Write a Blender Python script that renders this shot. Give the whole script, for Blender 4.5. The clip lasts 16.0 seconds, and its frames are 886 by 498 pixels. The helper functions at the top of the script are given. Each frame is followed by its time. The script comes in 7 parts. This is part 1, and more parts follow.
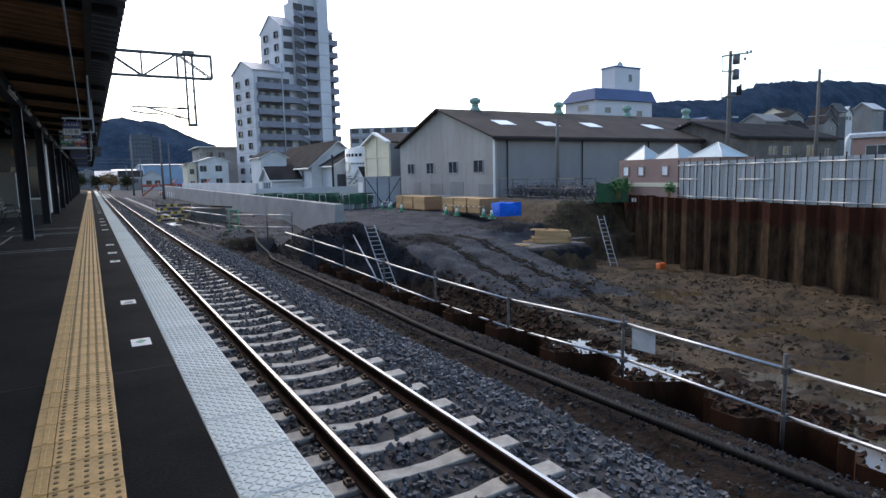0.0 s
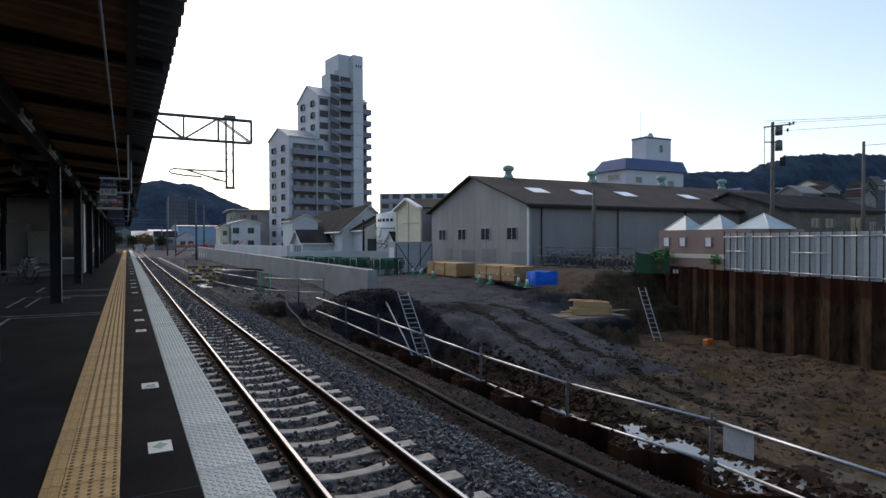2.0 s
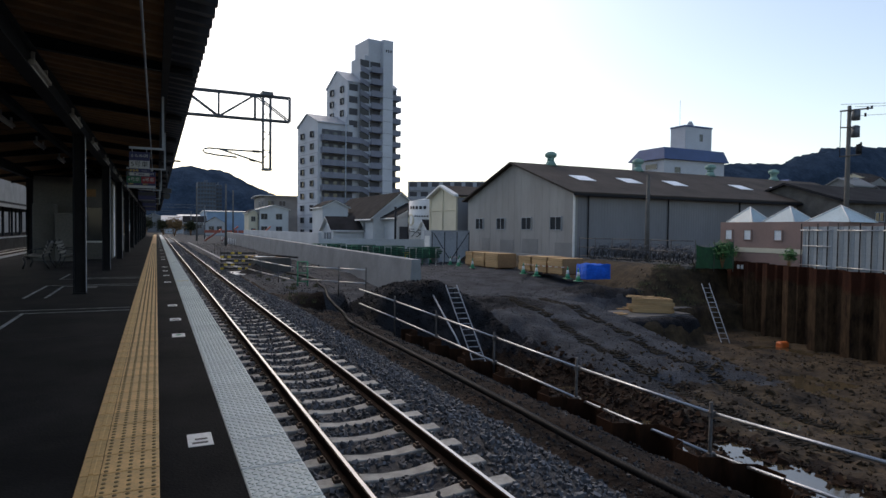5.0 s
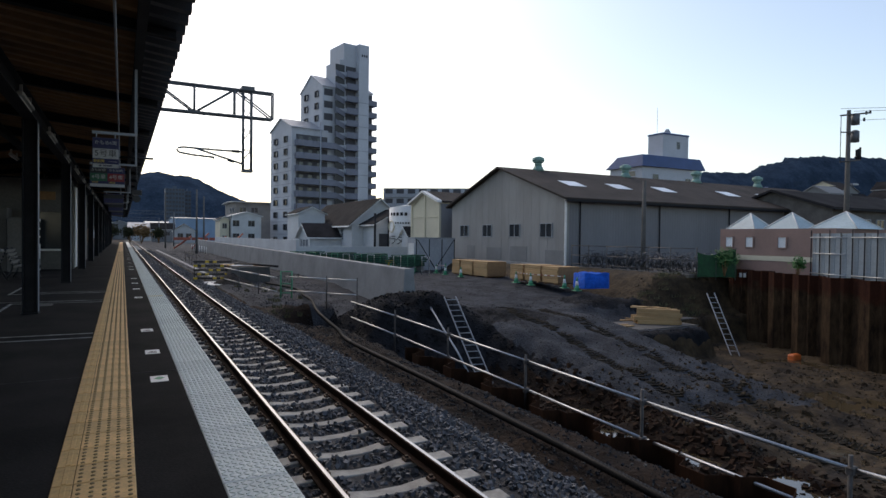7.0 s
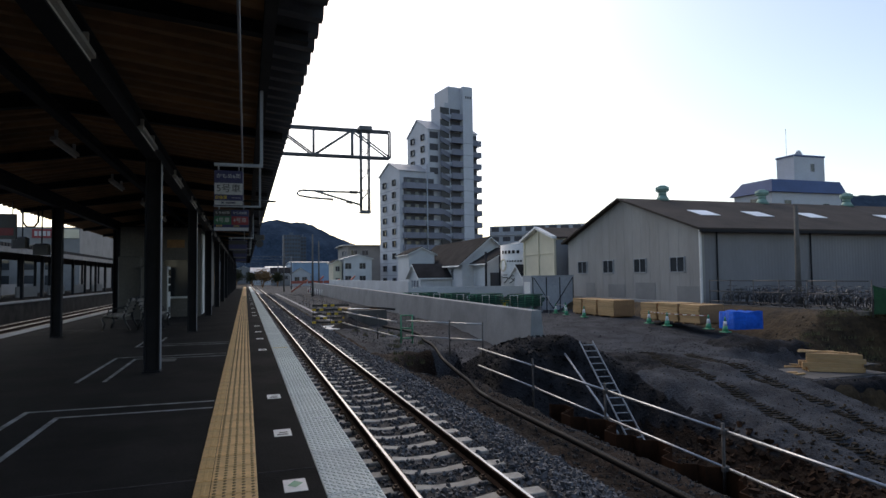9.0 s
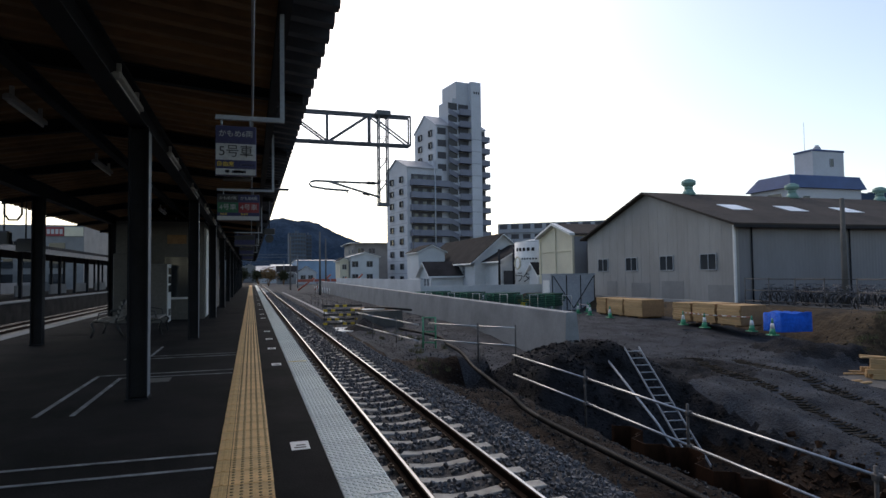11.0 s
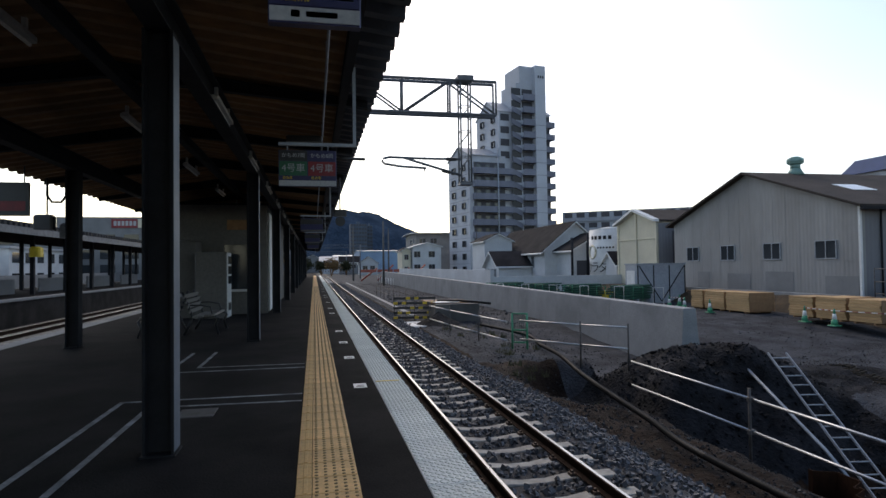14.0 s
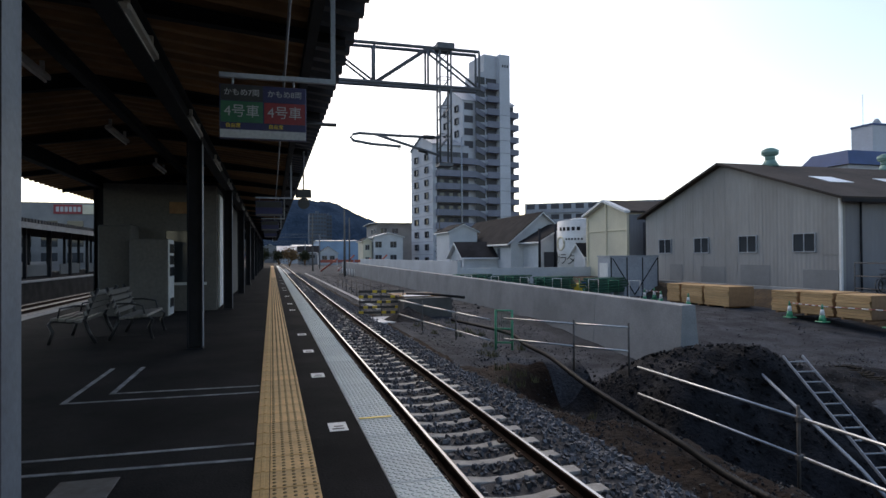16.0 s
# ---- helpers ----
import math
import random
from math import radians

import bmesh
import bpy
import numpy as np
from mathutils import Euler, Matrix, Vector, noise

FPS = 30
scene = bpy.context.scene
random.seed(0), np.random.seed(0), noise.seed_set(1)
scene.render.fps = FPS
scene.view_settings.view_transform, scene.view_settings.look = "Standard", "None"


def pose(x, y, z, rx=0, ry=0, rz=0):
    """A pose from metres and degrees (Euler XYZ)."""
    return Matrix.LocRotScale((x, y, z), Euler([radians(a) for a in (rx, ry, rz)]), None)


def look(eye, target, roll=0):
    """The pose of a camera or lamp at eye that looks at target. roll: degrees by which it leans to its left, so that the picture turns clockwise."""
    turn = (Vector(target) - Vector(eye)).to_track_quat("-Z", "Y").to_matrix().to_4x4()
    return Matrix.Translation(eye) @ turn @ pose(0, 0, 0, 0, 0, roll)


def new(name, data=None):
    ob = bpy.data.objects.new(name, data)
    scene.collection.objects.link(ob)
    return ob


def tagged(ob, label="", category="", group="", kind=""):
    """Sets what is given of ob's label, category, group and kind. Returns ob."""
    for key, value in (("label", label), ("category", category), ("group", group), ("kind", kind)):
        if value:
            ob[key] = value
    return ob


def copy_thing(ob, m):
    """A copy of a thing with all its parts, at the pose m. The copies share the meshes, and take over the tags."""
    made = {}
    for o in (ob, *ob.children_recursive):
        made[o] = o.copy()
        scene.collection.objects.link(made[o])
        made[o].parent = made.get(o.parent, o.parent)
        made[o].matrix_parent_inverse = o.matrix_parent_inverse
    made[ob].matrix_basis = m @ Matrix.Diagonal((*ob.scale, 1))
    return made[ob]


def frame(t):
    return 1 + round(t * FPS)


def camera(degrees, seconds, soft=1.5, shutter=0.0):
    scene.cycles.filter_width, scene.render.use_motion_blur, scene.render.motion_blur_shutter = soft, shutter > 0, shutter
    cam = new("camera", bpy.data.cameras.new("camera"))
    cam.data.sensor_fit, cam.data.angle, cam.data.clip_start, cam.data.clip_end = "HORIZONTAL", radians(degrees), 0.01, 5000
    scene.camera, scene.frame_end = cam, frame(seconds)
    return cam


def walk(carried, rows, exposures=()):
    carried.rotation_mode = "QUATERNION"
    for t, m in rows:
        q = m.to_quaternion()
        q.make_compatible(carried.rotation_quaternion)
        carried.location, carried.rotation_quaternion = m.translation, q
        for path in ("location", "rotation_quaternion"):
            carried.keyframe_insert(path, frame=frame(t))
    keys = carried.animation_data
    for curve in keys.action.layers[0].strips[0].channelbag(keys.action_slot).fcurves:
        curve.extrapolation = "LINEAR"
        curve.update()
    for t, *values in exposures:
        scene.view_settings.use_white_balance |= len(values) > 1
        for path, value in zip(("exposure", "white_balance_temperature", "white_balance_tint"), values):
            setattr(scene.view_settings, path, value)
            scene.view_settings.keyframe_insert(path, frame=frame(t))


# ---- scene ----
cam = camera(72.3, 16.0)
PATH = [
    (0, (-0.095, -0.033, 1.352), (0.895, 1.688, 1.109), -1.3),
    (0.5, (-0.107, 0.161, 1.369), (0.888, 1.882, 1.15), -0.5),
    (1, (-0.086, 0.365, 1.359), (0.864, 2.12, 1.222), -0.7),
    (1.5, (-0.024, 0.68, 1.369), (0.921, 2.441, 1.302), 1.0),
    (2, (-0.019, 1.022, 1.409), (0.906, 2.795, 1.382), -0.2),
    (2.5, (-0.025, 1.377, 1.378), (0.832, 3.182, 1.31), 0.3),
    (3, (-0.027, 1.753, 1.386), (0.761, 3.59, 1.335), 1.0),
    (3.5, (-0.08, 2.177, 1.372), (0.762, 3.989, 1.302), -0.7),
    (4, (-0.09, 2.638, 1.375), (0.732, 4.46, 1.298), -0.5),
    (4.5, (-0.079, 3.012, 1.377), (0.751, 4.831, 1.307), 0.2),
    (7, (-0.135, 5.567, 1.346), (0.8, 7.334, 1.308), 0.7),
    (7.5, (-0.158, 6.081, 1.359), (0.73, 7.873, 1.351), 0.2),
    (8, (-0.134, 6.602, 1.345), (0.606, 8.46, 1.386), 0.7),
    (8.5, (-0.158, 7.04, 1.381), (0.544, 8.912, 1.406), -1.0),
    (9, (-0.146, 7.533, 1.384), (0.473, 9.432, 1.473), -0.7),
    (11.5, (-0.264, 10.235, 1.411), (0.335, 12.141, 1.489), -0.6),
    (12, (-0.317, 10.699, 1.368), (0.268, 12.611, 1.399), 0.3),
    (12.5, (-0.334, 11.128, 1.379), (0.195, 13.057, 1.421), -0.0),
    (13, (-0.321, 11.622, 1.381), (0.153, 13.565, 1.407), 0.1),
    (13.5, (-0.344, 12.114, 1.4), (0.113, 14.061, 1.408), -1.1),
    (14, (-0.34, 12.701, 1.387), (0.076, 14.656, 1.441), -0.8),
    (14.5, (-0.369, 13.273, 1.375), (0.12, 15.212, 1.397), -0.8),
    (15, (-0.349, 13.766, 1.398), (0.113, 15.711, 1.459), -1.3),
    (15.5, (-0.306, 14.313, 1.399), (0.161, 16.258, 1.448), 0.0),
    (16, (-0.347, 14.803, 1.401), (0.197, 16.727, 1.423), -0.4),
]
EXPOSURES = [(0.0, 1.28, 6700, 11), (0.5, 1.18, 6700, 11), (1.0, 0.95, 6880, 11), (1.5, 0.74, 7020, 11), (2.5, 0.56, 7150, 12), (4.0, 0.49, 7180, 12), (9.0, 0.50, 7150, 12), (12.5, 0.50, 7050, 12), (14.0, 0.64, 7100, 12), (16.0, 0.70, 7100, 12)]
walk(cam, [(t, look(e, g, r)) for t, e, g, r in PATH], EXPOSURES)

# ---- light ----
world = bpy.data.worlds.new("sky")
scene.world = world
world.use_nodes = True
wn = world.node_tree
sky = wn.nodes.new("ShaderNodeTexSky")
sky.sky_type = "NISHITA"
sky.sun_disc = False
SUN_AZ, SUN_EL = radians(-2), radians(40)          # azimuth from +y towards +x
sky.sun_elevation = SUN_EL
sky.sun_rotation = SUN_AZ
sky.air_density, sky.dust_density, sky.ozone_density = 1.0, 1.6, 1.0
wn.nodes["Background"].inputs[1].default_value = 0.15
wn.links.new(sky.outputs[0], wn.nodes["Background"].inputs[0])
sun = new("sun", bpy.data.lights.new("sun", "SUN"))
sun.data.energy, sun.data.angle, sun.data.color = 0.27, radians(22), (1.0, 0.95, 0.88)
SUN_DIR = Vector((math.sin(SUN_AZ) * math.cos(SUN_EL), math.cos(SUN_AZ) * math.cos(SUN_EL), math.sin(SUN_EL)))
sun.matrix_world = look(SUN_DIR * 100, (0, 0, 0))


# ---- materials ----
def mat(name, c1, c2=None, rough=0.8, metal=0.0, scale=4.0, fine=40.0, bump=0.15, spread=0.12, stretch=(1, 1, 1), spec=0.5, wave=None, dist=0.02, grain=0.7):
    """Two-scale procedural surface: large stains between c1 and c2, fine grain, relief, and a shift from object to object."""
    m = bpy.data.materials.new(name)
    m.use_nodes = True
    nt = m.node_tree
    N, L = nt.nodes, nt.links
    b = N["Principled BSDF"]
    c2 = c2 or tuple(v * 0.75 for v in c1)
    tc = N.new("ShaderNodeTexCoord")
    mp = N.new("ShaderNodeMapping")
    mp.inputs["Scale"].default_value = stretch
    L.new(tc.outputs["Object"], mp.inputs[0])
    n1 = N.new("ShaderNodeTexNoise")
    n1.inputs["Scale"].default_value, n1.inputs["Detail"].default_value, n1.inputs["Roughness"].default_value = scale, 6, 0.62
    n2 = N.new("ShaderNodeTexNoise")
    n2.inputs["Scale"].default_value, n2.inputs["Detail"].default_value = fine, 4
    L.new(mp.outputs[0], n1.inputs["Vector"])
    L.new(mp.outputs[0], n2.inputs["Vector"])
    ramp = N.new("ShaderNodeMapRange")
    ramp.inputs[1].default_value, ramp.inputs[2].default_value = 0.36, 0.64
    L.new(n1.outputs[0], ramp.inputs[0])
    mix = N.new("ShaderNodeMix")
    mix.data_type = "RGBA"
    mix.inputs[6].default_value, mix.inputs[7].default_value = (*c1, 1), (*c2, 1)
    L.new(ramp.outputs[0], mix.inputs[0])
    oi = N.new("ShaderNodeObjectInfo")
    val = N.new("ShaderNodeMath")
    val.operation = "MULTIPLY_ADD"
    val.inputs[1].default_value, val.inputs[2].default_value = spread, 1 - spread / 2
    L.new(oi.outputs["Random"], val.inputs[0])
    g = N.new("ShaderNodeMath")
    g.operation = "MULTIPLY_ADD"
    g.inputs[1].default_value, g.inputs[2].default_value = grain, 1 - grain / 2
    L.new(n2.outputs[0], g.inputs[0])
    mul = N.new("ShaderNodeMath")
    mul.operation = "MULTIPLY"
    L.new(g.outputs[0], mul.inputs[0])
    L.new(val.outputs[0], mul.inputs[1])
    hsv = N.new("ShaderNodeHueSaturation")
    L.new(mul.outputs[0], hsv.inputs["Value"])
    L.new(mix.outputs[2], hsv.inputs["Color"])
    L.new(hsv.outputs[0], b.inputs["Base Color"])
    rr = N.new("ShaderNodeMapRange")
    rr.inputs[3].default_value, rr.inputs[4].default_value = max(rough - 0.1, 0.02), min(rough + 0.1, 1)
    L.new(n2.outputs[0], rr.inputs[0])
    L.new(rr.outputs[0], b.inputs["Roughness"])
    b.inputs["Metallic"].default_value = metal
    b.inputs["Specular IOR Level"].default_value = spec
    height = n2.outputs[0]
    if wave:
        axis, pitch, depth = wave
        sep = N.new("ShaderNodeSeparateXYZ")
        L.new(tc.outputs["Object"], sep.inputs[0])
        w = N.new("ShaderNodeMath")
        w.operation = "MULTIPLY"
        w.inputs[1].default_value = 2 * math.pi / pitch
        L.new(sep.outputs[axis], w.inputs[0])
        s = N.new("ShaderNodeMath")
        s.operation = "SINE"
        L.new(w.outputs[0], s.inputs[0])
        ad = N.new("ShaderNodeMath")
        ad.operation = "MULTIPLY_ADD"
        ad.inputs[1].default_value = depth
        L.new(s.outputs[0], ad.inputs[0])
        L.new(n2.outputs[0], ad.inputs[2])
        height = ad.outputs[0]
    bp = N.new("ShaderNodeBump")
    bp.inputs["Strength"].default_value, bp.inputs["Distance"].default_value = min(bump * 2, 1), dist
    L.new(height, bp.inputs["Height"])
    L.new(bp.outputs[0], b.inputs["Normal"])
    return m


M = {}
M["asphalt"] = mat("asphalt", (0.022, 0.0198, 0.019), (0.0095, 0.0087, 0.0087), 0.95, scale=0.9, fine=60, bump=0.4, dist=0.006, spec=0.06, grain=1.6)
M["tile"] = mat("yellow_tile", (0.84, 0.50, 0.19), (0.58, 0.34, 0.13), 0.7, scale=3.0, fine=60, spread=0.18, dist=0.004)
M["tile_dot"] = mat("worn_dome", (0.20, 0.13, 0.06), (0.30, 0.19, 0.075), 0.8, scale=6, fine=60, dist=0.003)
M["tile_line"] = mat("worn_border", (0.74, 0.44, 0.165), (0.55, 0.33, 0.12), 0.8, scale=3, dist=0.003)
M["slab"] = mat("edge_slab", (0.80, 0.81, 0.76), (0.62, 0.63, 0.585), 0.7, spec=0.35, scale=1.6, fine=60, dist=0.004)
M["slab_bar"] = mat("edge_slab_tread", (0.60, 0.615, 0.56), (0.68, 0.70, 0.635), 0.8, spec=0.2, scale=4, dist=0.003)
M["white"] = mat("white_paint", (0.72, 0.72, 0.70), (0.60, 0.60, 0.58), 0.6, scale=1.0, fine=30, bump=0.08, dist=0.004)
M["line"] = mat("line_paint", (0.34, 0.34, 0.34), (0.13, 0.13, 0.13), 0.9, scale=4, fine=70, dist=0.003, spec=0.2, grain=1.0)
M["label"] = mat("label_sheet", (0.66, 0.67, 0.67), (0.56, 0.57, 0.57), 0.5, scale=9, bump=0.03, dist=0.002)
M["dull_green"] = mat("weathered_green", (0.018, 0.10, 0.06), (0.012, 0.06, 0.04), 0.6, scale=5, dist=0.004)
M["green_net"] = mat("green_mesh", (0.008, 0.075, 0.024), (0.005, 0.040, 0.015), 0.7, scale=4, fine=25, bump=0.3, dist=0.01)
M["green"] = mat("green_paint", (0.05, 0.30, 0.16), (0.04, 0.22, 0.12), 0.5, scale=5, dist=0.004)
M["sleeper"] = mat("sleeper_concrete", (0.42, 0.40, 0.36), (0.27, 0.255, 0.225), 0.85, scale=6, fine=70, spread=0.22, dist=0.004)
M["clip"] = mat("rail_clip_steel", (0.07, 0.05, 0.04), (0.11, 0.07, 0.05), 0.7, 0.4, scale=20, dist=0.003)
M["stone"] = mat("ballast_stone", (0.108, 0.113, 0.125), (0.056, 0.058, 0.064), 0.75, scale=7, fine=60, dist=0.006)
M["rubble_stone"] = mat("pale_rubble", (0.13, 0.125, 0.12), (0.06, 0.055, 0.05), 0.9, spec=0.2, scale=6, fine=40, dist=0.006)
M["bed"] = mat("ballast_bed", (0.045, 0.045, 0.048), (0.022, 0.022, 0.024), 0.95, scale=12, fine=50, bump=0.5, dist=0.02)
M["rail_side"] = mat("rail_rust", (0.040, 0.020, 0.013), (0.020, 0.012, 0.009), 0.9, 0.0, scale=8, dist=0.003, spec=0.15)
M["rail_top"] = mat("rail_head", (0.50, 0.48, 0.46), (0.36, 0.34, 0.32), 0.3, 1.0, scale=3, bump=0.02, stretch=(1, 0.1, 1), dist=0.002)
M["concrete"] = mat("concrete", (0.27, 0.275, 0.275), (0.19, 0.195, 0.195), 0.85, scale=0.6, fine=25, dist=0.006)
M["concrete_dark"] = mat("weathered_concrete", (0.13, 0.12, 0.11), (0.075, 0.07, 0.063), 0.9, scale=0.9, fine=25, dist=0.01)
M["mud"] = mat("mud", (0.072, 0.048, 0.025), (0.017, 0.0115, 0.007), 0.8, spec=0.2, scale=0.9, fine=5, bump=0.5, dist=0.07, grain=1.3)
M["gravel"] = mat("crushed_gravel", (0.062, 0.066, 0.074), (0.025, 0.027, 0.031), 0.95, spec=0.15, scale=0.8, fine=16, bump=0.5, dist=0.06, grain=1.3)
M["dirt"] = mat("dirt", (0.024, 0.0135, 0.008), (0.008, 0.005, 0.0035), 0.95, spec=0.15, scale=0.9, fine=12, bump=0.5, dist=0.06, grain=1.3)
M["heap"] = mat("dark_spoil", (0.020, 0.021, 0.0245), (0.006, 0.0058, 0.0062), 0.95, spec=0.15, scale=1.3, fine=13, bump=0.5, dist=0.06, grain=1.2)
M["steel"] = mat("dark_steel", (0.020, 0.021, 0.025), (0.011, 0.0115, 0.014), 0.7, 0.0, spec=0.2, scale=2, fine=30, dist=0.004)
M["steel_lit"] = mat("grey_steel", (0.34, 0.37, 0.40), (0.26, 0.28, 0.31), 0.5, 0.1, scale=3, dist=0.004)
M["mast_steel"] = mat("mast_steel", (0.14, 0.15, 0.165), (0.09, 0.096, 0.105), 0.6, 0.1, scale=3, dist=0.004)
M["pale_green"] = mat("ventilator_paint", (0.20, 0.34, 0.30), (0.15, 0.26, 0.23), 0.6, scale=1.5, dist=0.006)
M["galv"] = mat("galvanised_pipe", (0.50, 0.51, 0.52), (0.38, 0.38, 0.38), 0.38, 0.8, scale=6, bump=0.05, dist=0.003)
M["pipe_rust"] = mat("weathered_post", (0.11, 0.106, 0.104), (0.07, 0.058, 0.05), 0.7, 0.2, scale=6, dist=0.003)
M["roof_under"] = mat("roof_sheet", (0.26, 0.145, 0.065), (0.15, 0.085, 0.042), 0.8, scale=1.2, fine=18, stretch=(0.3, 1, 1), dist=0.01)
M["fascia"] = mat("roof_edge", (0.055, 0.065, 0.085), (0.040, 0.047, 0.062), 0.6, scale=2, dist=0.006)
# paler blue-grey: sky light on the column flange, put into the colour
M["flange"] = mat("column_flange_lit", (0.17, 0.19, 0.22), (0.12, 0.135, 0.16), 0.55, 0.1, scale=3, dist=0.004)
M["fixture"] = mat("lamp_housing", (0.42, 0.42, 0.41), (0.33, 0.33, 0.32), 0.5, scale=4, dist=0.003)
M["rubber"] = mat("black_hose", (0.009, 0.009, 0.010), (0.016, 0.015, 0.014), 0.6, scale=6, dist=0.004, spec=0.2)
M["wood"] = mat("timber", (0.47, 0.30, 0.14), (0.37, 0.22, 0.095), 0.75, scale=3, fine=25, stretch=(1, 0.15, 1), spread=0.25, dist=0.006)
M["wood_end"] = mat("timber_end", (0.30, 0.17, 0.08), (0.24, 0.13, 0.06), 0.8, scale=6, fine=40, dist=0.005)
M["tarp"] = mat("blue_tarp", (0.004, 0.11, 0.55), (0.003, 0.07, 0.38), 0.7, spec=0.15, scale=2.5, fine=6, bump=0.5, dist=0.05)
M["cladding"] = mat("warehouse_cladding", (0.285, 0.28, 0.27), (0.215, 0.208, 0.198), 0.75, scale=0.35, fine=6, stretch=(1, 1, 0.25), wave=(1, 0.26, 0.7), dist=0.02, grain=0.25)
# darker copy of the cladding: the shade of the side wall is in the colour
M["cladding_shaded"] = mat("warehouse_side_shaded", (0.20, 0.20, 0.208), (0.165, 0.165, 0.172), 0.75, scale=0.35, fine=6, stretch=(1, 1, 0.25), wave=(0, 0.26, 0.7), dist=0.02, grain=0.25)
M["roof_dark"] = mat("weathered_roof", (0.062, 0.050, 0.043), (0.036, 0.030, 0.027), 0.95, scale=0.4, fine=6, wave=(0, 0.18, 0.7), dist=0.03, spec=0.2, grain=0.25)
M["skylight"] = mat("skylight_sheet", (0.80, 0.82, 0.84), (0.70, 0.72, 0.74), 0.35, scale=1, dist=0.01)
M["beige"] = mat("beige_cladding", (0.62, 0.57, 0.43), (0.55, 0.50, 0.38), 0.75, scale=0.5, fine=8, dist=0.01, grain=0.25)
M["grey_metal"] = mat("grey_panel", (0.36, 0.39, 0.43), (0.30, 0.32, 0.36), 0.5, 0.2, scale=0.8, fine=12, dist=0.01)
M["fence_panel"] = mat("white_steel_sheet", (0.23, 0.275, 0.31), (0.185, 0.22, 0.25), 0.5, 0.1, scale=0.6, fine=14, spread=0.15, dist=0.01)
M["pink"] = mat("pink_render", (0.30, 0.195, 0.165), (0.25, 0.165, 0.14), 0.85, scale=0.7, fine=15, dist=0.01, grain=0.25)
M["pyramid"] = mat("translucent_roof", (0.35, 0.44, 0.46), (0.29, 0.37, 0.39), 0.3, scale=1, dist=0.01)
M["tower"] = mat("tower_tile", (0.51, 0.53, 0.57), (0.44, 0.455, 0.49), 0.7, scale=0.2, fine=3, dist=0.02, grain=0.25)
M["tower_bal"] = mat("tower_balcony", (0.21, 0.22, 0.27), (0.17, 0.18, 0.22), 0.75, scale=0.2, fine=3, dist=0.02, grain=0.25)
# near-black that paints shade in recesses; also used for dark walls and windows
M["recess"] = mat("dark_wall_recess_shade", (0.085, 0.085, 0.093), (0.055, 0.055, 0.062), 0.8, scale=0.3, fine=3, dist=0.02, grain=0.25)
M["house"] = mat("house_render", (0.58, 0.595, 0.60), (0.47, 0.48, 0.485), 0.8, scale=0.4, fine=6, dist=0.01, grain=0.25)
M["house_grey"] = mat("grey_house_render", (0.22, 0.22, 0.218), (0.17, 0.17, 0.17), 0.8, scale=0.4, fine=6, dist=0.01, grain=0.25)
M["tileroof"] = mat("dark_tile_roof", (0.034, 0.032, 0.033), (0.018, 0.017, 0.018), 0.95, scale=0.6, fine=5, dist=0.03, spec=0.05, grain=0.25)
M["blue_roof"] = mat("blue_roof", (0.055, 0.095, 0.22), (0.045, 0.078, 0.18), 0.6, scale=0.4, fine=5, dist=0.02, grain=0.25)
M["blue_wall"] = mat("blue_cladding", (0.26, 0.38, 0.52), (0.21, 0.31, 0.43), 0.7, scale=0.2, fine=3, dist=0.02, grain=0.25)
# wall colour of the twin blocks with distance haze mixed in
M["hazed_slate"] = mat("hazed_block_wall", (0.115, 0.14, 0.175), (0.09, 0.112, 0.142), 0.9, spec=0.1, scale=0.1, fine=2, dist=0.02, grain=0.25)
M["far_leaf"] = mat("dull_leaves", (0.045, 0.042, 0.020), (0.022, 0.028, 0.014), 0.9, scale=2, fine=10, dist=0.01, spec=0.1)
M["dark_side"] = mat("dark_concrete", (0.038, 0.036, 0.034), (0.018, 0.017, 0.016), 0.95, scale=0.8, fine=25, dist=0.01, spec=0.1)
# forest pushed towards blue: the haze of distance is in the colour
M["forest"] = mat("hazed_forest", (0.050, 0.074, 0.108), (0.028, 0.044, 0.068), 1.0, spec=0.0, scale=0.035, fine=0.3, bump=0.5, dist=3.0)
M["leaf"] = mat("leaves", (0.04, 0.15, 0.028), (0.022, 0.09, 0.018), 0.7, scale=5, fine=20, dist=0.01)
M["dry_leaf"] = mat("autumn_leaves", (0.20, 0.11, 0.03), (0.12, 0.07, 0.03), 0.8, scale=2, fine=10, dist=0.01)
M["grass"] = mat("dry_grass", (0.13, 0.115, 0.055), (0.075, 0.080, 0.035), 0.9, scale=2, fine=20, dist=0.01)
M["black"] = mat("black_plastic", (0.016, 0.016, 0.018), (0.024, 0.024, 0.026), 0.4, scale=6, bump=0.03, dist=0.003)
M["navy"] = mat("navy_print", (0.020, 0.020, 0.085), (0.016, 0.016, 0.07), 0.45, scale=6, bump=0.02, dist=0.002)
M["sign_white"] = mat("white_print", (0.42, 0.42, 0.42), (0.36, 0.36, 0.36), 0.45, scale=6, bump=0.02, dist=0.002)
M["sign_red"] = mat("red_print", (0.24, 0.016, 0.022), (0.19, 0.013, 0.018), 0.45, scale=6, bump=0.02, dist=0.002)
M["sign_green"] = mat("green_print", (0.014, 0.11, 0.052), (0.012, 0.09, 0.042), 0.45, scale=6, bump=0.02, dist=0.002)
M["yellow"] = mat("yellow_paint", (0.70, 0.48, 0.03), (0.58, 0.40, 0.03), 0.5, scale=5, dist=0.003)
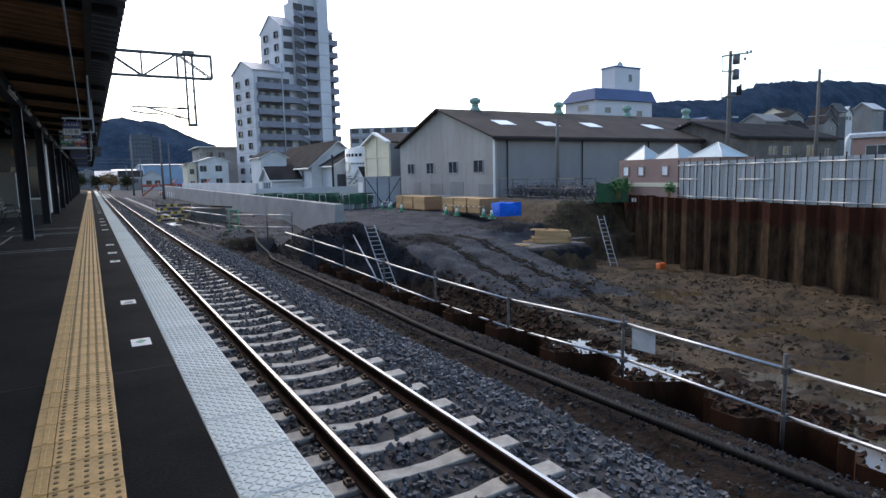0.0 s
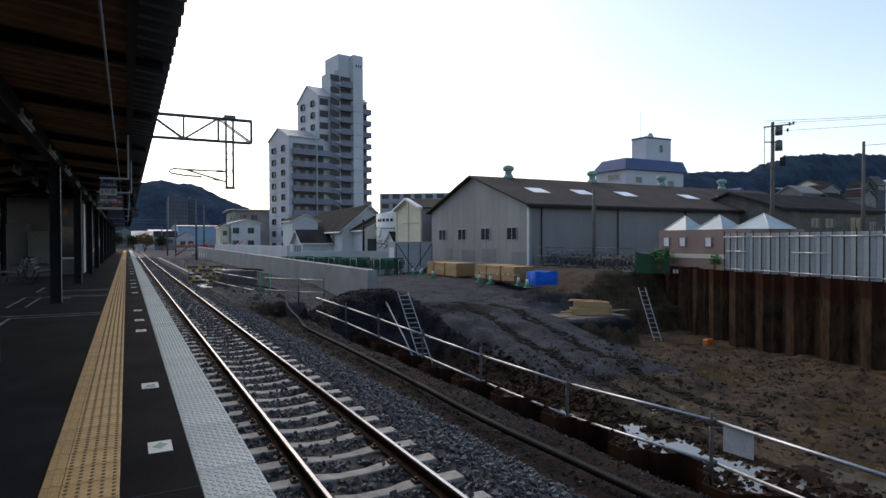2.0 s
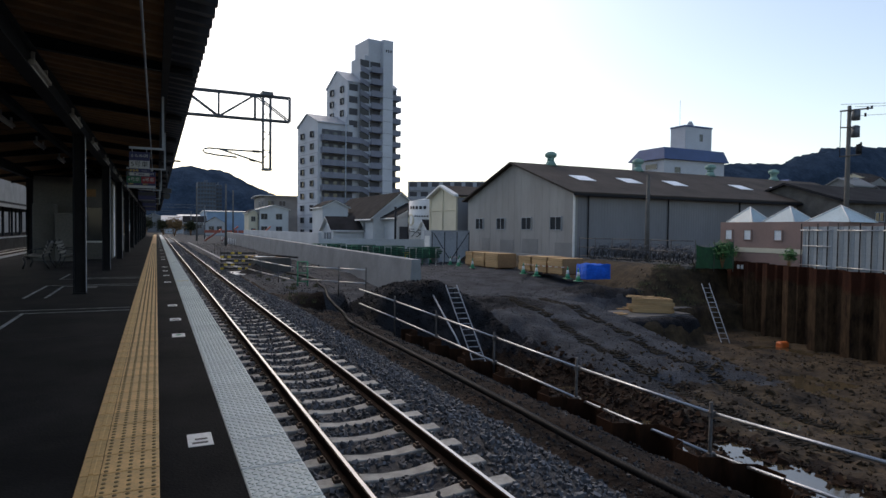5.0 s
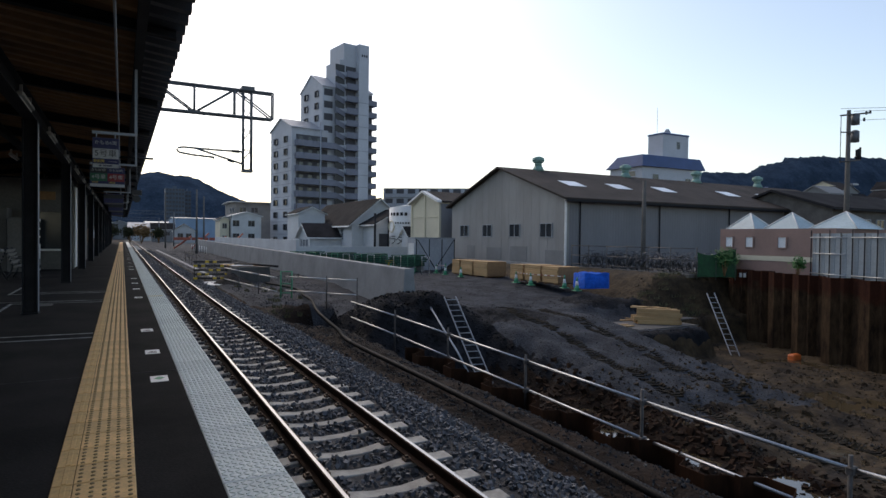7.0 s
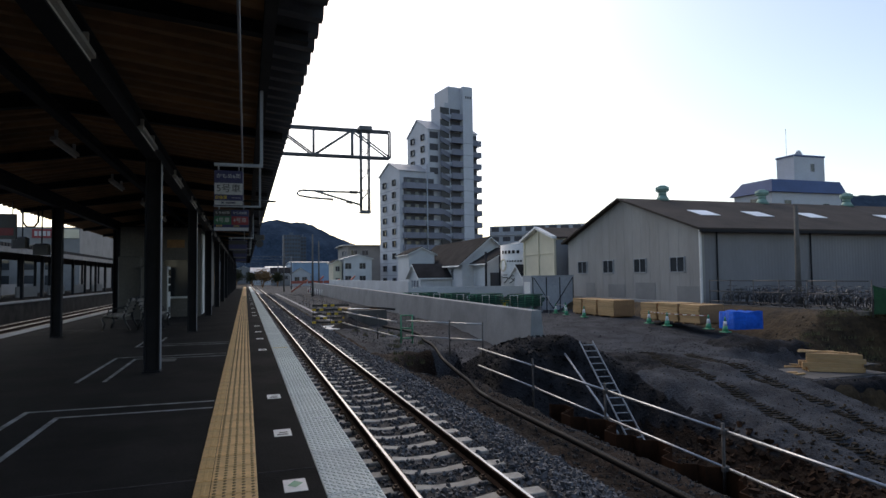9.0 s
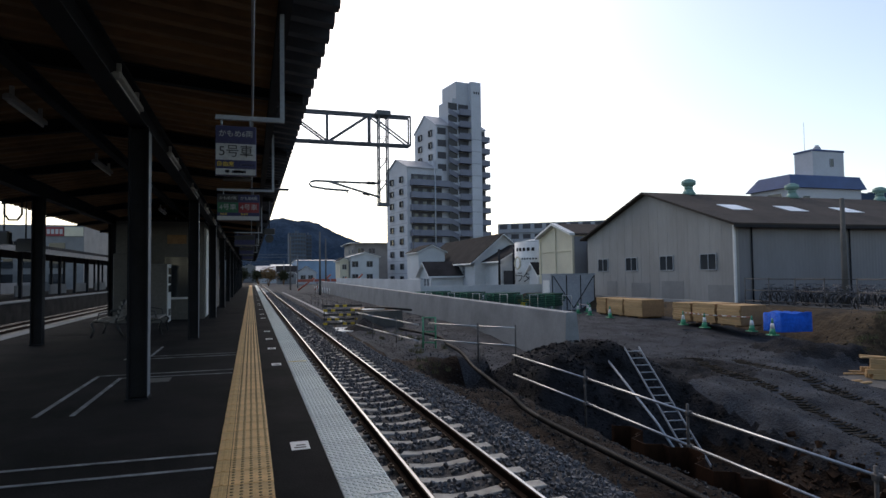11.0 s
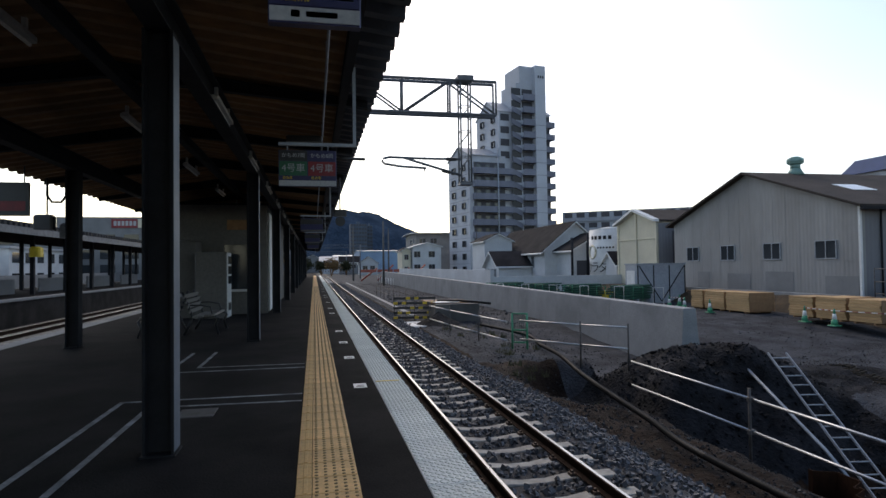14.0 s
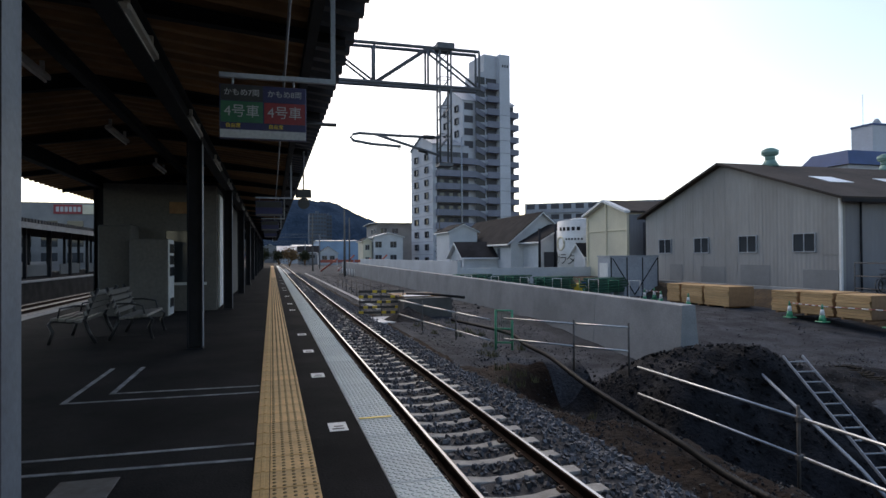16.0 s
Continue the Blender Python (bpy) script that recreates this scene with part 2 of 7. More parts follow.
M["orange"] = mat("orange_plastic", (0.65, 0.14, 0.03), (0.52, 0.11, 0.02), 0.5, scale=5, dist=0.003)
M["red_steel"] = mat("red_steel", (0.40, 0.09, 0.05), (0.30, 0.07, 0.045), 0.6, scale=1, dist=0.01)
M["room"] = mat("waiting_room_wall", (0.13, 0.122, 0.11), (0.10, 0.094, 0.085), 0.8, scale=0.8, fine=15, dist=0.006)
M["slat"] = mat("bench_slat", (0.22, 0.205, 0.185), (0.15, 0.14, 0.125), 0.6, scale=4, stretch=(1, 0.2, 1), dist=0.004)
M["bike"] = mat("bicycle_metal", (0.16, 0.17, 0.19), (0.03, 0.03, 0.04), 0.35, 0.4, scale=3, spread=0.8, dist=0.003)


def rust(name):
    """Rusty piling steel with dried mud on the lower part, broken up by runs."""
    m = mat(name, (0.058, 0.020, 0.011), (0.020, 0.0085, 0.0055), 0.95, 0.0, spec=0.1, scale=1.4, fine=20, stretch=(1, 1, 0.3), spread=0.3, bump=0.3, dist=0.02)
    nt = m.node_tree
    N, L = nt.nodes, nt.links
    b = N["Principled BSDF"]
    old = b.inputs["Base Color"].links[0].from_socket
    geo = N.new("ShaderNodeNewGeometry")
    sep = N.new("ShaderNodeSeparateXYZ")
    L.new(geo.outputs["Position"], sep.inputs[0])
    nz = N.new("ShaderNodeTexNoise")
    nz.inputs["Scale"].default_value, nz.inputs["Detail"].default_value = 1.3, 5
    L.new(geo.outputs["Position"], nz.inputs["Vector"])
    ad = N.new("ShaderNodeMath")
    ad.operation = "MULTIPLY_ADD"
    ad.inputs[1].default_value = 1.6
    L.new(nz.outputs[0], ad.inputs[0])
    L.new(sep.outputs[2], ad.inputs[2])
    mr = N.new("ShaderNodeMapRange")
    mr.inputs[1].default_value, mr.inputs[2].default_value = 0.0, -0.28
    L.new(ad.outputs[0], mr.inputs[0])
    mx = N.new("ShaderNodeMix")
    mx.data_type = "RGBA"
    L.new(old, mx.inputs[6])
    # ragged runs and bare dark patches in the mud
    st = N.new("ShaderNodeMapping")
    st.inputs["Scale"].default_value = (2.6, 2.6, 0.75)
    L.new(geo.outputs["Position"], st.inputs[0])
    nr = N.new("ShaderNodeTexNoise")
    nr.inputs["Scale"].default_value, nr.inputs["Detail"].default_value, nr.inputs["Roughness"].default_value = 1.5, 8, 0.7
    L.new(st.outputs[0], nr.inputs["Vector"])
    mud = N.new("ShaderNodeValToRGB")
    mud.color_ramp.elements[0].position, mud.color_ramp.elements[0].color = 0.37, (0.018, 0.012, 0.008, 1)
    mud.color_ramp.elements[1].position, mud.color_ramp.elements[1].color = 0.66, (0.090, 0.056, 0.030, 1)
    mid = mud.color_ramp.elements.new(0.49)
    mid.color = (0.050, 0.031, 0.017, 1)
    L.new(nr.outputs[0], mud.inputs[0])
    L.new(mud.outputs[0], mx.inputs[7])
    fac = N.new("ShaderNodeMath")
    fac.operation = "MULTIPLY"
    fac.inputs[1].default_value = 0.9
    L.new(mr.outputs[0], fac.inputs[0])
    L.new(fac.outputs[0], mx.inputs[0])
    L.new(mx.outputs[2], b.inputs["Base Color"])
    return m


M["rust"] = rust("rusty_piling")
M["rust_near"] = mat("bare_rust", (0.050, 0.022, 0.011), (0.019, 0.0095, 0.006), 0.95, spec=0.1, scale=2.5, fine=25, stretch=(1, 1, 0.4), spread=0.4, bump=0.3, dist=0.01)
M["track_earth"] = mat("pressed_earth", (0.040, 0.033, 0.024), (0.022, 0.018, 0.014), 0.95, spec=0.1, scale=3, fine=20, bump=0.4, dist=0.01)
M["red_dirt"] = mat("red_clod", (0.046, 0.023, 0.012), (0.016, 0.009, 0.006), 0.95, spec=0.15, scale=8, fine=30, bump=0.4, dist=0.01)


def plain(name, color, rough, metal=0.0, trans=0.0, spec=0.5):
    m = bpy.data.materials.new(name)
    m.use_nodes = True
    b = m.node_tree.nodes["Principled BSDF"]
    b.inputs["Base Color"].default_value = (*color, 1)
    b.inputs["Roughness"].default_value, b.inputs["Metallic"].default_value = rough, metal
    b.inputs["Transmission Weight"].default_value = trans
    b.inputs["Specular IOR Level"].default_value = spec
    return m


M["glass"] = plain("window_glass", (0.03, 0.035, 0.04), 0.08, spec=0.6)
M["water"] = mat("muddy_water", (0.085, 0.062, 0.034), (0.060, 0.046, 0.028), 0.05, scale=0.4, fine=3, bump=0.005, spec=1.0, dist=0.004)


# ---- mesh helpers ----
def box(bm, x0, x1, y0, y1, z0, z1, mi=0, m=None):
    vs = [bm.verts.new((x, y, z)) for z in (z0, z1) for y in (y0, y1) for x in (x0, x1)]
    if m is not None:
        for v in vs:
            v.co = m @ v.co
    for f in ((0, 2, 3, 1), (4, 5, 7, 6), (0, 1, 5, 4), (2, 6, 7, 3), (0, 4, 6, 2), (1, 3, 7, 5)):
        bm.faces.new([vs[i] for i in f]).material_index = mi
    return vs


def bevelled(bm, x0, x1, y0, y1, z0, z1, r, mi=0, m=None):
    """A box whose long edges are chamfered by r."""
    lo = [(x0 + r, y0, 0), (x1 - r, y0, 0), (x1, y0 + r, 0), (x1, y1 - r, 0), (x1 - r, y1, 0), (x0 + r, y1, 0), (x0, y1 - r, 0), (x0, y0 + r, 0)]
    cx, cy = (x0 + x1) / 2, (y0 + y1) / 2
    kx, ky = 1 - r / max((x1 - x0) / 2, 1e-6), 1 - r / max((y1 - y0) / 2, 1e-6)
    rings = []
    for z, sx, sy in ((z0, 1, 1), (z1 - r, 1, 1), (z1, kx, ky)):
        ring = []
        for x, y, _ in lo:
            co = Vector((cx + (x - cx) * sx, cy + (y - cy) * sy, z))
            ring.append(bm.verts.new(m @ co if m is not None else co))
        rings.append(ring)
    for a, b in zip(rings, rings[1:]):
        for i in range(8):
            bm.faces.new((a[i], a[(i + 1) % 8], b[(i + 1) % 8], b[i])).material_index = mi
    bm.faces.new(rings[0][::-1]).material_index = mi
    bm.faces.new(rings[-1]).material_index = mi


def tube(bm, p0, p1, r, n=8, mi=0, r1=None):
    p0, p1 = Vector(p0), Vector(p1)
    d = p1 - p0
    q = d.to_track_quat("Z", "Y")
    r1 = r if r1 is None else r1
    a, b = [], []
    for i in range(n):
        w = 2 * math.pi * i / n
        o = Vector((math.cos(w), math.sin(w), 0))
        a.append(bm.verts.new(p0 + q @ (o * r)))
        b.append(bm.verts.new(p1 + q @ (o * r1)))
    for i in range(n):
        f = bm.faces.new((a[i], a[(i + 1) % n], b[(i + 1) % n], b[i]))
        f.material_index, f.smooth = mi, True
    bm.faces.new(a[::-1]).material_index = mi
    bm.faces.new(b).material_index = mi


def path_tube(bm, pts, r, n=8, mi=0):
    pts = [Vector(p) for p in pts]
    rings = []
    for i, p in enumerate(pts):
        d = (pts[min(i + 1, len(pts) - 1)] - pts[max(i - 1, 0)]).normalized()
        q = d.to_track_quat("Z", "Y")
        rad = r(i) if callable(r) else r
        rings.append([bm.verts.new(p + q @ Vector((math.cos(2 * math.pi * k / n) * rad, math.sin(2 * math.pi * k / n) * rad, 0))) for k in range(n)])
    for a, b in zip(rings, rings[1:]):
        for k in range(n):
            f = bm.faces.new((a[k], a[(k + 1) % n], b[(k + 1) % n], b[k]))
            f.material_index, f.smooth = mi, True
    bm.faces.new(rings[0][::-1])
    bm.faces.new(rings[-1])


def extrude(bm, poly, along, mi=0):
    """A prism: the corners of poly (3D, in one plane) pushed by the vector along."""
    a = [bm.verts.new(p) for p in poly]
    b = [bm.verts.new(Vector(p) + Vector(along)) for p in poly]
    n = len(poly)
    fs = [bm.faces.new(a[::-1]), bm.faces.new(b)]
    fs += [bm.faces.new((a[i], a[(i + 1) % n], b[(i + 1) % n], b[i])) for i in range(n)]
    for f in fs:
        f.material_index = mi
    bmesh.ops.recalc_face_normals(bm, faces=fs)


def data(name, bm, *mats):
    me = bpy.data.meshes.new(name)
    bm.to_mesh(me)
    bm.free()
    for m in mats:
        me.materials.append(M[m] if isinstance(m, str) else m)
    return me


def part(name, bm, mats, parent, label=""):
    mats = mats if isinstance(mats, (list, tuple)) else [mats]
    ob = new(name, data(name, bm, *mats) if isinstance(bm, bmesh.types.BMesh) else bm)
    ob.parent = parent
    return tagged(ob, label)


def thing(name, label, category, group="", kind="", at=(0, 0, 0), rz=0):
    ob = new(name)
    ob.empty_display_size = 0.2
    ob.matrix_world = pose(*at, 0, 0, rz)
    return tagged(ob, label, category, group, kind)


def solid(name, bm, mats, label, category, group="", kind=""):
    mats = mats if isinstance(mats, (list, tuple)) else [mats]
    return tagged(new(name, data(name, bm, *mats)), label, category, group, kind)


def quick(name, verts, faces, mats, indices=None, smooth=False):
    me = bpy.data.meshes.new(name)
    me.from_pydata(verts, [], faces)
    for m in mats:
        me.materials.append(M[m])
    if indices is not None:
        me.polygons.foreach_set("material_index", indices)
    if smooth:
        me.polygons.foreach_set("use_smooth", [True] * len(me.polygons))
    return me


def B():
    return bmesh.new()


def sstep(a, b, v):
    t = min(max((v - a) / (b - a), 0.0), 1.0)
    return t * t * (3 - 2 * t)


def lerp(a, b, t):
    return a + (b - a) * t


# ---- plan ----
YEL0, YEL1 = -0.465, -0.065         # tactile strip
SLAB0, SLAB1 = 0.35, 0.70           # platform edge slabs
RAIL_L, RAIL_R, RAIL_Z = 1.66, 2.79, -1.007
PLAT_L, PLAT_END = -6.1, 112.0
PILE_X, PILE_TOP = 6.25, -1.52
COLUMN_Y = [-4.7, 2.7, 9.73, 17.66, 24.85, 32.2, 39.5, 46.8, 54.1, 61.4, 68.7, 76.0, 83.3, 90.6, 97.9]


def wall_x(y):
    """The line of the tall piling on the far side of the pit."""
    knots = [(-40, 12.0), (4, 21.4), (10.3, 23.2), (13.5, 24.0), (20.9, 26.1), (27.0, 28.9), (60, 44.0)]
    for (ya, xa), (yb, xb) in zip(knots, knots[1:]):
        if y <= yb:
            return lerp(xa, xb, (y - ya) / (yb - ya))
    return 44.0


def fbm(x, y, s):
    return noise.fractal((x * s, y * s, 3.7), 1.0, 2.0, 4)


def ground_z(x, y):
    """Height and cover (0 dirt, 1 gravel, 2 mud, 3 dark spoil) of the ground."""
    n = fbm(x, y, 0.5)
    flat = -1.3 + 0.04 * n
    if x < 4.0:
        return -1.45, 0
    if y > 120 or x > 70 or y < -60:
        return -1.35, 1
    terrace = lerp(-1.88, -1.3, sstep(28, 40, y)) + 0.05 * n
    if x < 7.2:
        terrace = lerp(-1.5, -1.25, sstep(24, 32, y)) + 0.04 * n - 0.06 * (1 - sstep(4.9, 5.6, x)) * (1 - sstep(20, 24, y))
    cover = 1
    # spoil heaps on the terrace
    for hx, hy, r, h in ((9.4, 27.0, 2.0, 0.78), (8.3, 25.8, 1.2, 0.45), (8.4, 27.9, 1.1, 0.5), (10.6, 26.3, 1.0, 0.42), (12.2, 26.9, 1.8, 0.62), (13.4, 26.2, 1.1, 0.35), (14.6, 26.8, 1.9, 0.42), (20.4, 28.7, 1.6, 0.5), (22.2, 27.6, 1.2, 0.3)):
        d = math.hypot(x - hx, y - hy) / r
        if d < 1.6:
            g = math.exp(-1.6 * d * d) * h * (1 + 0.45 * n)
            terrace += g
            if g > 0.13:
                cover = 3
    # ground in front of the bicycle park climbs
    bank = sstep(22.6, 24.6, x) * sstep(25.6, 27.6, y)
    terrace = lerp(terrace, -0.45, bank * (1 - sstep(60, 70, x)))
    if bank > 0.25 and y < 31:
        cover = 2
    if x < 7.2:
        cover = 0 if y < 29 else 1
    # trench by the end of the piling
    tr = sstep(0.15, 0.6, math.exp(-(((x - 6.15) / 1.2) ** 2 + ((y - 26.6) / 2.0) ** 2)) + 0.06 * n)
    terrace -= 0.95 * tr
    if tr > 0.12:
        cover = 0
    if x < PILE_X:
        return terrace - 0.25 * sstep(5.6, 6.4, x) * (1 - sstep(22, 25, y)) + 0.05 * fbm(x, y, 2.1), cover
    # the pit
    floor = -3.62 + 0.09 * n + 0.07 * fbm(x, y, 1.5) + 0.35 * sstep(wall_x(y) - 3.5, wall_x(y) - 0.5, x) * sstep(8, 14, 28 - y)
    floor -= 0.12 * math.exp(-((x - 7.5) / 0.8) ** 2) * (1 - sstep(5, 12, y))
    floor -= 0.15 * math.exp(-(((x - 11.8) / 0.7) ** 2 + ((y - 15.6) / 0.9) ** 2)) + 0.09 * math.exp(-(((x - 12.0) / 0.5) ** 2 + ((y - 11.4) / 1.7) ** 2)) + 0.06 * math.exp(-(((x - 12.0) / 0.75) ** 2 + ((y - 10.5) / 5.5) ** 2)) + 0.13 * math.exp(-(((x - 11.3) / 0.9) ** 2 + ((y - 4.6) / 2.6) ** 2)) + 0.20 * math.exp(-(((x - 18.5) / 3.5) ** 2 + ((y - 4.0) / 6.0) ** 2))
    w = 0.5 * n
    left = 1 - sstep(11.4, 13.0, x + w)                    # steep spoil face by the ladder
    right = sstep(17.6, 18.8, x + w * 0.6)                 # ledge with the timber
    mid = max(0.0, 1 - left - right)
    t_left = sstep(22.2, 26.4, y + 0.8 * n)
    ramp = min(max((y - 14.0 + 0.8 * n) / 11.5, 0.0), 1.0)
    z_left = lerp(floor, terrace, t_left)
    z_mid = lerp(floor, -1.88 + 0.05 * n, ramp) if y < 26 else lerp(-1.88 + 0.05 * n, terrace, sstep(26, 29, y))
    ledge = -2.43 + 0.03 * n
    back = 2.3 * sstep(22.3, 22.8, x)                      # the ledge steps back at its far end
    t_r = sstep(22.9 + back, 23.5 + back, y + 0.35 * n)
    z_right = lerp(lerp(floor, ledge, t_r), terrace, sstep(26.2, 28.0, y + 0.3 * n))
    z = left * z_left + mid * z_mid + right * z_right
    if z < -3.30 or (x > 18.8 and y < 23):
        cover = 2 if x + 1.6 * n + 0.08 * (14 - y) > 13.4 else 0
    elif bank > 0.08 or (x > 22.3 and 23 < y < 27.5):
        cover = 2
    elif left > 0.35 and y < 28:
        cover = 3
    elif right > 0.5 and y < 23.6 + back:
        cover = 3
    elif cover != 3 and y < 30:
        cover = 1
    return z, cover


ROUGH = (0.9, 0.7, 0.9, 1.8)


def tread(x, y):
    """Tyre tracks pressed into the gravel ramp."""
    if not (12.0 < x < 18.5 and 11.5 < y < 30):
        return 0.0
    z = 0.0
    for c in (14.4, 16.3):
        d = abs(x - c - 0.05 * (y - 20) - 0.2 * math.sin(y / 4))
        if d < 0.38:
            z += -0.05 * (1 - (d / 0.38) ** 4)
    return z


# ---- ground ----
def build_ground():
    xs = [-3000, -1200, -500, -200, -100, -50, -20, -8, 0, 3.9] + list(np.arange(4.1, 30.0, 0.15)) + list(np.arange(30, 72, 2.0)) + [80, 100, 140, 200, 320, 600, 1200, 3500]
    ys = [-2500, -800, -300, -120, -61] + list(np.arange(-50, -4, 3.0)) + list(np.arange(-4, 32, 0.15)) + list(np.arange(32, 62, 0.8)) + list(np.arange(62, 121, 4.0)) + [140, 180, 260, 400, 700, 1300, 4000]
    verts, cov = [], []
    for y in ys:
        for x in xs:
            z, c = ground_z(x, y)
            verts.append((x, y, z + (ROUGH[c] * (0.045 * fbm(x, y, 3.1) + 0.05 * noise.turbulence((x * 5.5, y * 5.5, 1.1), 3, True) - 0.04) + tread(x, y) if 4.1 < x < 30 and -6 < y < 60 else 0)))
            cov.append(c)
    nx = len(xs)
    faces, idx = [], []
    for j in range(len(ys) - 1):
        for i in range(nx - 1):
            a = j * nx + i
            faces.append((a, a + 1, a + nx + 1, a + nx))
            idx.append(cov[a])
    ob = new("ground", quick("ground", verts, faces, ["dirt", "gravel", "mud", "heap"], idx, True))
    return tagged(ob, "uneven building-site ground of gravel, mud and dark spoil", "ground", kind="structure")


build_ground()
bm = B()
wl = [(wall_x(y) + 0.2, y) for y in range(-40, 27, 4)]
poly = [bm.verts.new((PILE_X + 0.2, 24, -3.695))] + [bm.verts.new((PILE_X + 0.2, -40, -3.695))] + [bm.verts.new((x, y, -3.695)) for x, y in wl]
bm.faces.new(poly)
solid("water", bm, "water", "shallow brown puddles of rainwater on the pit floor", "water", kind="structure")


# ---- platform ----
def build_platform():
    bm = B()
    box(bm, PLAT_L, SLAB0 - 0.002, -14, PLAT_END, -0.25, 0.0)
    box(bm, PLAT_L + 0.15, SLAB1 - 0.22, -14, PLAT_END - 0.1, -1.5, -0.25, 1)
    fl = solid("floor", bm, ["asphalt", "concrete_dark"], "dark asphalt station platform with a stained concrete side", "platform", kind="structure")
    # white line along the other edge
    bm = B()
    box(bm, PLAT_L, PLAT_L + 0.34, -14, PLAT_END, 0.0, 0.006)
    part("edge_line", bm, "concrete", fl, "pale edge slabs of the far platform side")
    return fl


FLOOR = build_platform()


def line_box(parent, pts):
    """Painted queue line through the points, as one thin strip."""
    bm = B()
    for k, ((xa, ya), (xb, yb)) in enumerate(zip(pts, pts[1:])):
        w = 0.05 if k else 0.042
        d = Vector((xb - xa, yb - ya, 0)).normalized()
        nrm = Vector((-d.y, d.x, 0)) * w / 2
        a, b = Vector((xa, ya, 0)) - d * w / 2, Vector((xb, yb, 0)) + d * w / 2
        vs = [bm.verts.new((p.x, p.y, z)) for z in (0.001, 0.005) for p in (a - nrm, b - nrm, b + nrm, a + nrm)]
        for f in ((4, 5, 6, 7), (0, 1, 5, 4), (1, 2, 6, 5), (2, 3, 7, 6), (3, 0, 4, 7)):
            bm.faces.new([vs[i] for i in f])
    part("queue_line", bm, "line", parent)


for y0 in (14.75, 19.4, 21.55):
    if y0 == 19.4:
        line_box(FLOOR, [(-0.5, 19.58), (-2.31, 19.62), (-2.32, 16.95)])
        line_box(FLOOR, [(-0.5, 19.22), (-1.97, 19.3), (-1.97, 16.9)])
    elif y0 == 21.55:
        line_box(FLOOR, [(-0.5, 21.38), (-2.28, 21.42), (-2.28, 23.3)])
        line_box(FLOOR, [(-0.5, 21.70), (-1.93, 21.76), (-1.93, 23.3)])
    elif y0 == 14.75:
        line_box(FLOOR, [(-0.5, 14.95), (-2.33, 15.02), (-2.33, 12.9)])
        line_box(FLOOR, [(-0.5, 14.57), (-1.95, 14.62), (-1.95, 12.9)])
for yj in (4.75, 12.1, 26.9, 34.3):
    bm = B()
    box(bm, PLAT_L + 0.45, YEL0 - 0.01, yj - 0.006, yj + 0.006, 0.0, 0.003)
    box(bm, YEL1 + 0.01, SLAB0 - 0.01, yj - 0.006, yj + 0.006, 0.0, 0.003)
    part("joint", bm, "bed", FLOOR, "dark joint across the asphalt")
bm = B()
bevelled(bm, -1.62, -1.28, 18.75, 19.1, 0.0, 0.008, 0.003)
part("cover_plate", bm, "pipe_rust", FLOOR, "small grey metal cover plate set in the asphalt")


def label_sheet(y, kind):
    t = thing("floor_sticker", "small white boarding-position sticker on the asphalt", "sticker", "boarding stickers", at=(0.172, y, 0.0015))
    bm = B()
    bevelled(bm, -0.075, 0.075, -0.125, 0.125, 0, 0.003, 0.0015)
    part("sheet", bm, "label", t)
    bm = B()
    if kind == 0:
        for k in range(2):
            box(bm, -0.05 + 0.02 * k, 0.045, -0.08 + k * 0.07, -0.05 + k * 0.07, 0.003, 0.0042)
        part("print", bm, "concrete_dark", t, "faint grey print")
    else:
        vs = [bm.verts.new(p) for p in ((-0.05, 0.0, 0.0042), (0.0, -0.05, 0.0042), (0.055, 0.03, 0.0042), (0.0, 0.09, 0.0042))]
        bm.faces.new(vs)
        part("print", bm, "green", t, "faded green mark")


for i, y in enumerate((5.6, 7.6, 11.75, 13.2, 14.95, 19.85, 22.1, 24.0, 26.0, 31.2, 33.4, 37.0, 41.0, 43.0, 47.5, 52, 58, 64, 72)):
    label_sheet(y, 1 if i in (0, 2) else 0)


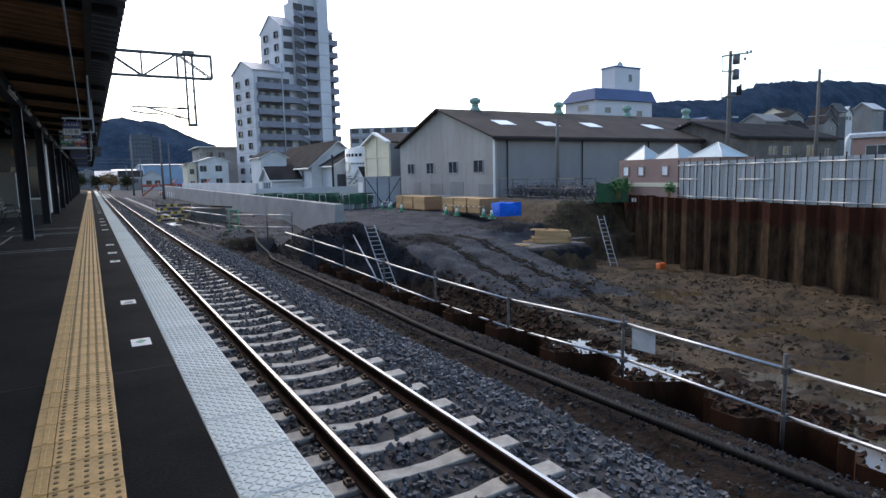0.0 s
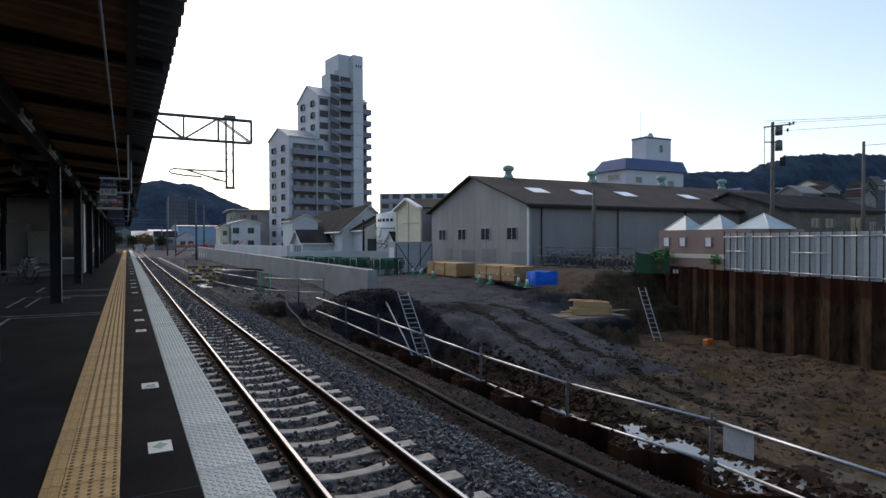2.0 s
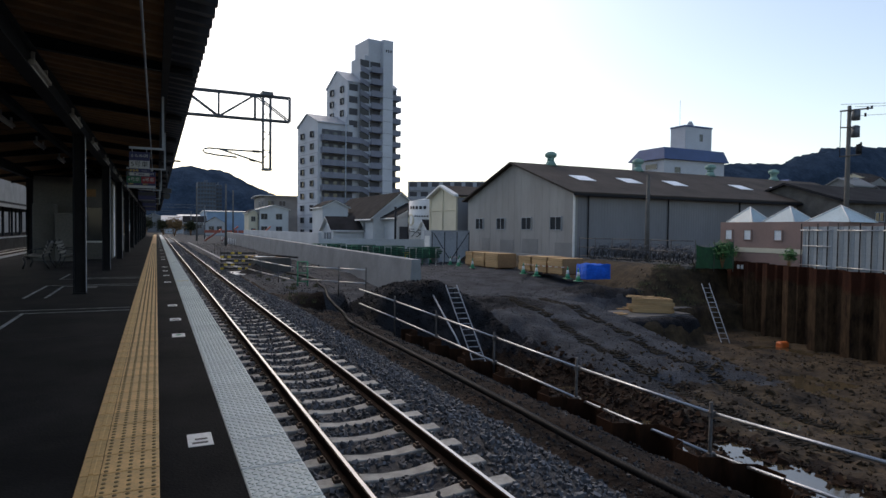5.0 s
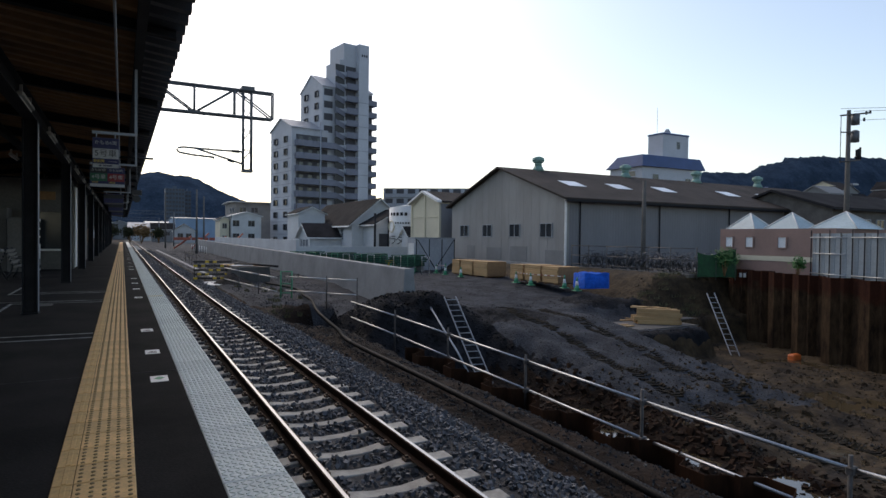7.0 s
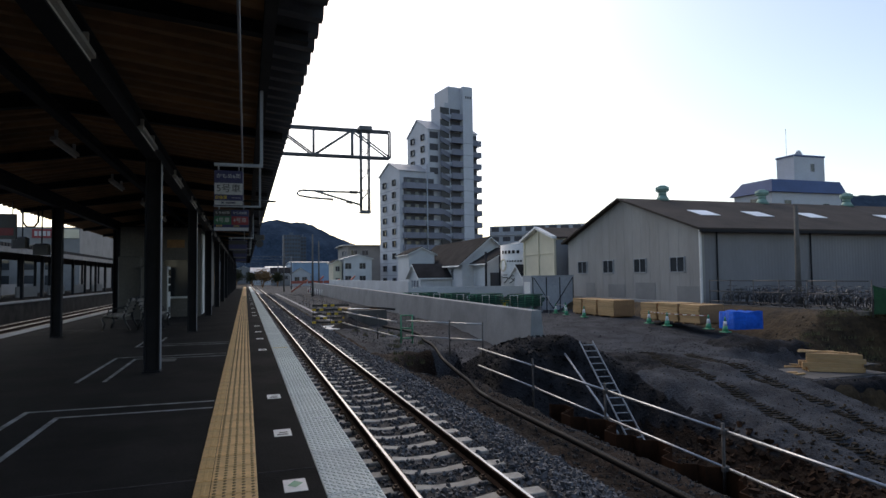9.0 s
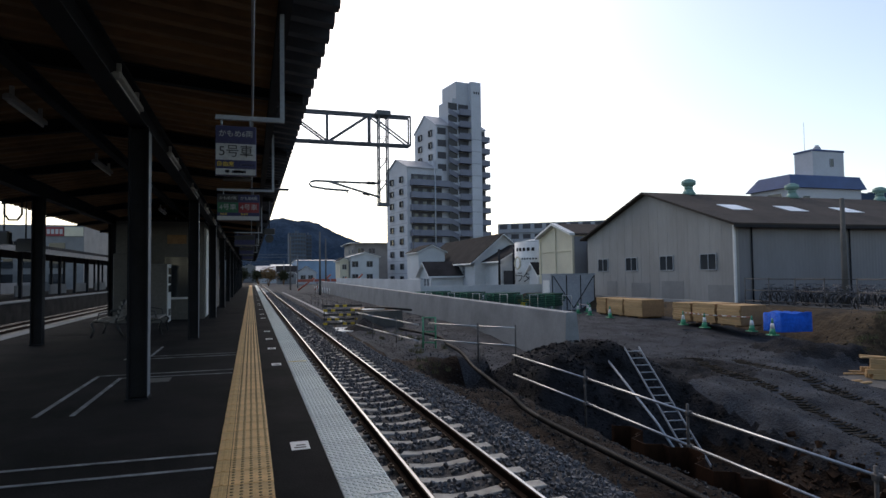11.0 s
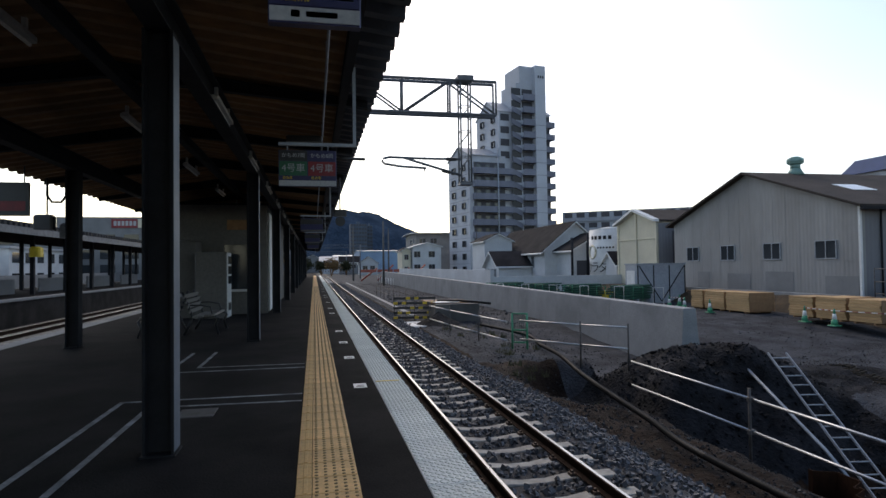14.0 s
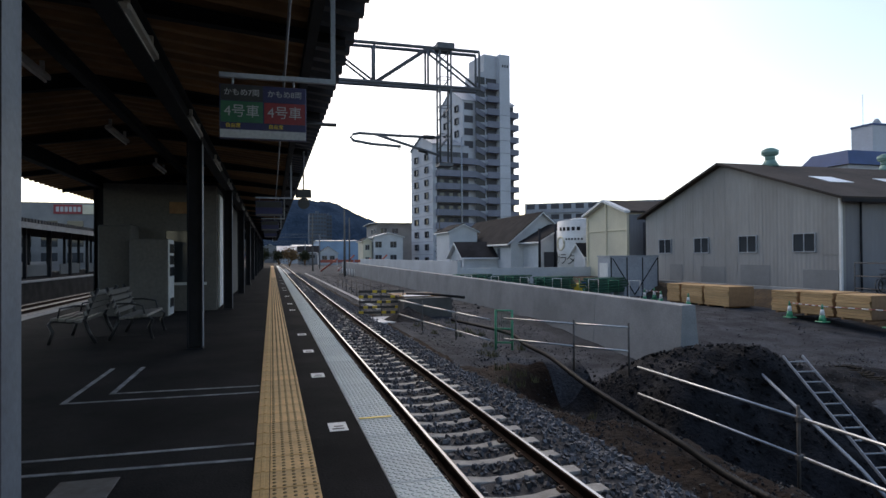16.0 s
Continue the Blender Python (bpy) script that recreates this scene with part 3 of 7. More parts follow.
# ---- track ----
def build_track():
    tr = thing("railway_track", "ballasted single railway track with shiny rails on pale concrete sleepers", "track", kind="structure")
    for x, name in ((RAIL_L, "rail"), (RAIL_R, "rail")):
        bm = B()
        z = RAIL_Z
        prof = [(-0.062, z - 0.153), (0.062, z - 0.153), (0.062, z - 0.14), (0.012, z - 0.12), (0.010, z - 0.045), (0.033, z - 0.034), (0.033, z - 0.009), (0.019, z), (-0.019, z), (-0.033, z - 0.009), (-0.033, z - 0.034), (-0.010, z - 0.045), (-0.012, z - 0.12), (-0.062, z - 0.14)]
        a = [bm.verts.new((x + px, -14, pz)) for px, pz in prof]
        b = [bm.verts.new((x + px, 260, pz)) for px, pz in prof]
        for i in range(len(prof)):
            f = bm.faces.new((a[i], a[(i + 1) % len(prof)], b[(i + 1) % len(prof)], b[i]))
            f.material_index = 1 if i == 7 else 0
        bmesh.ops.recalc_face_normals(bm, faces=bm.faces)
        part(name, bm, ["rail_side", "rail_top"], tr, "rusty rail with a polished head")
    # sleepers
    bm = B()
    c = (RAIL_L + RAIL_R) / 2
    half = 1.0
    secs = [(-half, 0.0, 0.115), (-0.75, 0.0, 0.115), (-0.40, 0.0, 0.105), (-0.15, -0.028, 0.085), (0.15, -0.028, 0.085), (0.40, 0.0, 0.105), (0.75, 0.0, 0.115), (half, 0.0, 0.115)]
    rings = []
    for x, dz, w in secs:
        rings.append([bm.verts.new((x, sy, zz)) for sy, zz in ((-w - 0.02, -0.16), (-w, dz - 0.01), (-w + 0.01, dz), (w - 0.01, dz), (w, dz - 0.01), (w + 0.02, -0.16))])
    for a, b in zip(rings, rings[1:]):
        for i in range(5):
            bm.faces.new((a[i], b[i], b[i + 1], a[i + 1]))
    bm.faces.new(rings[0])
    bm.faces.new(rings[-1][::-1])
    for sx in (-0.565, 0.565):
        for o in (-0.10, 0.10):
            box(bm, sx + o - 0.035, sx + o + 0.035, -0.05, 0.05, 0.0, 0.035, 1)
            box(bm, sx + o - 0.018, sx + o + 0.018, -0.018, 0.018, 0.035, 0.06, 1)
    bmesh.ops.recalc_face_normals(bm, faces=bm.faces)
    me = data("sleeper", bm, "sleeper", "clip")
    rnd = random.Random(4)
    k = 0
    y = 3.85 - 0.607 * 22
    while y < 150:
        ob = new("sleeper", me)
        ob.parent = tr
        ob.matrix_basis = pose(c + rnd.uniform(-0.015, 0.015), y + rnd.uniform(-0.02, 0.02), RAIL_Z - 0.165, 0, rnd.uniform(-0.3, 0.3), rnd.uniform(-0.7, 0.7))
        y += 0.607
        k += 1
    # bed under the stones
    bm = B()
    prof = [(0.45, -1.5), (0.45, -1.21), (1.1, -1.21), (3.55, -1.21), (4.55, -1.52)]
    a = [bm.verts.new((x, -14, z)) for x, z in prof]
    b = [bm.verts.new((x, 260, z)) for x, z in prof]
    for i in range(len(prof) - 1):
        bm.faces.new((a[i], b[i], b[i + 1], a[i + 1]))
    bmesh.ops.recalc_face_normals(bm, faces=bm.faces)
    part("ballast_bed", bm, "bed", tr)
    return tr


TRACK = build_track()


def build_stones():
    """Crushed stones, dense close to the walk and sparser with distance."""
    rng = np.random.default_rng(7)
    base = np.array([(-1, -1, -1), (1, -1, -1), (1, 1, -1), (-1, 1, -1), (-0.8, -0.7, 0.7), (0.7, -0.8, 0.9), (0.8, 0.7, 0.8), (-0.7, 0.8, 0.9)], float) * 0.5
    fc = np.array([(0, 3, 2, 1), (4, 5, 6, 7), (0, 1, 5, 4), (1, 2, 6, 5), (2, 3, 7, 6), (3, 0, 4, 7)])
    verts, count = [], 0
    for y0, y1, n, s0, s1 in ((-1.0, 9, 9500, 0.03, 0.062), (9, 18, 9500, 0.03, 0.062), (18, 34, 11500, 0.035, 0.07), (34, 60, 9000, 0.05, 0.09), (60, 110, 5000, 0.07, 0.12)):
        x = rng.uniform(0.6, 4.5, n)
        y = rng.uniform(y0, y1, n)
        top = np.where(x < 3.55, -1.205, -1.205 - (x - 3.55) * 0.31)
        top = top + 0.02 * rng.standard_normal(n)
        on_sl = (np.abs(x - 2.225) < 1.02) & (np.abs(((y - 3.85 + 0.3035) % 0.607) - 0.3035) < 0.13)
        near_rail = (np.abs(x - RAIL_L) < 0.07) | (np.abs(x - RAIL_R) < 0.07)
        keep = ~on_sl & ~near_rail
        keep |= on_sl & ~near_rail & (rng.uniform(0, 1, n) < 0.015)
        top = np.where(on_sl, RAIL_Z - 0.145, top)
        x, y, top, on_sl = x[keep], y[keep], top[keep], on_sl[keep]
        m = len(x)
        s = rng.uniform(s0, s1, m)
        dims = s[:, None] * rng.uniform(0.6, 1.15, (m, 3))
        ang = rng.uniform(0, 2 * np.pi, (m, 3))
        v = base[None] * (1 + 0.25 * rng.uniform(-1, 1, (m, 8, 3))) * dims[:, None]
        for ax in range(3):
            ca, sa = np.cos(ang[:, ax])[:, None], np.sin(ang[:, ax])[:, None]
            i, j = (ax + 1) % 3, (ax + 2) % 3
            vi, vj = v[:, :, i] * ca - v[:, :, j] * sa, v[:, :, i] * sa + v[:, :, j] * ca
            v[:, :, i], v[:, :, j] = vi, vj
        v += np.stack([x, y, top + 0.2 * s], 1)[:, None]
        verts.append(v.reshape(-1, 3))
        count += m
    verts = np.concatenate(verts)
    faces = (fc[None] + 8 * np.arange(count)[:, None, None]).reshape(-1, 4)
    me = bpy.data.meshes.new("ballast")
    me.from_pydata(verts.tolist(), [], faces.tolist())
    m = M["stone"]
    me.materials.append(m)
    nt = m.node_tree
    geo = nt.nodes.new("ShaderNodeNewGeometry")
    hsv = next(n for n in nt.nodes if n.type == "HUE_SAT")
    old = hsv.inputs["Value"].links[0].from_socket
    k = nt.nodes.new("ShaderNodeMath")
    k.operation = "MULTIPLY_ADD"
    k.inputs[1].default_value, k.inputs[2].default_value = 0.9, 0.55
    nt.links.new(geo.outputs["Random Per Island"], k.inputs[0])
    mu = nt.nodes.new("ShaderNodeMath")
    mu.operation = "MULTIPLY"
    nt.links.new(k.outputs[0], mu.inputs[0])
    nt.links.new(old, mu.inputs[1])
    nt.links.new(mu.outputs[0], hsv.inputs["Value"])
    tagged(new("ballast", me), "loose grey crushed-stone ballast between and beside the sleepers", "ballast", kind="stuff")


build_stones()


# ---- canopy ----
EAVE_X, EAVE_Z, RIDGE_X, RIDGE_Z, CAN_END = 0.52, 3.72, -3.05, 4.15, 104.0


def roof_z(x):
    return lerp(RIDGE_Z, EAVE_Z if x > RIDGE_X else 3.50, abs(x - RIDGE_X) / (EAVE_X - RIDGE_X))


def build_canopy():
    c = thing("platform_canopy", "long dark station canopy of folded roof sheet on steel columns", "canopy", kind="structure")
    # folded sheet: trapezoid waves that run across the platform
    pitch = 0.38
    ys = []
    y = -14.0
    while y < CAN_END:
        ys += [(y, 0.0), (y + 0.12, 0.0), (y + 0.17, 0.085), (y + 0.33, 0.085)]
        y += pitch
    xs = [2 * RIDGE_X - EAVE_X, RIDGE_X, 0.02, EAVE_X]
    verts, faces, idx = [], [], []
    for yy, dz in ys:
        for x in xs:
            verts.append((x, yy, roof_z(x) + dz))
        for x in xs:
            verts.append((x, yy, roof_z(x) + dz + 0.02))
    for j in range(len(ys) - 1):
        a, b = j * 8, (j + 1) * 8
        for i in range(3):
            faces.append((a + i, a + i + 1, b + i + 1, b + i))
            idx.append(1 if i == 2 else 0)
            faces.append((a + 4 + i, b + 4 + i, b + 5 + i, a + 5 + i))
            idx.append(1)
        faces.append((a + 3, a + 7, b + 7, b + 3))
        idx.append(1)
        faces.append((a, b, b + 4, a + 4))
        idx.append(1)
    part("roof_sheet", quick("roof_sheet", verts, faces, ["roof_under", "fascia"], idx), [], c, "folded brown roof sheet")
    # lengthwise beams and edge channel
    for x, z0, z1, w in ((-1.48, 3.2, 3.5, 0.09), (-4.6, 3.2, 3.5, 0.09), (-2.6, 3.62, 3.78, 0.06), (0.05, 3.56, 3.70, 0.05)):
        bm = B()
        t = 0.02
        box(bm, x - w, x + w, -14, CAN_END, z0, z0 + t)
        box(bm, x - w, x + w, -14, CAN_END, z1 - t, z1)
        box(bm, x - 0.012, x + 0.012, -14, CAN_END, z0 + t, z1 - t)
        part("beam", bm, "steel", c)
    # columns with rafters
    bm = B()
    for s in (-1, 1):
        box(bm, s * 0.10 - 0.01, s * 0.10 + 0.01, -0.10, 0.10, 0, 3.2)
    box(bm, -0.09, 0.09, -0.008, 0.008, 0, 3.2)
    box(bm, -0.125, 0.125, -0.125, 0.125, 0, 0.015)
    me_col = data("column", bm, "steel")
    # thin pale strip that paints the lit track side onto the dark column
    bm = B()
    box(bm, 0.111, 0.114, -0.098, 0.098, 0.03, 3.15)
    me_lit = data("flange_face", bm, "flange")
    bm = B()
    for sgn in (1, -1):
        ex = EAVE_X - 0.1 if sgn > 0 else 2 * RIDGE_X - EAVE_X + 0.1
        for dz0, dz1, w in ((-0.24, -0.22, 0.06), (-0.03, -0.01, 0.06), (-0.22, -0.03, 0.008)):
            vs = []
            for x in (RIDGE_X, ex):
                tap = 1.0 if x == RIDGE_X else 0.45
                for yy in (-w, w):
                    for dz in (dz0, dz1):
                        vs.append(bm.verts.new((x, yy, roof_z(x) + dz * tap)))
            for f in ((0, 1, 3, 2), (4, 6, 7, 5), (0, 4, 5, 1), (2, 3, 7, 6), (1, 5, 7, 3), (0, 2, 6, 4)):
                bm.faces.new([vs[i] for i in f])
    bmesh.ops.recalc_face_normals(bm, faces=bm.faces)
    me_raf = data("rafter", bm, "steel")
    for y in COLUMN_Y:
        for x in (-1.48, -4.6):
            col = new("column", me_col)
            col.parent, col.location = c, (x, y, 0)
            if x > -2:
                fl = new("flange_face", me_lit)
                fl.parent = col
        for k, yy in enumerate((y, y + 3.65)):
            rf = new("rafter", me_raf)
            rf.parent, rf.location = c, (0, yy, 0)
    # conduit with hangers along the edge
    bm = B()
    tube(bm, (-0.2, -14, 3.42), (-0.2, CAN_END, 3.42), 0.013, 6)
    part("conduit", bm, "steel_lit", c, "thin grey cable conduit")
    for i, y in enumerate(np.arange(-3, 40, 3.65)):
        bm = B()
        tube(bm, (-0.2, y, 3.42), (-0.2, y, 3.68), 0.007, 5)
        part("hanger", bm, "steel_lit", c)
    return c


CANOPY = build_canopy()


def tube_lamp():
    t = thing("tube_lamp", "unlit grey fluorescent batten lamp fixed under the canopy beam", "lamp", "platform lamps")
    bm = B()
    bevelled(bm, -0.05, 0.05, -0.62, 0.62, -0.075, -0.01, 0.02)
    box(bm, -0.02, 0.02, -0.5, -0.46, -0.01, 0.10)
    box(bm, -0.02, 0.02, 0.46, 0.5, -0.01, 0.10)
    part("housing", bm, "fixture", t)
    bm = B()
    tube(bm, (0, -0.58, -0.10), (0, 0.58, -0.10), 0.016, 8)
    part("tube", bm, "white", t, "white glass tube, switched off")
    return t


lamp = tube_lamp()
lamp.matrix_basis = pose(-1.42, 12.72, 3.36)
for x, z in ((-1.42, 3.36), (-2.75, 3.46)):
    for k in range(-2, 12):
        y = 12.72 + 3.87 * k + (0 if x > -2 else 1.4)
        if (x, k) != (-1.42, 0):
            copy_thing(lamp, pose(x, y, z))


# ---- pit and building site ----
def pile_mesh(name, h, k, surface):
    """One U-shaped sheet pile 0.6 m wide (times k), standing on its base, web towards +x."""
    t, d, w = 0.014, 0.20, 0.30
    out = [(0, -w), (0, -w + 0.06), (d, -w + 0.16), (d, w - 0.16), (0, w - 0.06), (0, w)]
    out = [(x * k, y * k) for x, y in out]
    bm = B()
    rows = []
    for z in (0, h):
        rows.append([bm.verts.new((x, y, z)) for x, y in out])
        rows.append([bm.verts.new((x + t, y, z)) for x, y in out])
    lo, lo2, hi, hi2 = rows
    for i in range(5):
        bm.faces.new((lo[i], lo[i + 1], hi[i + 1], hi[i]))
        bm.faces.new((lo2[i + 1], lo2[i], hi2[i], hi2[i + 1]))
        bm.faces.new((hi[i], hi[i + 1], hi2[i + 1], hi2[i]))
    bmesh.ops.recalc_face_normals(bm, faces=bm.faces)
    return data(name, bm, surface)


def build_piling():
    near = thing("trackside_piling", "low row of rusty steel sheet piles along the track side of the pit", "sheet piling", kind="structure")
    me = pile_mesh("sheet_pile", 4.2, 1.35, "rust_near")
    rnd = random.Random(2)
    for k in range(29):
        y = -3.0 + 0.81 * k
        ob = new("sheet_pile", me)
        ob.parent = near
        flip = k % 2
        x = PILE_X + 0.2
        ob.matrix_basis = pose(x + (0.014 if flip else 0), y, PILE_TOP - 4.2 + rnd.uniform(-0.05, 0.03), 0, 0, 180 if flip else 0)
    far = thing("retaining_piling", "tall rusty sheet-pile wall caked with dried mud along the pit", "sheet piling", kind="structure")
    me = pile_mesh("sheet_pile", 5.2, 1.5, "rust")
    y = 27.6
    k = 0
    while y > -16:
        x, x2 = wall_x(y), wall_x(y - 0.5)
        d = Vector((x2 - x, -0.5, 0)).normalized()
        ob = new("sheet_pile", me)
        ob.parent = far
        flip = k % 2
        a = math.degrees(math.atan2(d.y, d.x)) + 90
        off = Vector((-d.y, d.x, 0)) * (0.014 if flip else 0)
        ob.matrix_basis = pose(x + off.x, y + off.y, -0.12 - 5.2 + rnd.uniform(-0.02, 0.02), 0, 0, a + (180 if flip else 0))
        y += d.y * 0.9
        k += 1
    # painted numbers and a lifting hole on a few piles
    for yy, txt in ((20.4, 1), (13.4, 1), (26.2, 0)):
        bm = B()
        x = wall_x(yy)
        for j in range(2):
            box(bm, -0.16 + j * 0.19, -0.03 + j * 0.19, -0.004, 0.004, -0.12, 0.1)
        pb = part("painted_mark", bm, "white", far, "small white painted pile mark")
        pb.matrix_basis = pose(x - 0.03, yy, -0.42, 0, 0, 110 - 180)


build_piling()


def build_hoarding():
    """White sheet fence on the piling, with posts and two rails in front."""
    h = thing("site_hoarding", "white ribbed steel site fence with grey posts above the piling", "fence", kind="structure")
    y = 21.7
    n = 0
    while y > -14:
        x, x2 = wall_x(y) + 0.5, wall_x(y - 0.56) + 0.5
        d = Vector((x2 - x, -0.56, 0))
        d.normalize()
        a = math.degrees(math.atan2(d.y, d.x))
        bm = B()
        w = 0.56
        pts = []
        for i in range(2):
            u = i * w / 2
            pts += [(u, 0), (u + 0.20, 0), (u + 0.215, 0.015), (u + 0.255, 0.015), (u + 0.27, 0)]
        pts.append((w - 0.004, 0))
        lo = [bm.verts.new((u, v, -0.15)) for u, v in pts]
        hi = [bm.verts.new((u, v, 1.72)) for u, v in pts]
        for i in range(len(pts) - 1):
            bm.faces.new((lo[i], lo[i + 1], hi[i + 1], hi[i]))
        p = part("panel", bm, "fence_panel", h)
        p.matrix_basis = pose(x, y, 0, 0, 0, a)
        bm = B()
        tube(bm, (0, -0.06, -0.3), (0, -0.06, 1.74 if n % 2 else 1.86), 0.024, 6)
        q = part("post", bm, "steel", h)
        q.matrix_basis = pose(x, y, 0, 0, 0, a)
        if n % 4 == 0:
            bm = B()
            L = 0.56 * 4
            tube(bm, (0, -0.1, 1.55), (L, -0.1, 1.55), 0.024, 6)
            tube(bm, (0, -0.1, -0.02), (L, -0.1, -0.02), 0.024, 6)
            if n % 8 == 0:
                tube(bm, (0.2, -0.1, 0.85), (L - 0.1, -0.1, 0.85), 0.024, 6)
            r = part("rail", bm, "galv", h)
            r.matrix_basis = pose(x, y, 0, 0, 0, a)
        y += d.y * 0.56
        n += 1


build_hoarding()

FENCE = [(-1.2, 6.1, -0.80), (1.2, 6.3, -0.85), (3.75, 6.5, -0.90), (6.35, 6.72, -0.94), (9.1, 6.6, -1.02), (12.0, 6.65, -1.03), (15.0, 6.72, -1.0), (18.3, 6.82, -0.98), (21.8, 6.95, -0.97), (25.9, 7.0, -0.95)]


def build_fence():
    f = thing("pipe_fence", "galvanised two-rail scaffold-pipe fence along the pit edge", "fence", kind="structure")
    for (ya, xa, za), (yb, xb, zb) in zip(FENCE, FENCE[1:]):
        for z in (0.0, -0.55):
            bm = B()
            tube(bm, (xa, ya, za + z), (xb, yb, zb + z), 0.0243, 8)
            part("rail", bm, "galv", f)
    for i, (y, x, zt) in enumerate(FENCE[:-1]):
        bm = B()
        tube(bm, (x - 0.05, y, -2.1), (x - 0.05, y, zt + 0.13 + 0.03 * (i % 3)), 0.0243, 8)
        for z in (zt, zt - 0.55):
            bevelled(bm, x - 0.085, x + 0.035, y - 0.04, y + 0.04, z - 0.04, z + 0.04, 0.012)
        part("post", bm, "pipe_rust", f)
    bm = B()
    bevelled(bm, -0.2, 0.2, -0.008, 0.008, -0.30, 0.02, 0.006)
    s = part("notice_board", bm, "label", f, "blank pale notice board wired to the rail")
    s.matrix_basis = pose(6.72, 6.0, -0.98, 0, 0, 95)
    # second stretch with the green gate
    g = thing("gate_fence", "galvanised pipe fence with a green wire gate by the concrete wall", "fence", kind="structure")
    pts = [(7.75, 27.4), (6.9, 28.5), (5.75, 30.3)]
    for z in (-0.32, -0.88):
        for (xa, ya), (xb, yb) in zip(pts, pts[1:]):
            bm = B()
            tube(bm, (xa, ya, z), (xb, yb, z), 0.0243, 8)
            part("rail", bm, "galv", g)
    pts2 = [(5.45, 30.6), (5.2, 33.0), (4.85, 36.0), (4.6, 39.0)]
    for z in (-0.38, -0.95):
        for (xa, ya), (xb, yb) in zip(pts2, pts2[1:]):
            bm = B()
            tube(bm, (xa, ya, z), (xb, yb, z), 0.0243, 8)
            part("rail", bm, "galv", g)
    for x, y in (pts[0], pts[1], pts2[1], pts2[2], pts2[3]):
        bm = B()
        tube(bm, (x, y, -1.5), (x, y, -0.22), 0.0243, 8)
        part("post", bm, "pipe_rust", g)
    gate = part("gate", None, [], g, "narrow gate of green wire mesh")
    bm = B()
    for u in (0.0, 0.46):
        tube(bm, (u, 0, -1.2), (u, 0, -0.1), 0.032, 6)
    for z in (-0.12, -0.62, -1.0):
        tube(bm, (0, 0, z), (0.46, 0, z), 0.026, 6)
    part("gate_frame", bm, "green", gate)
    for k in range(1, 8):
        bm = B()
        tube(bm, (k * 0.058, 0, -1.0), (k * 0.058, 0, -0.12), 0.007, 4)
        part("wire", bm, "dull_green", gate)
    gate.matrix_basis = pose(5.6, 30.55, 0, 0, 0, -32)


build_fence()


def build_concrete_wall():
    w = thing("concrete_wall", "long new grey concrete retaining wall beside the track", "wall", kind="structure")
    ys = [28.95, 33.6, 44, 56, 68, 80, 92, 104, 116]
    for i, (ya, yb) in enumerate(zip(ys, ys[1:])):
        bm = B()
        vs = []
        for y in (ya + 0.012, yb - 0.012):
            x = lerp(10.42, 10.85, (y - 29) / 87)
            top = lerp(0.0, 0.53, (y - 29) / 87)
            vs.append([bm.verts.new(p) for p in ((x - 0.12, y, -2.2), (x, y, top - 0.02), (x + 0.02, y, top), (x + 0.40, y, top), (x + 0.42, y, top - 0.02), (x + 0.62, y, -2.2))])
        a, b = vs
        for k in range(6):
            bm.faces.new((a[k], a[(k + 1) % 6], b[(k + 1) % 6], b[k]))
        bm.faces.new(a[::-1])
        bm.faces.new(b)
        bmesh.ops.recalc_face_normals(bm, faces=bm.faces)
        part("wall_panel", bm, "concrete", w)
    for k in range(14):
        y = 96 + k * 1.5
        bm = B()
        tube(bm, (10.3 - (k % 2) * 0.1, y, -1.3), (10.3 - (k % 2) * 0.1, y, -0.35), 0.03, 5)
        part("stub_post", bm, "white", w)
    # second low white wall farther back
    bm = B()
    box(bm, 14.2, 14.5, 62, 118, -1.5, 0.95)
    box(bm, 14.5, 32, 62, 62.3, -1.5, 0.35)
    solid("boundary_wall", bm, "house", "low pale boundary wall in front of the houses", "wall", kind="structure")


build_concrete_wall()


def corrugated_hose(name, pts, r, label):
    bm = B()
    P = [Vector(p) for p in pts]
    fine = []
    for i in range(len(P) - 1):
        p0, p1, p2, p3 = P[max(i - 1, 0)], P[i], P[i + 1], P[min(i + 2, len(P) - 1)]
        n = max(3, int((p2 - p1).length / 0.03))
        n = min(n, 170)
        for k in range(n):
            t = k / n
            fine.append(0.5 * ((2 * p1) + (p2 - p0) * t + (2 * p0 - 5 * p1 + 4 * p2 - p3) * t * t + (3 * p1 - p0 - 3 * p2 + p3) * t ** 3))
    path_tube(bm, fine, lambda i: r * (1.0 if i % 2 else 0.62), 8)
    solid(name, bm, "rubber", label, "hose")


corrugated_hose("drain_hose", [(5.35, -2.5, -1.39), (5.17, 2.4, -1.39), (5.06, 4.7, -1.39), (4.98, 7.0, -1.39), (4.92, 9.3, -1.39), (5.0, 11.8, -1.39), (5.06, 16, -1.385), (5.12, 20.5, -1.40), (5.38, 22.4, -1.36), (5.52, 24.0, -1.28), (5.8, 26.0, -1.22), (6.4, 28.8, -1.18), (6.6, 30.8, -1.15), (6.9, 33.0, -1.08), (6.4, 37.5, -1.1)], 0.058, "black corrugated drain hose lying on the dirt beside the ballast")


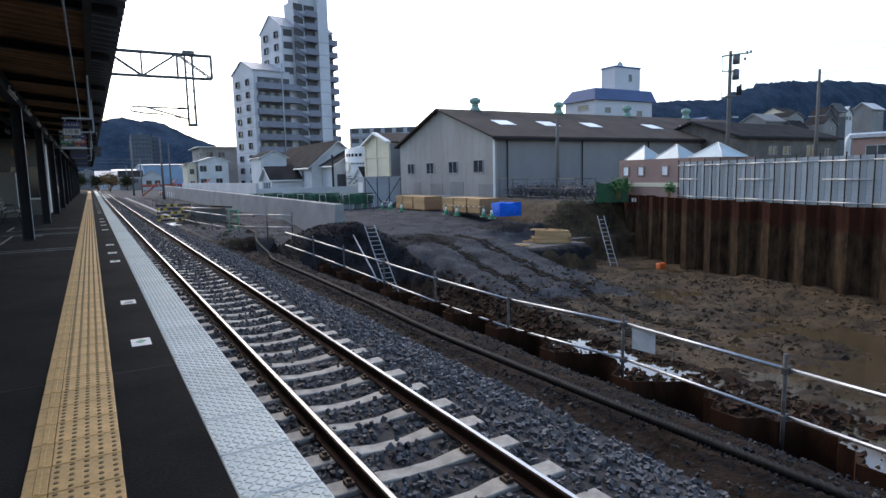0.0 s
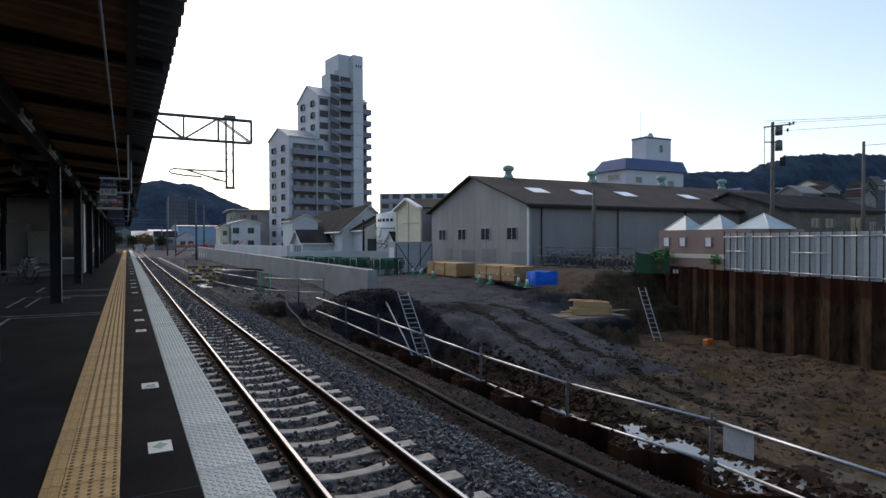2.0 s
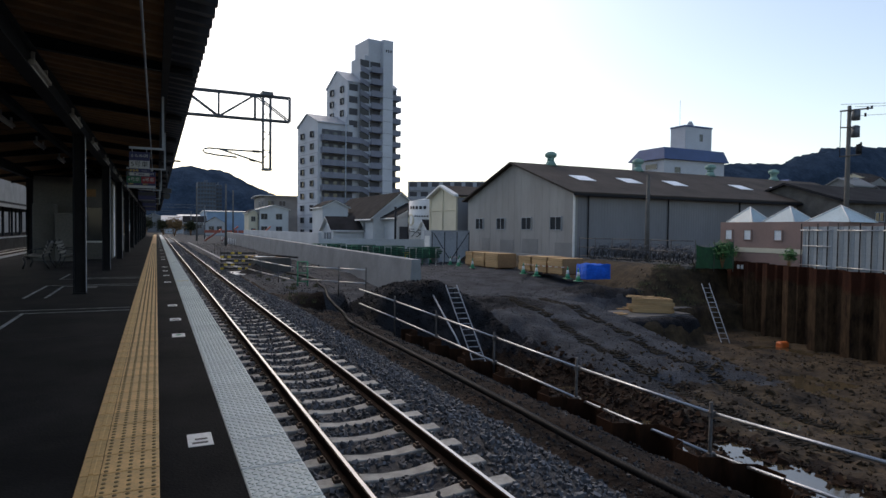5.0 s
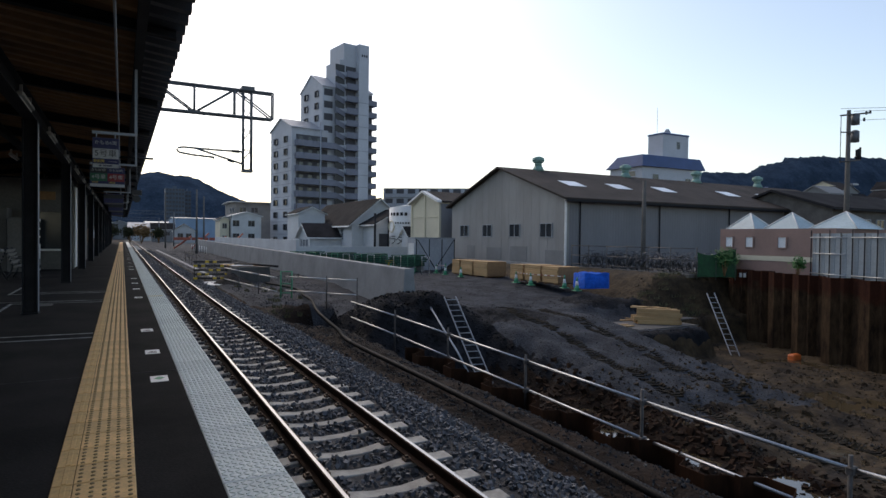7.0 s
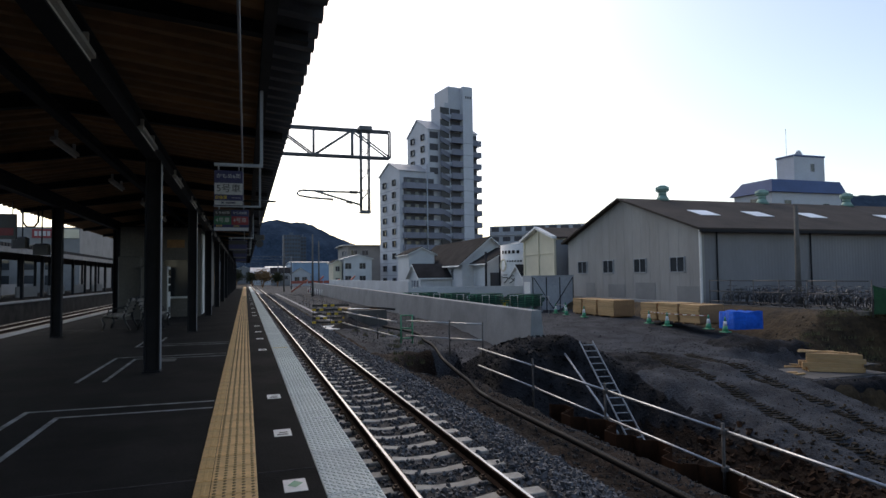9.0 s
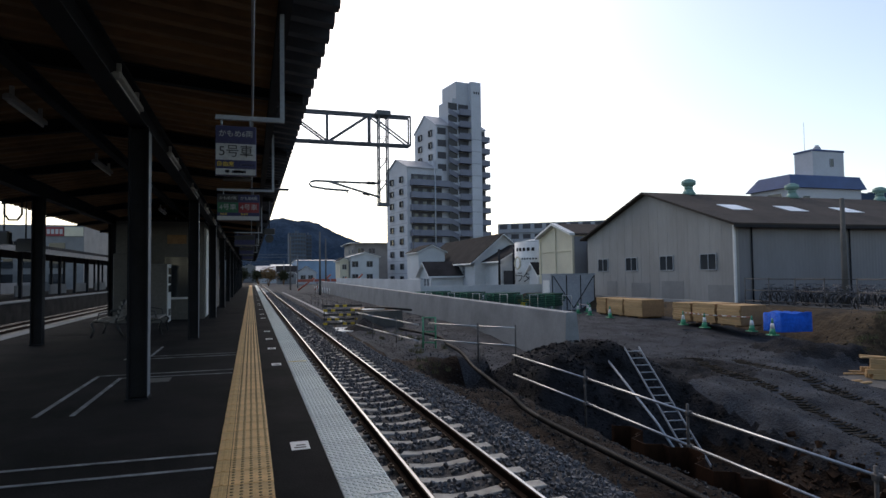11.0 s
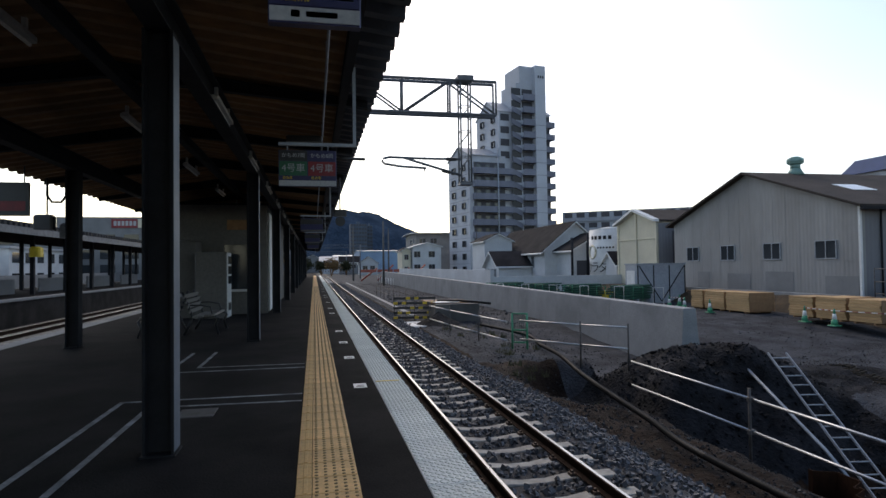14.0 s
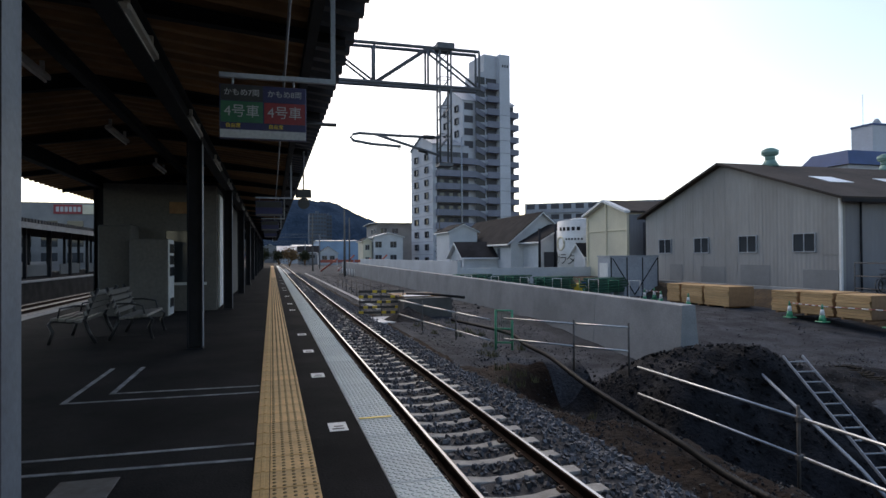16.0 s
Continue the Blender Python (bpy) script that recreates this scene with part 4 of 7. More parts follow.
def ladder(foot, head, label, w=0.36):
    t = thing("ladder", label, "ladder", "ladders")
    foot, head = Vector(foot), Vector(head)
    d = (head - foot)
    n = d.length
    side = d.cross(Vector((0, 0, 1))).normalized()
    z = d.normalized()
    yv = z.cross(side)
    m = Matrix((side, yv, z)).transposed().to_4x4()
    m.translation = foot
    t.matrix_world = m
    for s in (-1, 1):
        bm = B()
        bevelled(bm, s * w / 2 - 0.013, s * w / 2 + 0.013, -0.032, 0.032, 0, n, 0.006)
        part("rail", bm, "steel_lit", t)
    k = 0.25
    while k < n - 0.1:
        bm = B()
        tube(bm, (-w / 2, 0, k), (w / 2, 0, k), 0.016, 6)
        part("rung", bm, "steel_lit", t)
        k += 0.31
    return t


ladder((10.25, 22.1, -3.35), (10.88, 25.78, -0.9), "aluminium ladder leaning on the dark spoil heap", 0.46)
ladder((23.35, 22.75, -3.62), (24.65, 25.1, -1.14), "aluminium ladder leaning on the timber ledge")
bm = B()
path_tube(bm, [(10.1, 25.9, -1.25), (9.95, 24.6, -1.85), (9.85, 23.3, -2.5), (9.8, 22.4, -3.1)], 0.035, 6)
solid("loose_pipe", bm, "steel_lit", "pale pipe lying down the spoil slope beside the ladder", "pipe")


def timber_stack(at, rz, bundles, label, group):
    """Bundles of planed beams side by side lengthways; each beam layer is a part."""
    t = thing("timber_stack", label, "timber", group, at=at, rz=rz)
    y = 0
    for L, rows, w, h in bundles:
        for r in range(rows):
            bm = B()
            jit = 0.02 * math.sin(7.3 * r + y)
            bevelled(bm, jit, w + jit, y + 0.03 * (r % 3), y + L - 0.02 * ((r + 1) % 3), r * h + 0.004, (r + 1) * h - 0.008, 0.008)
            part("beam_layer", bm, "wood", t)
        for yy in (y + 0.3, y + L - 0.3):
            bm = B()
            box(bm, 0, w, yy - 0.05, yy + 0.05, -0.08, 0)
            part("bearer", bm, "wood_end", t)
        # sawn ends on the near side, their shade put into a darker wood colour
        bm = B()
        box(bm, 0.02, w - 0.02, y - 0.004, y, 0.01, rows * h - 0.01)
        part("end_face", bm, "wood_end", t, "sawn ends, darker with their shade put into the colour")
        y += L + 0.12
    return t


timber_stack((21.3, 32.35, -1.14), 0, [(1.5, 8, 1.5, 0.115), (1.6, 8, 1.5, 0.118), (1.4, 8, 1.5, 0.113)], "long stack of pale planed timber beams on the gravel", "timber stacks")
timber_stack((21.2, 39.6, -1.2), 0, [(1.8, 8, 1.5, 0.122), (1.7, 8, 1.5, 0.12), (1.1, 8, 1.5, 0.122)], "short stack of pale planed timber beams by the warehouse", "timber stacks")


def loose_timber():
    t = thing("timber_pile", "untidy pile of square timbers on the concrete ledge", "timber", at=(20.75, 24.75, -2.38), rz=52)
    rnd = random.Random(9)
    for r, n in ((0, 5), (1, 5), (2, 4), (3, 2)):
        for c in range(n):
            bm = B()
            y0, y1 = -0.95 + rnd.uniform(-.12, .12), 0.95 + rnd.uniform(-.3, .15)
            o = c * 0.19 + 0.05 * r + rnd.uniform(-0.015, 0.015)
            m = pose(o, 0, 0, 0, 0, rnd.uniform(-2.5, 2.5) * (1 + (r > 1) * 2))
            bevelled(bm, 0, 0.17, y0, y1, r * 0.165 + 0.002, r * 0.165 + 0.160, 0.008, 0, m)
            q = part("beam", bm, "wood", t)
            bm = B()
            box(bm, 0.004, 0.166, y0 - 0.004, y0, r * 0.165 + 0.006, r * 0.165 + 0.156, 0, m)
            part("sawn_end", bm, "wood_end", q)
    for x, y, z, a, L in ((-0.5, 1.3, 0.0, 30, 1.9), (-0.75, 1.1, 0.0, 42, 1.6), (0.3, -0.6, 0.665, -24, 1.7), (0.75, -0.2, 0.665, 14, 1.3), (1.3, -0.3, 0.0, 12, 1.8), (1.5, 0.2, 0.0, -9, 1.5)):
        bm = B()
        bevelled(bm, -0.07, 0.07, 0, L, 0, 0.045, 0.006, 0, pose(x, y, z, 0, 0, a))
        part("board", bm, "wood", t)


loose_timber()
bm = B()
box(bm, 18.9, 22.5, 24.0, 26.2, -2.6, -2.40)
box(bm, 22.5, 24.4, 25.7, 26.2, -2.6, -2.40)
solid("concrete_pad", bm, "concrete_dark", "thin weathered concrete pad on the ledge", "concrete pad", kind="structure")


def tarp_stack():
    bm = B()
    pts = []
    n = 9
    grid = {}
    for i in range(n + 1):
        for j in range(n + 1):
            u, v = min(max((i - 0.94) / (n - 1.88), 0.0), 1.0), min(max((j - 0.94) / (n - 1.88), 0.0), 1.0)
            e = min(u, 1 - u, v, 1 - v)
            e = min(i, n - i, j, n - j) * 0.03
            z = 0.80 if e else 0.0
            k = 0.03 * math.sin(9 * u + 4 * v) + 0.03 * math.sin(17 * v - 6 * u)
            grid[i, j] = bm.verts.new((u * 1.5 + 0.04 * math.sin(13 * v), v * 1.1 + 0.04 * math.sin(11 * u), max(z + k * (1 if e > 0.02 else 0), 0)))
    for i in range(n):
        for j in range(n):
            bm.faces.new((grid[i, j], grid[i + 1, j], grid[i + 1, j + 1], grid[i, j + 1])).smooth = True
    ob = solid("covered_load", bm, "tarp", "low stack covered with a crumpled bright blue tarpaulin", "tarpaulin")
    ob.matrix_world = pose(21.2, 30.0, -1.25, 0, 0, -6)


tarp_stack()


def cone():
    t = thing("traffic_cone", "small green and white traffic cone on the gravel", "traffic cone", "cones beside the timber")
    bm = B()
    bevelled(bm, -0.19, 0.19, -0.19, 0.19, 0, 0.04, 0.01)
    tube(bm, (0, 0, 0.04), (0, 0, 0.28), 0.14, 12, 0, 0.095)
    part("cone_base", bm, "green", t)
    bm = B()
    tube(bm, (0, 0, 0.50), (0, 0, 0.70), 0.06, 12, 0, 0.025)
    part("cone_tip", bm, "green", t)
    bm = B()
    tube(bm, (0, 0, 0.28), (0, 0, 0.50), 0.095, 12, 0, 0.06)
    part("band", bm, "white", t, "white reflective band")
    return t


first = cone()
first.matrix_basis = pose(20.35, 33.6, -1.3)
for x, y in ((20.6, 35.4), (20.9, 31.3), (20.4, 29.7), (20.1, 41.2), (20.4, 45.4), (20.2, 43.6), (21.6, 46.2), (17.6, 47.4), (19.9, 48.1)):
    copy_thing(first, pose(x, y, -1.3))


def cone_bar(a, b):
    bm = B()
    a, b = Vector(a), Vector(b)
    n = 10
    for i in range(n):
        tube(bm, a.lerp(b, i / n), a.lerp(b, (i + 1) / n), 0.018, 6, i % 2)
    solid("barrier_bar", bm, ["white", "sign_red"], "red and white striped bar between traffic cones", "barrier", "bars between the cones")


cone_bar((20.35, 33.6, -0.68), (20.6, 35.4, -0.68))
cone_bar((20.35, 33.6, -0.68), (20.9, 31.3, -0.68))
cone_bar((20.2, 43.6, -0.68), (20.4, 45.4, -0.68))


def rubble_base():
    """The old block with a heap, planks and the striped barrier beside the track."""
    bm = B()
    extrude(bm, [(4.95, 40.2, -1.45), (7.25, 40.2, -1.45), (7.2, 40.2, -0.42), (5.15, 40.2, -0.42)], (0, 4.5, 0))
    t = solid("old_foundation", bm, "concrete_dark", "dark weathered concrete block beside the track", "concrete block")
    bm = B()
    for i in range(5):
        box(bm, 5.0 + i * 0.42, 5.38 + i * 0.42, 41.0, 43.2, -0.42, -0.37, 0, pose(0, 0, 0))
    solid("plank_cover", bm, "wood_end", "loose grey boards lying on the concrete block", "boards")
    bm = B()
    box(bm, 5.2, 6.4, 40.7, 41.6, -0.37, -0.355)
    solid("white_sheet", bm, "white", "white sheet lying on the boards", "sheet")
    bm = B()
    path_tube(bm, [(7.3, 38.7, -0.33), (6.4, 40.6, -0.28), (5.6, 42.0, -0.33)], 0.06, 6)
    solid("bundle", bm, "rubber", "dark rolled bundle on the boards", "bundle")
    # heap in front of it
    rnd = random.Random(5)
    bm = B()
    n, rings = 18, 6
    prev = None
    for r in range(rings + 1):
        ring = []
        for i in range(n):
            a = 2 * math.pi * i / n
            rr = r / rings
            h = 0.62 * (1 - rr) ** 1.1 + rnd.uniform(-0.03, 0.03) * (1 - rr)
            ring.append(bm.verts.new((5.1 + math.cos(a) * rr * 1.25, 39.4 + math.sin(a) * rr * 1.3, -1.32 + h)))
        if prev:
            for i in range(n):
                bm.faces.new((prev[i], ring[i], ring[(i + 1) % n], prev[(i + 1) % n]))
        else:
            bm.faces.new(ring)
        prev = ring
    solid("spoil_heap", bm, "heap", "small heap of dark soil against the concrete block", "soil heap")
    b = thing("striped_barrier", "yellow and black site barrier standing beside the track", "barrier", at=(3.35, 41.6, -1.3), rz=-10)
    for k in range(5):
        bm = B()
        for i in range(10):
            box(bm, i * 0.2, (i + 1) * 0.2, 0, 0.03, 0.16 + k * 0.23, 0.27 + k * 0.23, 0 if (i * 3 + k * 5) % 7 < 2 else 1)
        part("board", bm, ["yellow", "black"], b)
    for u in (0.05, 1.0, 1.95):
        bm = B()
        tube(bm, (u, 0.05, 0), (u, 0.05, 1.34), 0.024, 6)
        part("post", bm, "pipe_rust", b)
    bm = B()
    bevelled(bm, 3.6, 5.1, 38.6, 40.9, -1.32, -1.22, 0.02)
    solid("pale_slab", bm, "white", "pale concrete slab lying beside the ballast", "slab")
    # kerb along the far ballast
    bm = B()
    box(bm, 4.55, 4.85, 44, 112, -1.5, -1.18)
    solid("cable_trough", bm, "concrete", "pale concrete cable trough beside the far ballast", "cable trough", kind="structure")
    bm = B()
    for k in range(9):
        x, y = 5.2 + (k % 2) * 0.05, 44 + k * 3.0
        tube(bm, (x, y, -1.4), (x, y, -0.15), 0.025, 5)
    for z in (-0.35, -0.8):
        tube(bm, (5.2, 44, z), (5.2, 68, z), 0.022, 5)
    solid("far_pipe_fence", bm, "pipe_rust", "low pipe fence along the far track side", "fence", kind="structure")


rubble_base()
bm = B()
bevelled(bm, 25.0, 25.55, 21.2, 21.5, -3.7, -3.45, 0.05)
solid("orange_box", bm, "orange", "small orange plastic tub on the pit floor", "tub")


def debris():
    """Clods, stones and rubbish strewn over the site: too many to count."""
    rng = np.random.default_rng(21)
    base = np.array([(-1, -1, -1), (1, -1, -1), (1, 1, -1), (-1, 1, -1), (-0.8, -0.7, 0.7), (0.7, -0.8, 0.9), (0.8, 0.7, 0.8), (-0.7, 0.8, 0.9)], float) * 0.5
    fc = np.array([(0, 3, 2, 1), (4, 5, 6, 7), (0, 1, 5, 4), (1, 2, 6, 5), (2, 3, 7, 6), (3, 0, 4, 7)])
    V, idx, n = [], [], 0
    spots = []
    for x0, x1, y0, y1, m, s0, s1, mi in ((6.9, 12.8, 1, 22, 7000, 0.02, 0.24, 4), (6.9, 13, 1, 20, 2600, 0.02, 0.16, 0), (4.5, 6.2, 0, 26, 1500, 0.012, 0.05, 5), (12, 24, 2, 20, 4200, 0.02, 0.16, 1), (14, 25, 6, 21, 700, 0.02, 0.06, 5), (11, 20, 13, 32, 3500, 0.012, 0.045, 5), (4.5, 6.2, -2, 28, 6000, 0.012, 0.045, 2), (7, 24, -4, 22, 2600, 0.02, 0.08, 1), (8, 26, 14, 30, 3000, 0.015, 0.06, 2), (7.0, 12.3, 21, 28.3, 4200, 0.012, 0.085, 3), (11, 24, 28, 48, 2500, 0.015, 0.055, 2), (4.4, 9.5, 27, 46, 3500, 0.015, 0.05, 2), (22, 28, 23.6, 29, 500, 0.03, 0.09, 1), (20, 26, 8, 22, 250, 0.03, 0.10, 1), (4.5, 11, 44, 110, 3000, 0.03, 0.12, 2)):
        xs, ys = rng.uniform(x0, x1, m), rng.uniform(y0, y1, m)
        ss = s0 + (s1 - s0) * rng.uniform(0, 1, m) ** 3
        for x, y, s in zip(xs, ys, ss):
            if x > wall_x(y) - 0.4 and y < 27:
                continue
            if PILE_X - 0.1 < x < PILE_X + 0.6 and y < 26:
                continue
            z = ground_z(x, y)[0] - 0.2 * s
            spots.append((x, y, z, s, mi))
    P = np.array([q[:3] for q in spots])
    S = np.array([q[3] for q in spots])
    m = len(P)
    ang = rng.uniform(0, 2 * np.pi, (m, 3))
    v = base[None] * (1 + 0.3 * rng.uniform(-1, 1, (m, 8, 3))) * (S[:, None] * rng.uniform(0.55, 1.2, (m, 3)))[:, None]
    for ax in range(3):
        ca, sa = np.cos(ang[:, ax])[:, None], np.sin(ang[:, ax])[:, None]
        i, j = (ax + 1) % 3, (ax + 2) % 3
        vi, vj = v[:, :, i] * ca - v[:, :, j] * sa, v[:, :, i] * sa + v[:, :, j] * ca
        v[:, :, i], v[:, :, j] = vi, vj
    v += P[:, None]
    faces = (fc[None] + 8 * np.arange(m)[:, None, None]).reshape(-1, 4).tolist()
    mi = np.repeat([q[4] for q in spots], 6)
    me = quick("rubble", v.reshape(-1, 3).tolist(), faces, ["dirt", "mud", "gravel", "heap", "red_dirt", "rubble_stone"], mi)
    tagged(new("rubble", me), "clods, stones and broken lumps strewn over the building site", "rubble", kind="stuff")


debris()


def tufts(name, spots, mat_name, label, h0, h1, blades, seed):
    rnd = random.Random(seed)
    V, F = [], []
    for x, y, r in spots:
        z = ground_z(x, y)[0]
        for _ in range(blades):
            a, d = rnd.uniform(0, 6.28), r * rnd.random() ** 0.5
            bx, by = x + math.cos(a) * d, y + math.sin(a) * d
            hh, w = rnd.uniform(h0, h1), rnd.uniform(0.006, 0.016)
            la, lean = rnd.uniform(0, 6.28), rnd.uniform(0.1, 0.7) * hh
            k = len(V)
            V += [(bx - w * math.sin(la), by + w * math.cos(la), z - 0.02), (bx + w * math.sin(la), by - w * math.cos(la), z - 0.02), (bx + lean * math.cos(la), by + lean * math.sin(la), z + hh)]
            F.append((k, k + 1, k + 2))
    tagged(new(name, quick(name, V, F, [mat_name])), label, "grass", kind="stuff")


rnd = random.Random(31)
tufts("dry_grass", [(rnd.uniform(4.6, 6.6), rnd.uniform(26, 38), rnd.uniform(0.1, 0.3)) for _ in range(22)] + [(rnd.uniform(22.5, 27), rnd.uniform(26, 28.5), rnd.uniform(0.2, 0.5)) for _ in range(50)], "grass", "dry yellowish weeds on the dirt", 0.05, 0.22, 40, 3)


def tyre_treads():
    """Fine bars of earth pressed up by wide tyres on the gravel ramp: too many to count."""
    bm = B()
    rnd = random.Random(12)
    for c in (14.4, 16.3):
        for k in range(118):
            y = 11.6 + k * 0.14
            for side in (-1, 1):
                if rnd.random() < 0.12:
                    continue
                x = c + 0.05 * (y - 20) + 0.2 * math.sin(y / 4) + side * 0.16
                z = ground_z(x, y)[0] - 0.058
                box(bm, -0.15, 0.15, -0.028, 0.028, 0, 0.034 + rnd.uniform(-0.012, 0.008), 0, pose(x, y + rnd.uniform(-0.015, 0.015), z, 7, 0, side * 16 + rnd.uniform(-5, 5)))
    tagged(part_top("tyre_tread", bm, "track_earth"), "rows of fine tyre tread marks pressed into the gravel ramp", "tyre tracks", kind="stuff")


def part_top(name, bm, m):
    return new(name, data(name, bm, m))


tyre_treads()


# ---- buildings ----
def window(parent, m, w, h, frame_mat="white", mullions=1, depth=0.05, pane="glass"):
    """A framed window in local x (width) and z (height), facing -y, placed by the pose m."""
    wn_ = part("window", None, [], parent)
    wn_.matrix_basis = m
    f = 0.045 if w < 3 else 0.09
    bm = B()
    box(bm, -w / 2, w / 2, -depth, 0.02, -h / 2, -h / 2 + f)
    box(bm, -w / 2, w / 2, -depth, 0.02, h / 2 - f, h / 2)
    box(bm, -w / 2, -w / 2 + f, -depth, 0.02, -h / 2 + f, h / 2 - f)
    box(bm, w / 2 - f, w / 2, -depth, 0.02, -h / 2 + f, h / 2 - f)
    for k in range(mullions):
        u = -w / 2 + w * (k + 1) / (mullions + 1)
        box(bm, u - f / 2, u + f / 2, -depth + 0.01, 0.02, -h / 2 + f, h / 2 - f)
    part("window_frame", bm, frame_mat, wn_)
    bm = B()
    box(bm, -w / 2 + f, w / 2 - f, -0.012, 0.0, -h / 2 + f, h / 2 - f)
    part("pane", bm, pane, wn_)
    return wn_


def gable_roof(x0, x1, y0, y1, eave, ridge, axis, over=0.4, t=0.18):
    """A pitched roof shell with overhang; axis: the direction of the ridge."""
    bm = B()
    if axis == "x":
        c = (y0 + y1) / 2
        k = (ridge - eave) / (c - y0)
        sec = [(y0 - over, eave - over * k), (c, ridge), (y1 + over, eave - over * k)]
        poly = [(x0 - over, y, z) for y, z in sec] + [(x0 - over, y, z + t) for y, z in sec[::-1]]
        extrude(bm, poly, (x1 - x0 + 2 * over, 0, 0))
    else:
        c = (x0 + x1) / 2
        k = (ridge - eave) / (c - x0)
        sec = [(x0 - over, eave - over * k), (c, ridge), (x1 + over, eave - over * k)]
        poly = [(x, y0 - over, z) for x, z in sec] + [(x, y0 - over, z + t) for x, z in sec[::-1]]
        extrude(bm, poly, (0, y1 - y0 + 2 * over, 0))
    return bm


def gable_walls(x0, x1, y0, y1, z0, eave, ridge, axis):
    bm = B()
    if axis == "x":
        c = (y0 + y1) / 2
        extrude(bm, [(x0, y0, z0), (x0, y1, z0), (x0, y1, eave), (x0, c, ridge), (x0, y0, eave)], (x1 - x0, 0, 0))
    else:
        c = (x0 + x1) / 2
        extrude(bm, [(x0, y0, z0), (x1, y0, z0), (x1, y0, eave), (c, y0, ridge), (x0, y0, eave)], (0, y1 - y0, 0))
    return bm


def build_warehouse():
    w = thing("warehouse", "large grey corrugated warehouse with a low dark pitched roof", "warehouse")
    X0, X1, Y0, Y1, Z0, EA, RI = 26.4, 64.0, 38.0, 54.0, -1.4, 4.15, 6.85
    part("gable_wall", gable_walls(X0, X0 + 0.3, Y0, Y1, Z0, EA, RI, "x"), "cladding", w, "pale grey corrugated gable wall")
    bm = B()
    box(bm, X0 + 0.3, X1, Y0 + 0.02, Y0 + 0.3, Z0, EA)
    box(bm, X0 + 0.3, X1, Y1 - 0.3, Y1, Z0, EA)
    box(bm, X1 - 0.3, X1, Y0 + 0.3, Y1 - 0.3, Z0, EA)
    part("side_wall", bm, "cladding_shaded", w, "grey corrugated side wall with its shade put into the colour")
    part("roof", gable_roof(X0, X1, Y0, Y1, EA, RI, "x", 0.45, 0.14), "roof_dark", w, "weathered dark brown corrugated roof")
    # panel seams on the gable
    for i in range(1, 17):
        y = Y0 + i * 0.98
        top = lerp(EA, RI, 1 - abs(y - 46) / 8.0)
        bm = B()
        box(bm, X0 - 0.008, X0, y - 0.012, y + 0.012, Z0, top - 0.05)
        part("seam", bm, "cladding", w)
    for i, y in enumerate((51.7, 47.95, 44.0, 40.1)):
        window(w, pose(X0 - 0.02, y, 1.95, 0, 0, -90), 1.4, 1.0, "steel_lit", 1, 0.05)
    bm = B()
    box(bm, X0 - 0.03, X0 - 0.002, 38.1, 39.0, 1.3, 3.2)
    part("patch_panel", bm, "cladding", w)
    for ya, yb, zb in ((38.15, 40.2, 0.55), (42.4, 44.6, 0.75), (45.9, 48.0, 0.6), (49.9, 51.2, 0.7)):
        bm = B()
        box(bm, X0 - 0.022, X0 - 0.002, ya, yb, Z0, zb)
        part("patch_panel", bm, "house_grey", w, "paler patched sheet at the foot of the wall")
    bm = B()
    box(bm, X0 - 0.06, X0 + 0.06, Y0 - 0.06, Y0 + 0.06, Z0, EA)
    part("corner_trim", bm, "white", w, "pale corner trim")
    for x in (27.6, 35.2, 43.0, 51.0):
        bm = B()
        tube(bm, (x, Y0 - 0.07, Z0), (x, Y0 - 0.07, EA - 0.15), 0.05, 6)
        part("downpipe", bm, "steel", w)
    bm = B()
    box(bm, X0 - 0.4, X1, Y0 - 0.58, Y0 - 0.42, EA - 0.28, EA - 0.13)
    part("gutter", bm, "steel", w)
    # roof lights on the near slope
    k = (RI - EA) / 8.0
    sl = math.atan(k)
    for x in (29.9, 34.6, 39.6, 47.6, 53.2):
        bm = B()
        box(bm, -0.8, 0.8, -0.75, 0.75, 0, 0.03)
        s = part("roof_light", bm, "skylight", w, "pale translucent roof-light sheet")
        y = 41.6
        s.matrix_basis = pose(x, y, EA + (y - Y0) * k + 0.155, math.degrees(sl), 0, 0)
    for x in (30.0, 39.6, 48.8, 58.0):
        v = part("roof_ventilator", None, [], w, "pale green round roof ventilator")
        v.matrix_basis = pose(x, 46.0, RI + 0.1)
        bm = B()
        tube(bm, (0, 0, -0.1), (0, 0, 0.35), 0.55, 12, 0, 0.30)
        tube(bm, (0, 0, 0.35), (0, 0, 0.62), 0.30, 12)
        part("base", bm, "pale_green", v)
        bm = B()
        tube(bm, (0, 0, 0.60), (0, 0, 0.70), 0.36, 14, 0, 0.50)
        tube(bm, (0, 0, 0.70), (0, 0, 0.95), 0.50, 14)
        tube(bm, (0, 0, 0.95), (0, 0, 1.10), 0.50, 14, 0, 0.22)
        part("cap", bm, "pale_green", v)
    # low wall in front
    bm = B()
    box(bm, 24.5, 24.8, 37.2, 52.6, -1.5, -0.32)
    solid("low_wall", bm, "concrete", "low concrete wall in front of the warehouse", "wall", kind="structure")


build_warehouse()


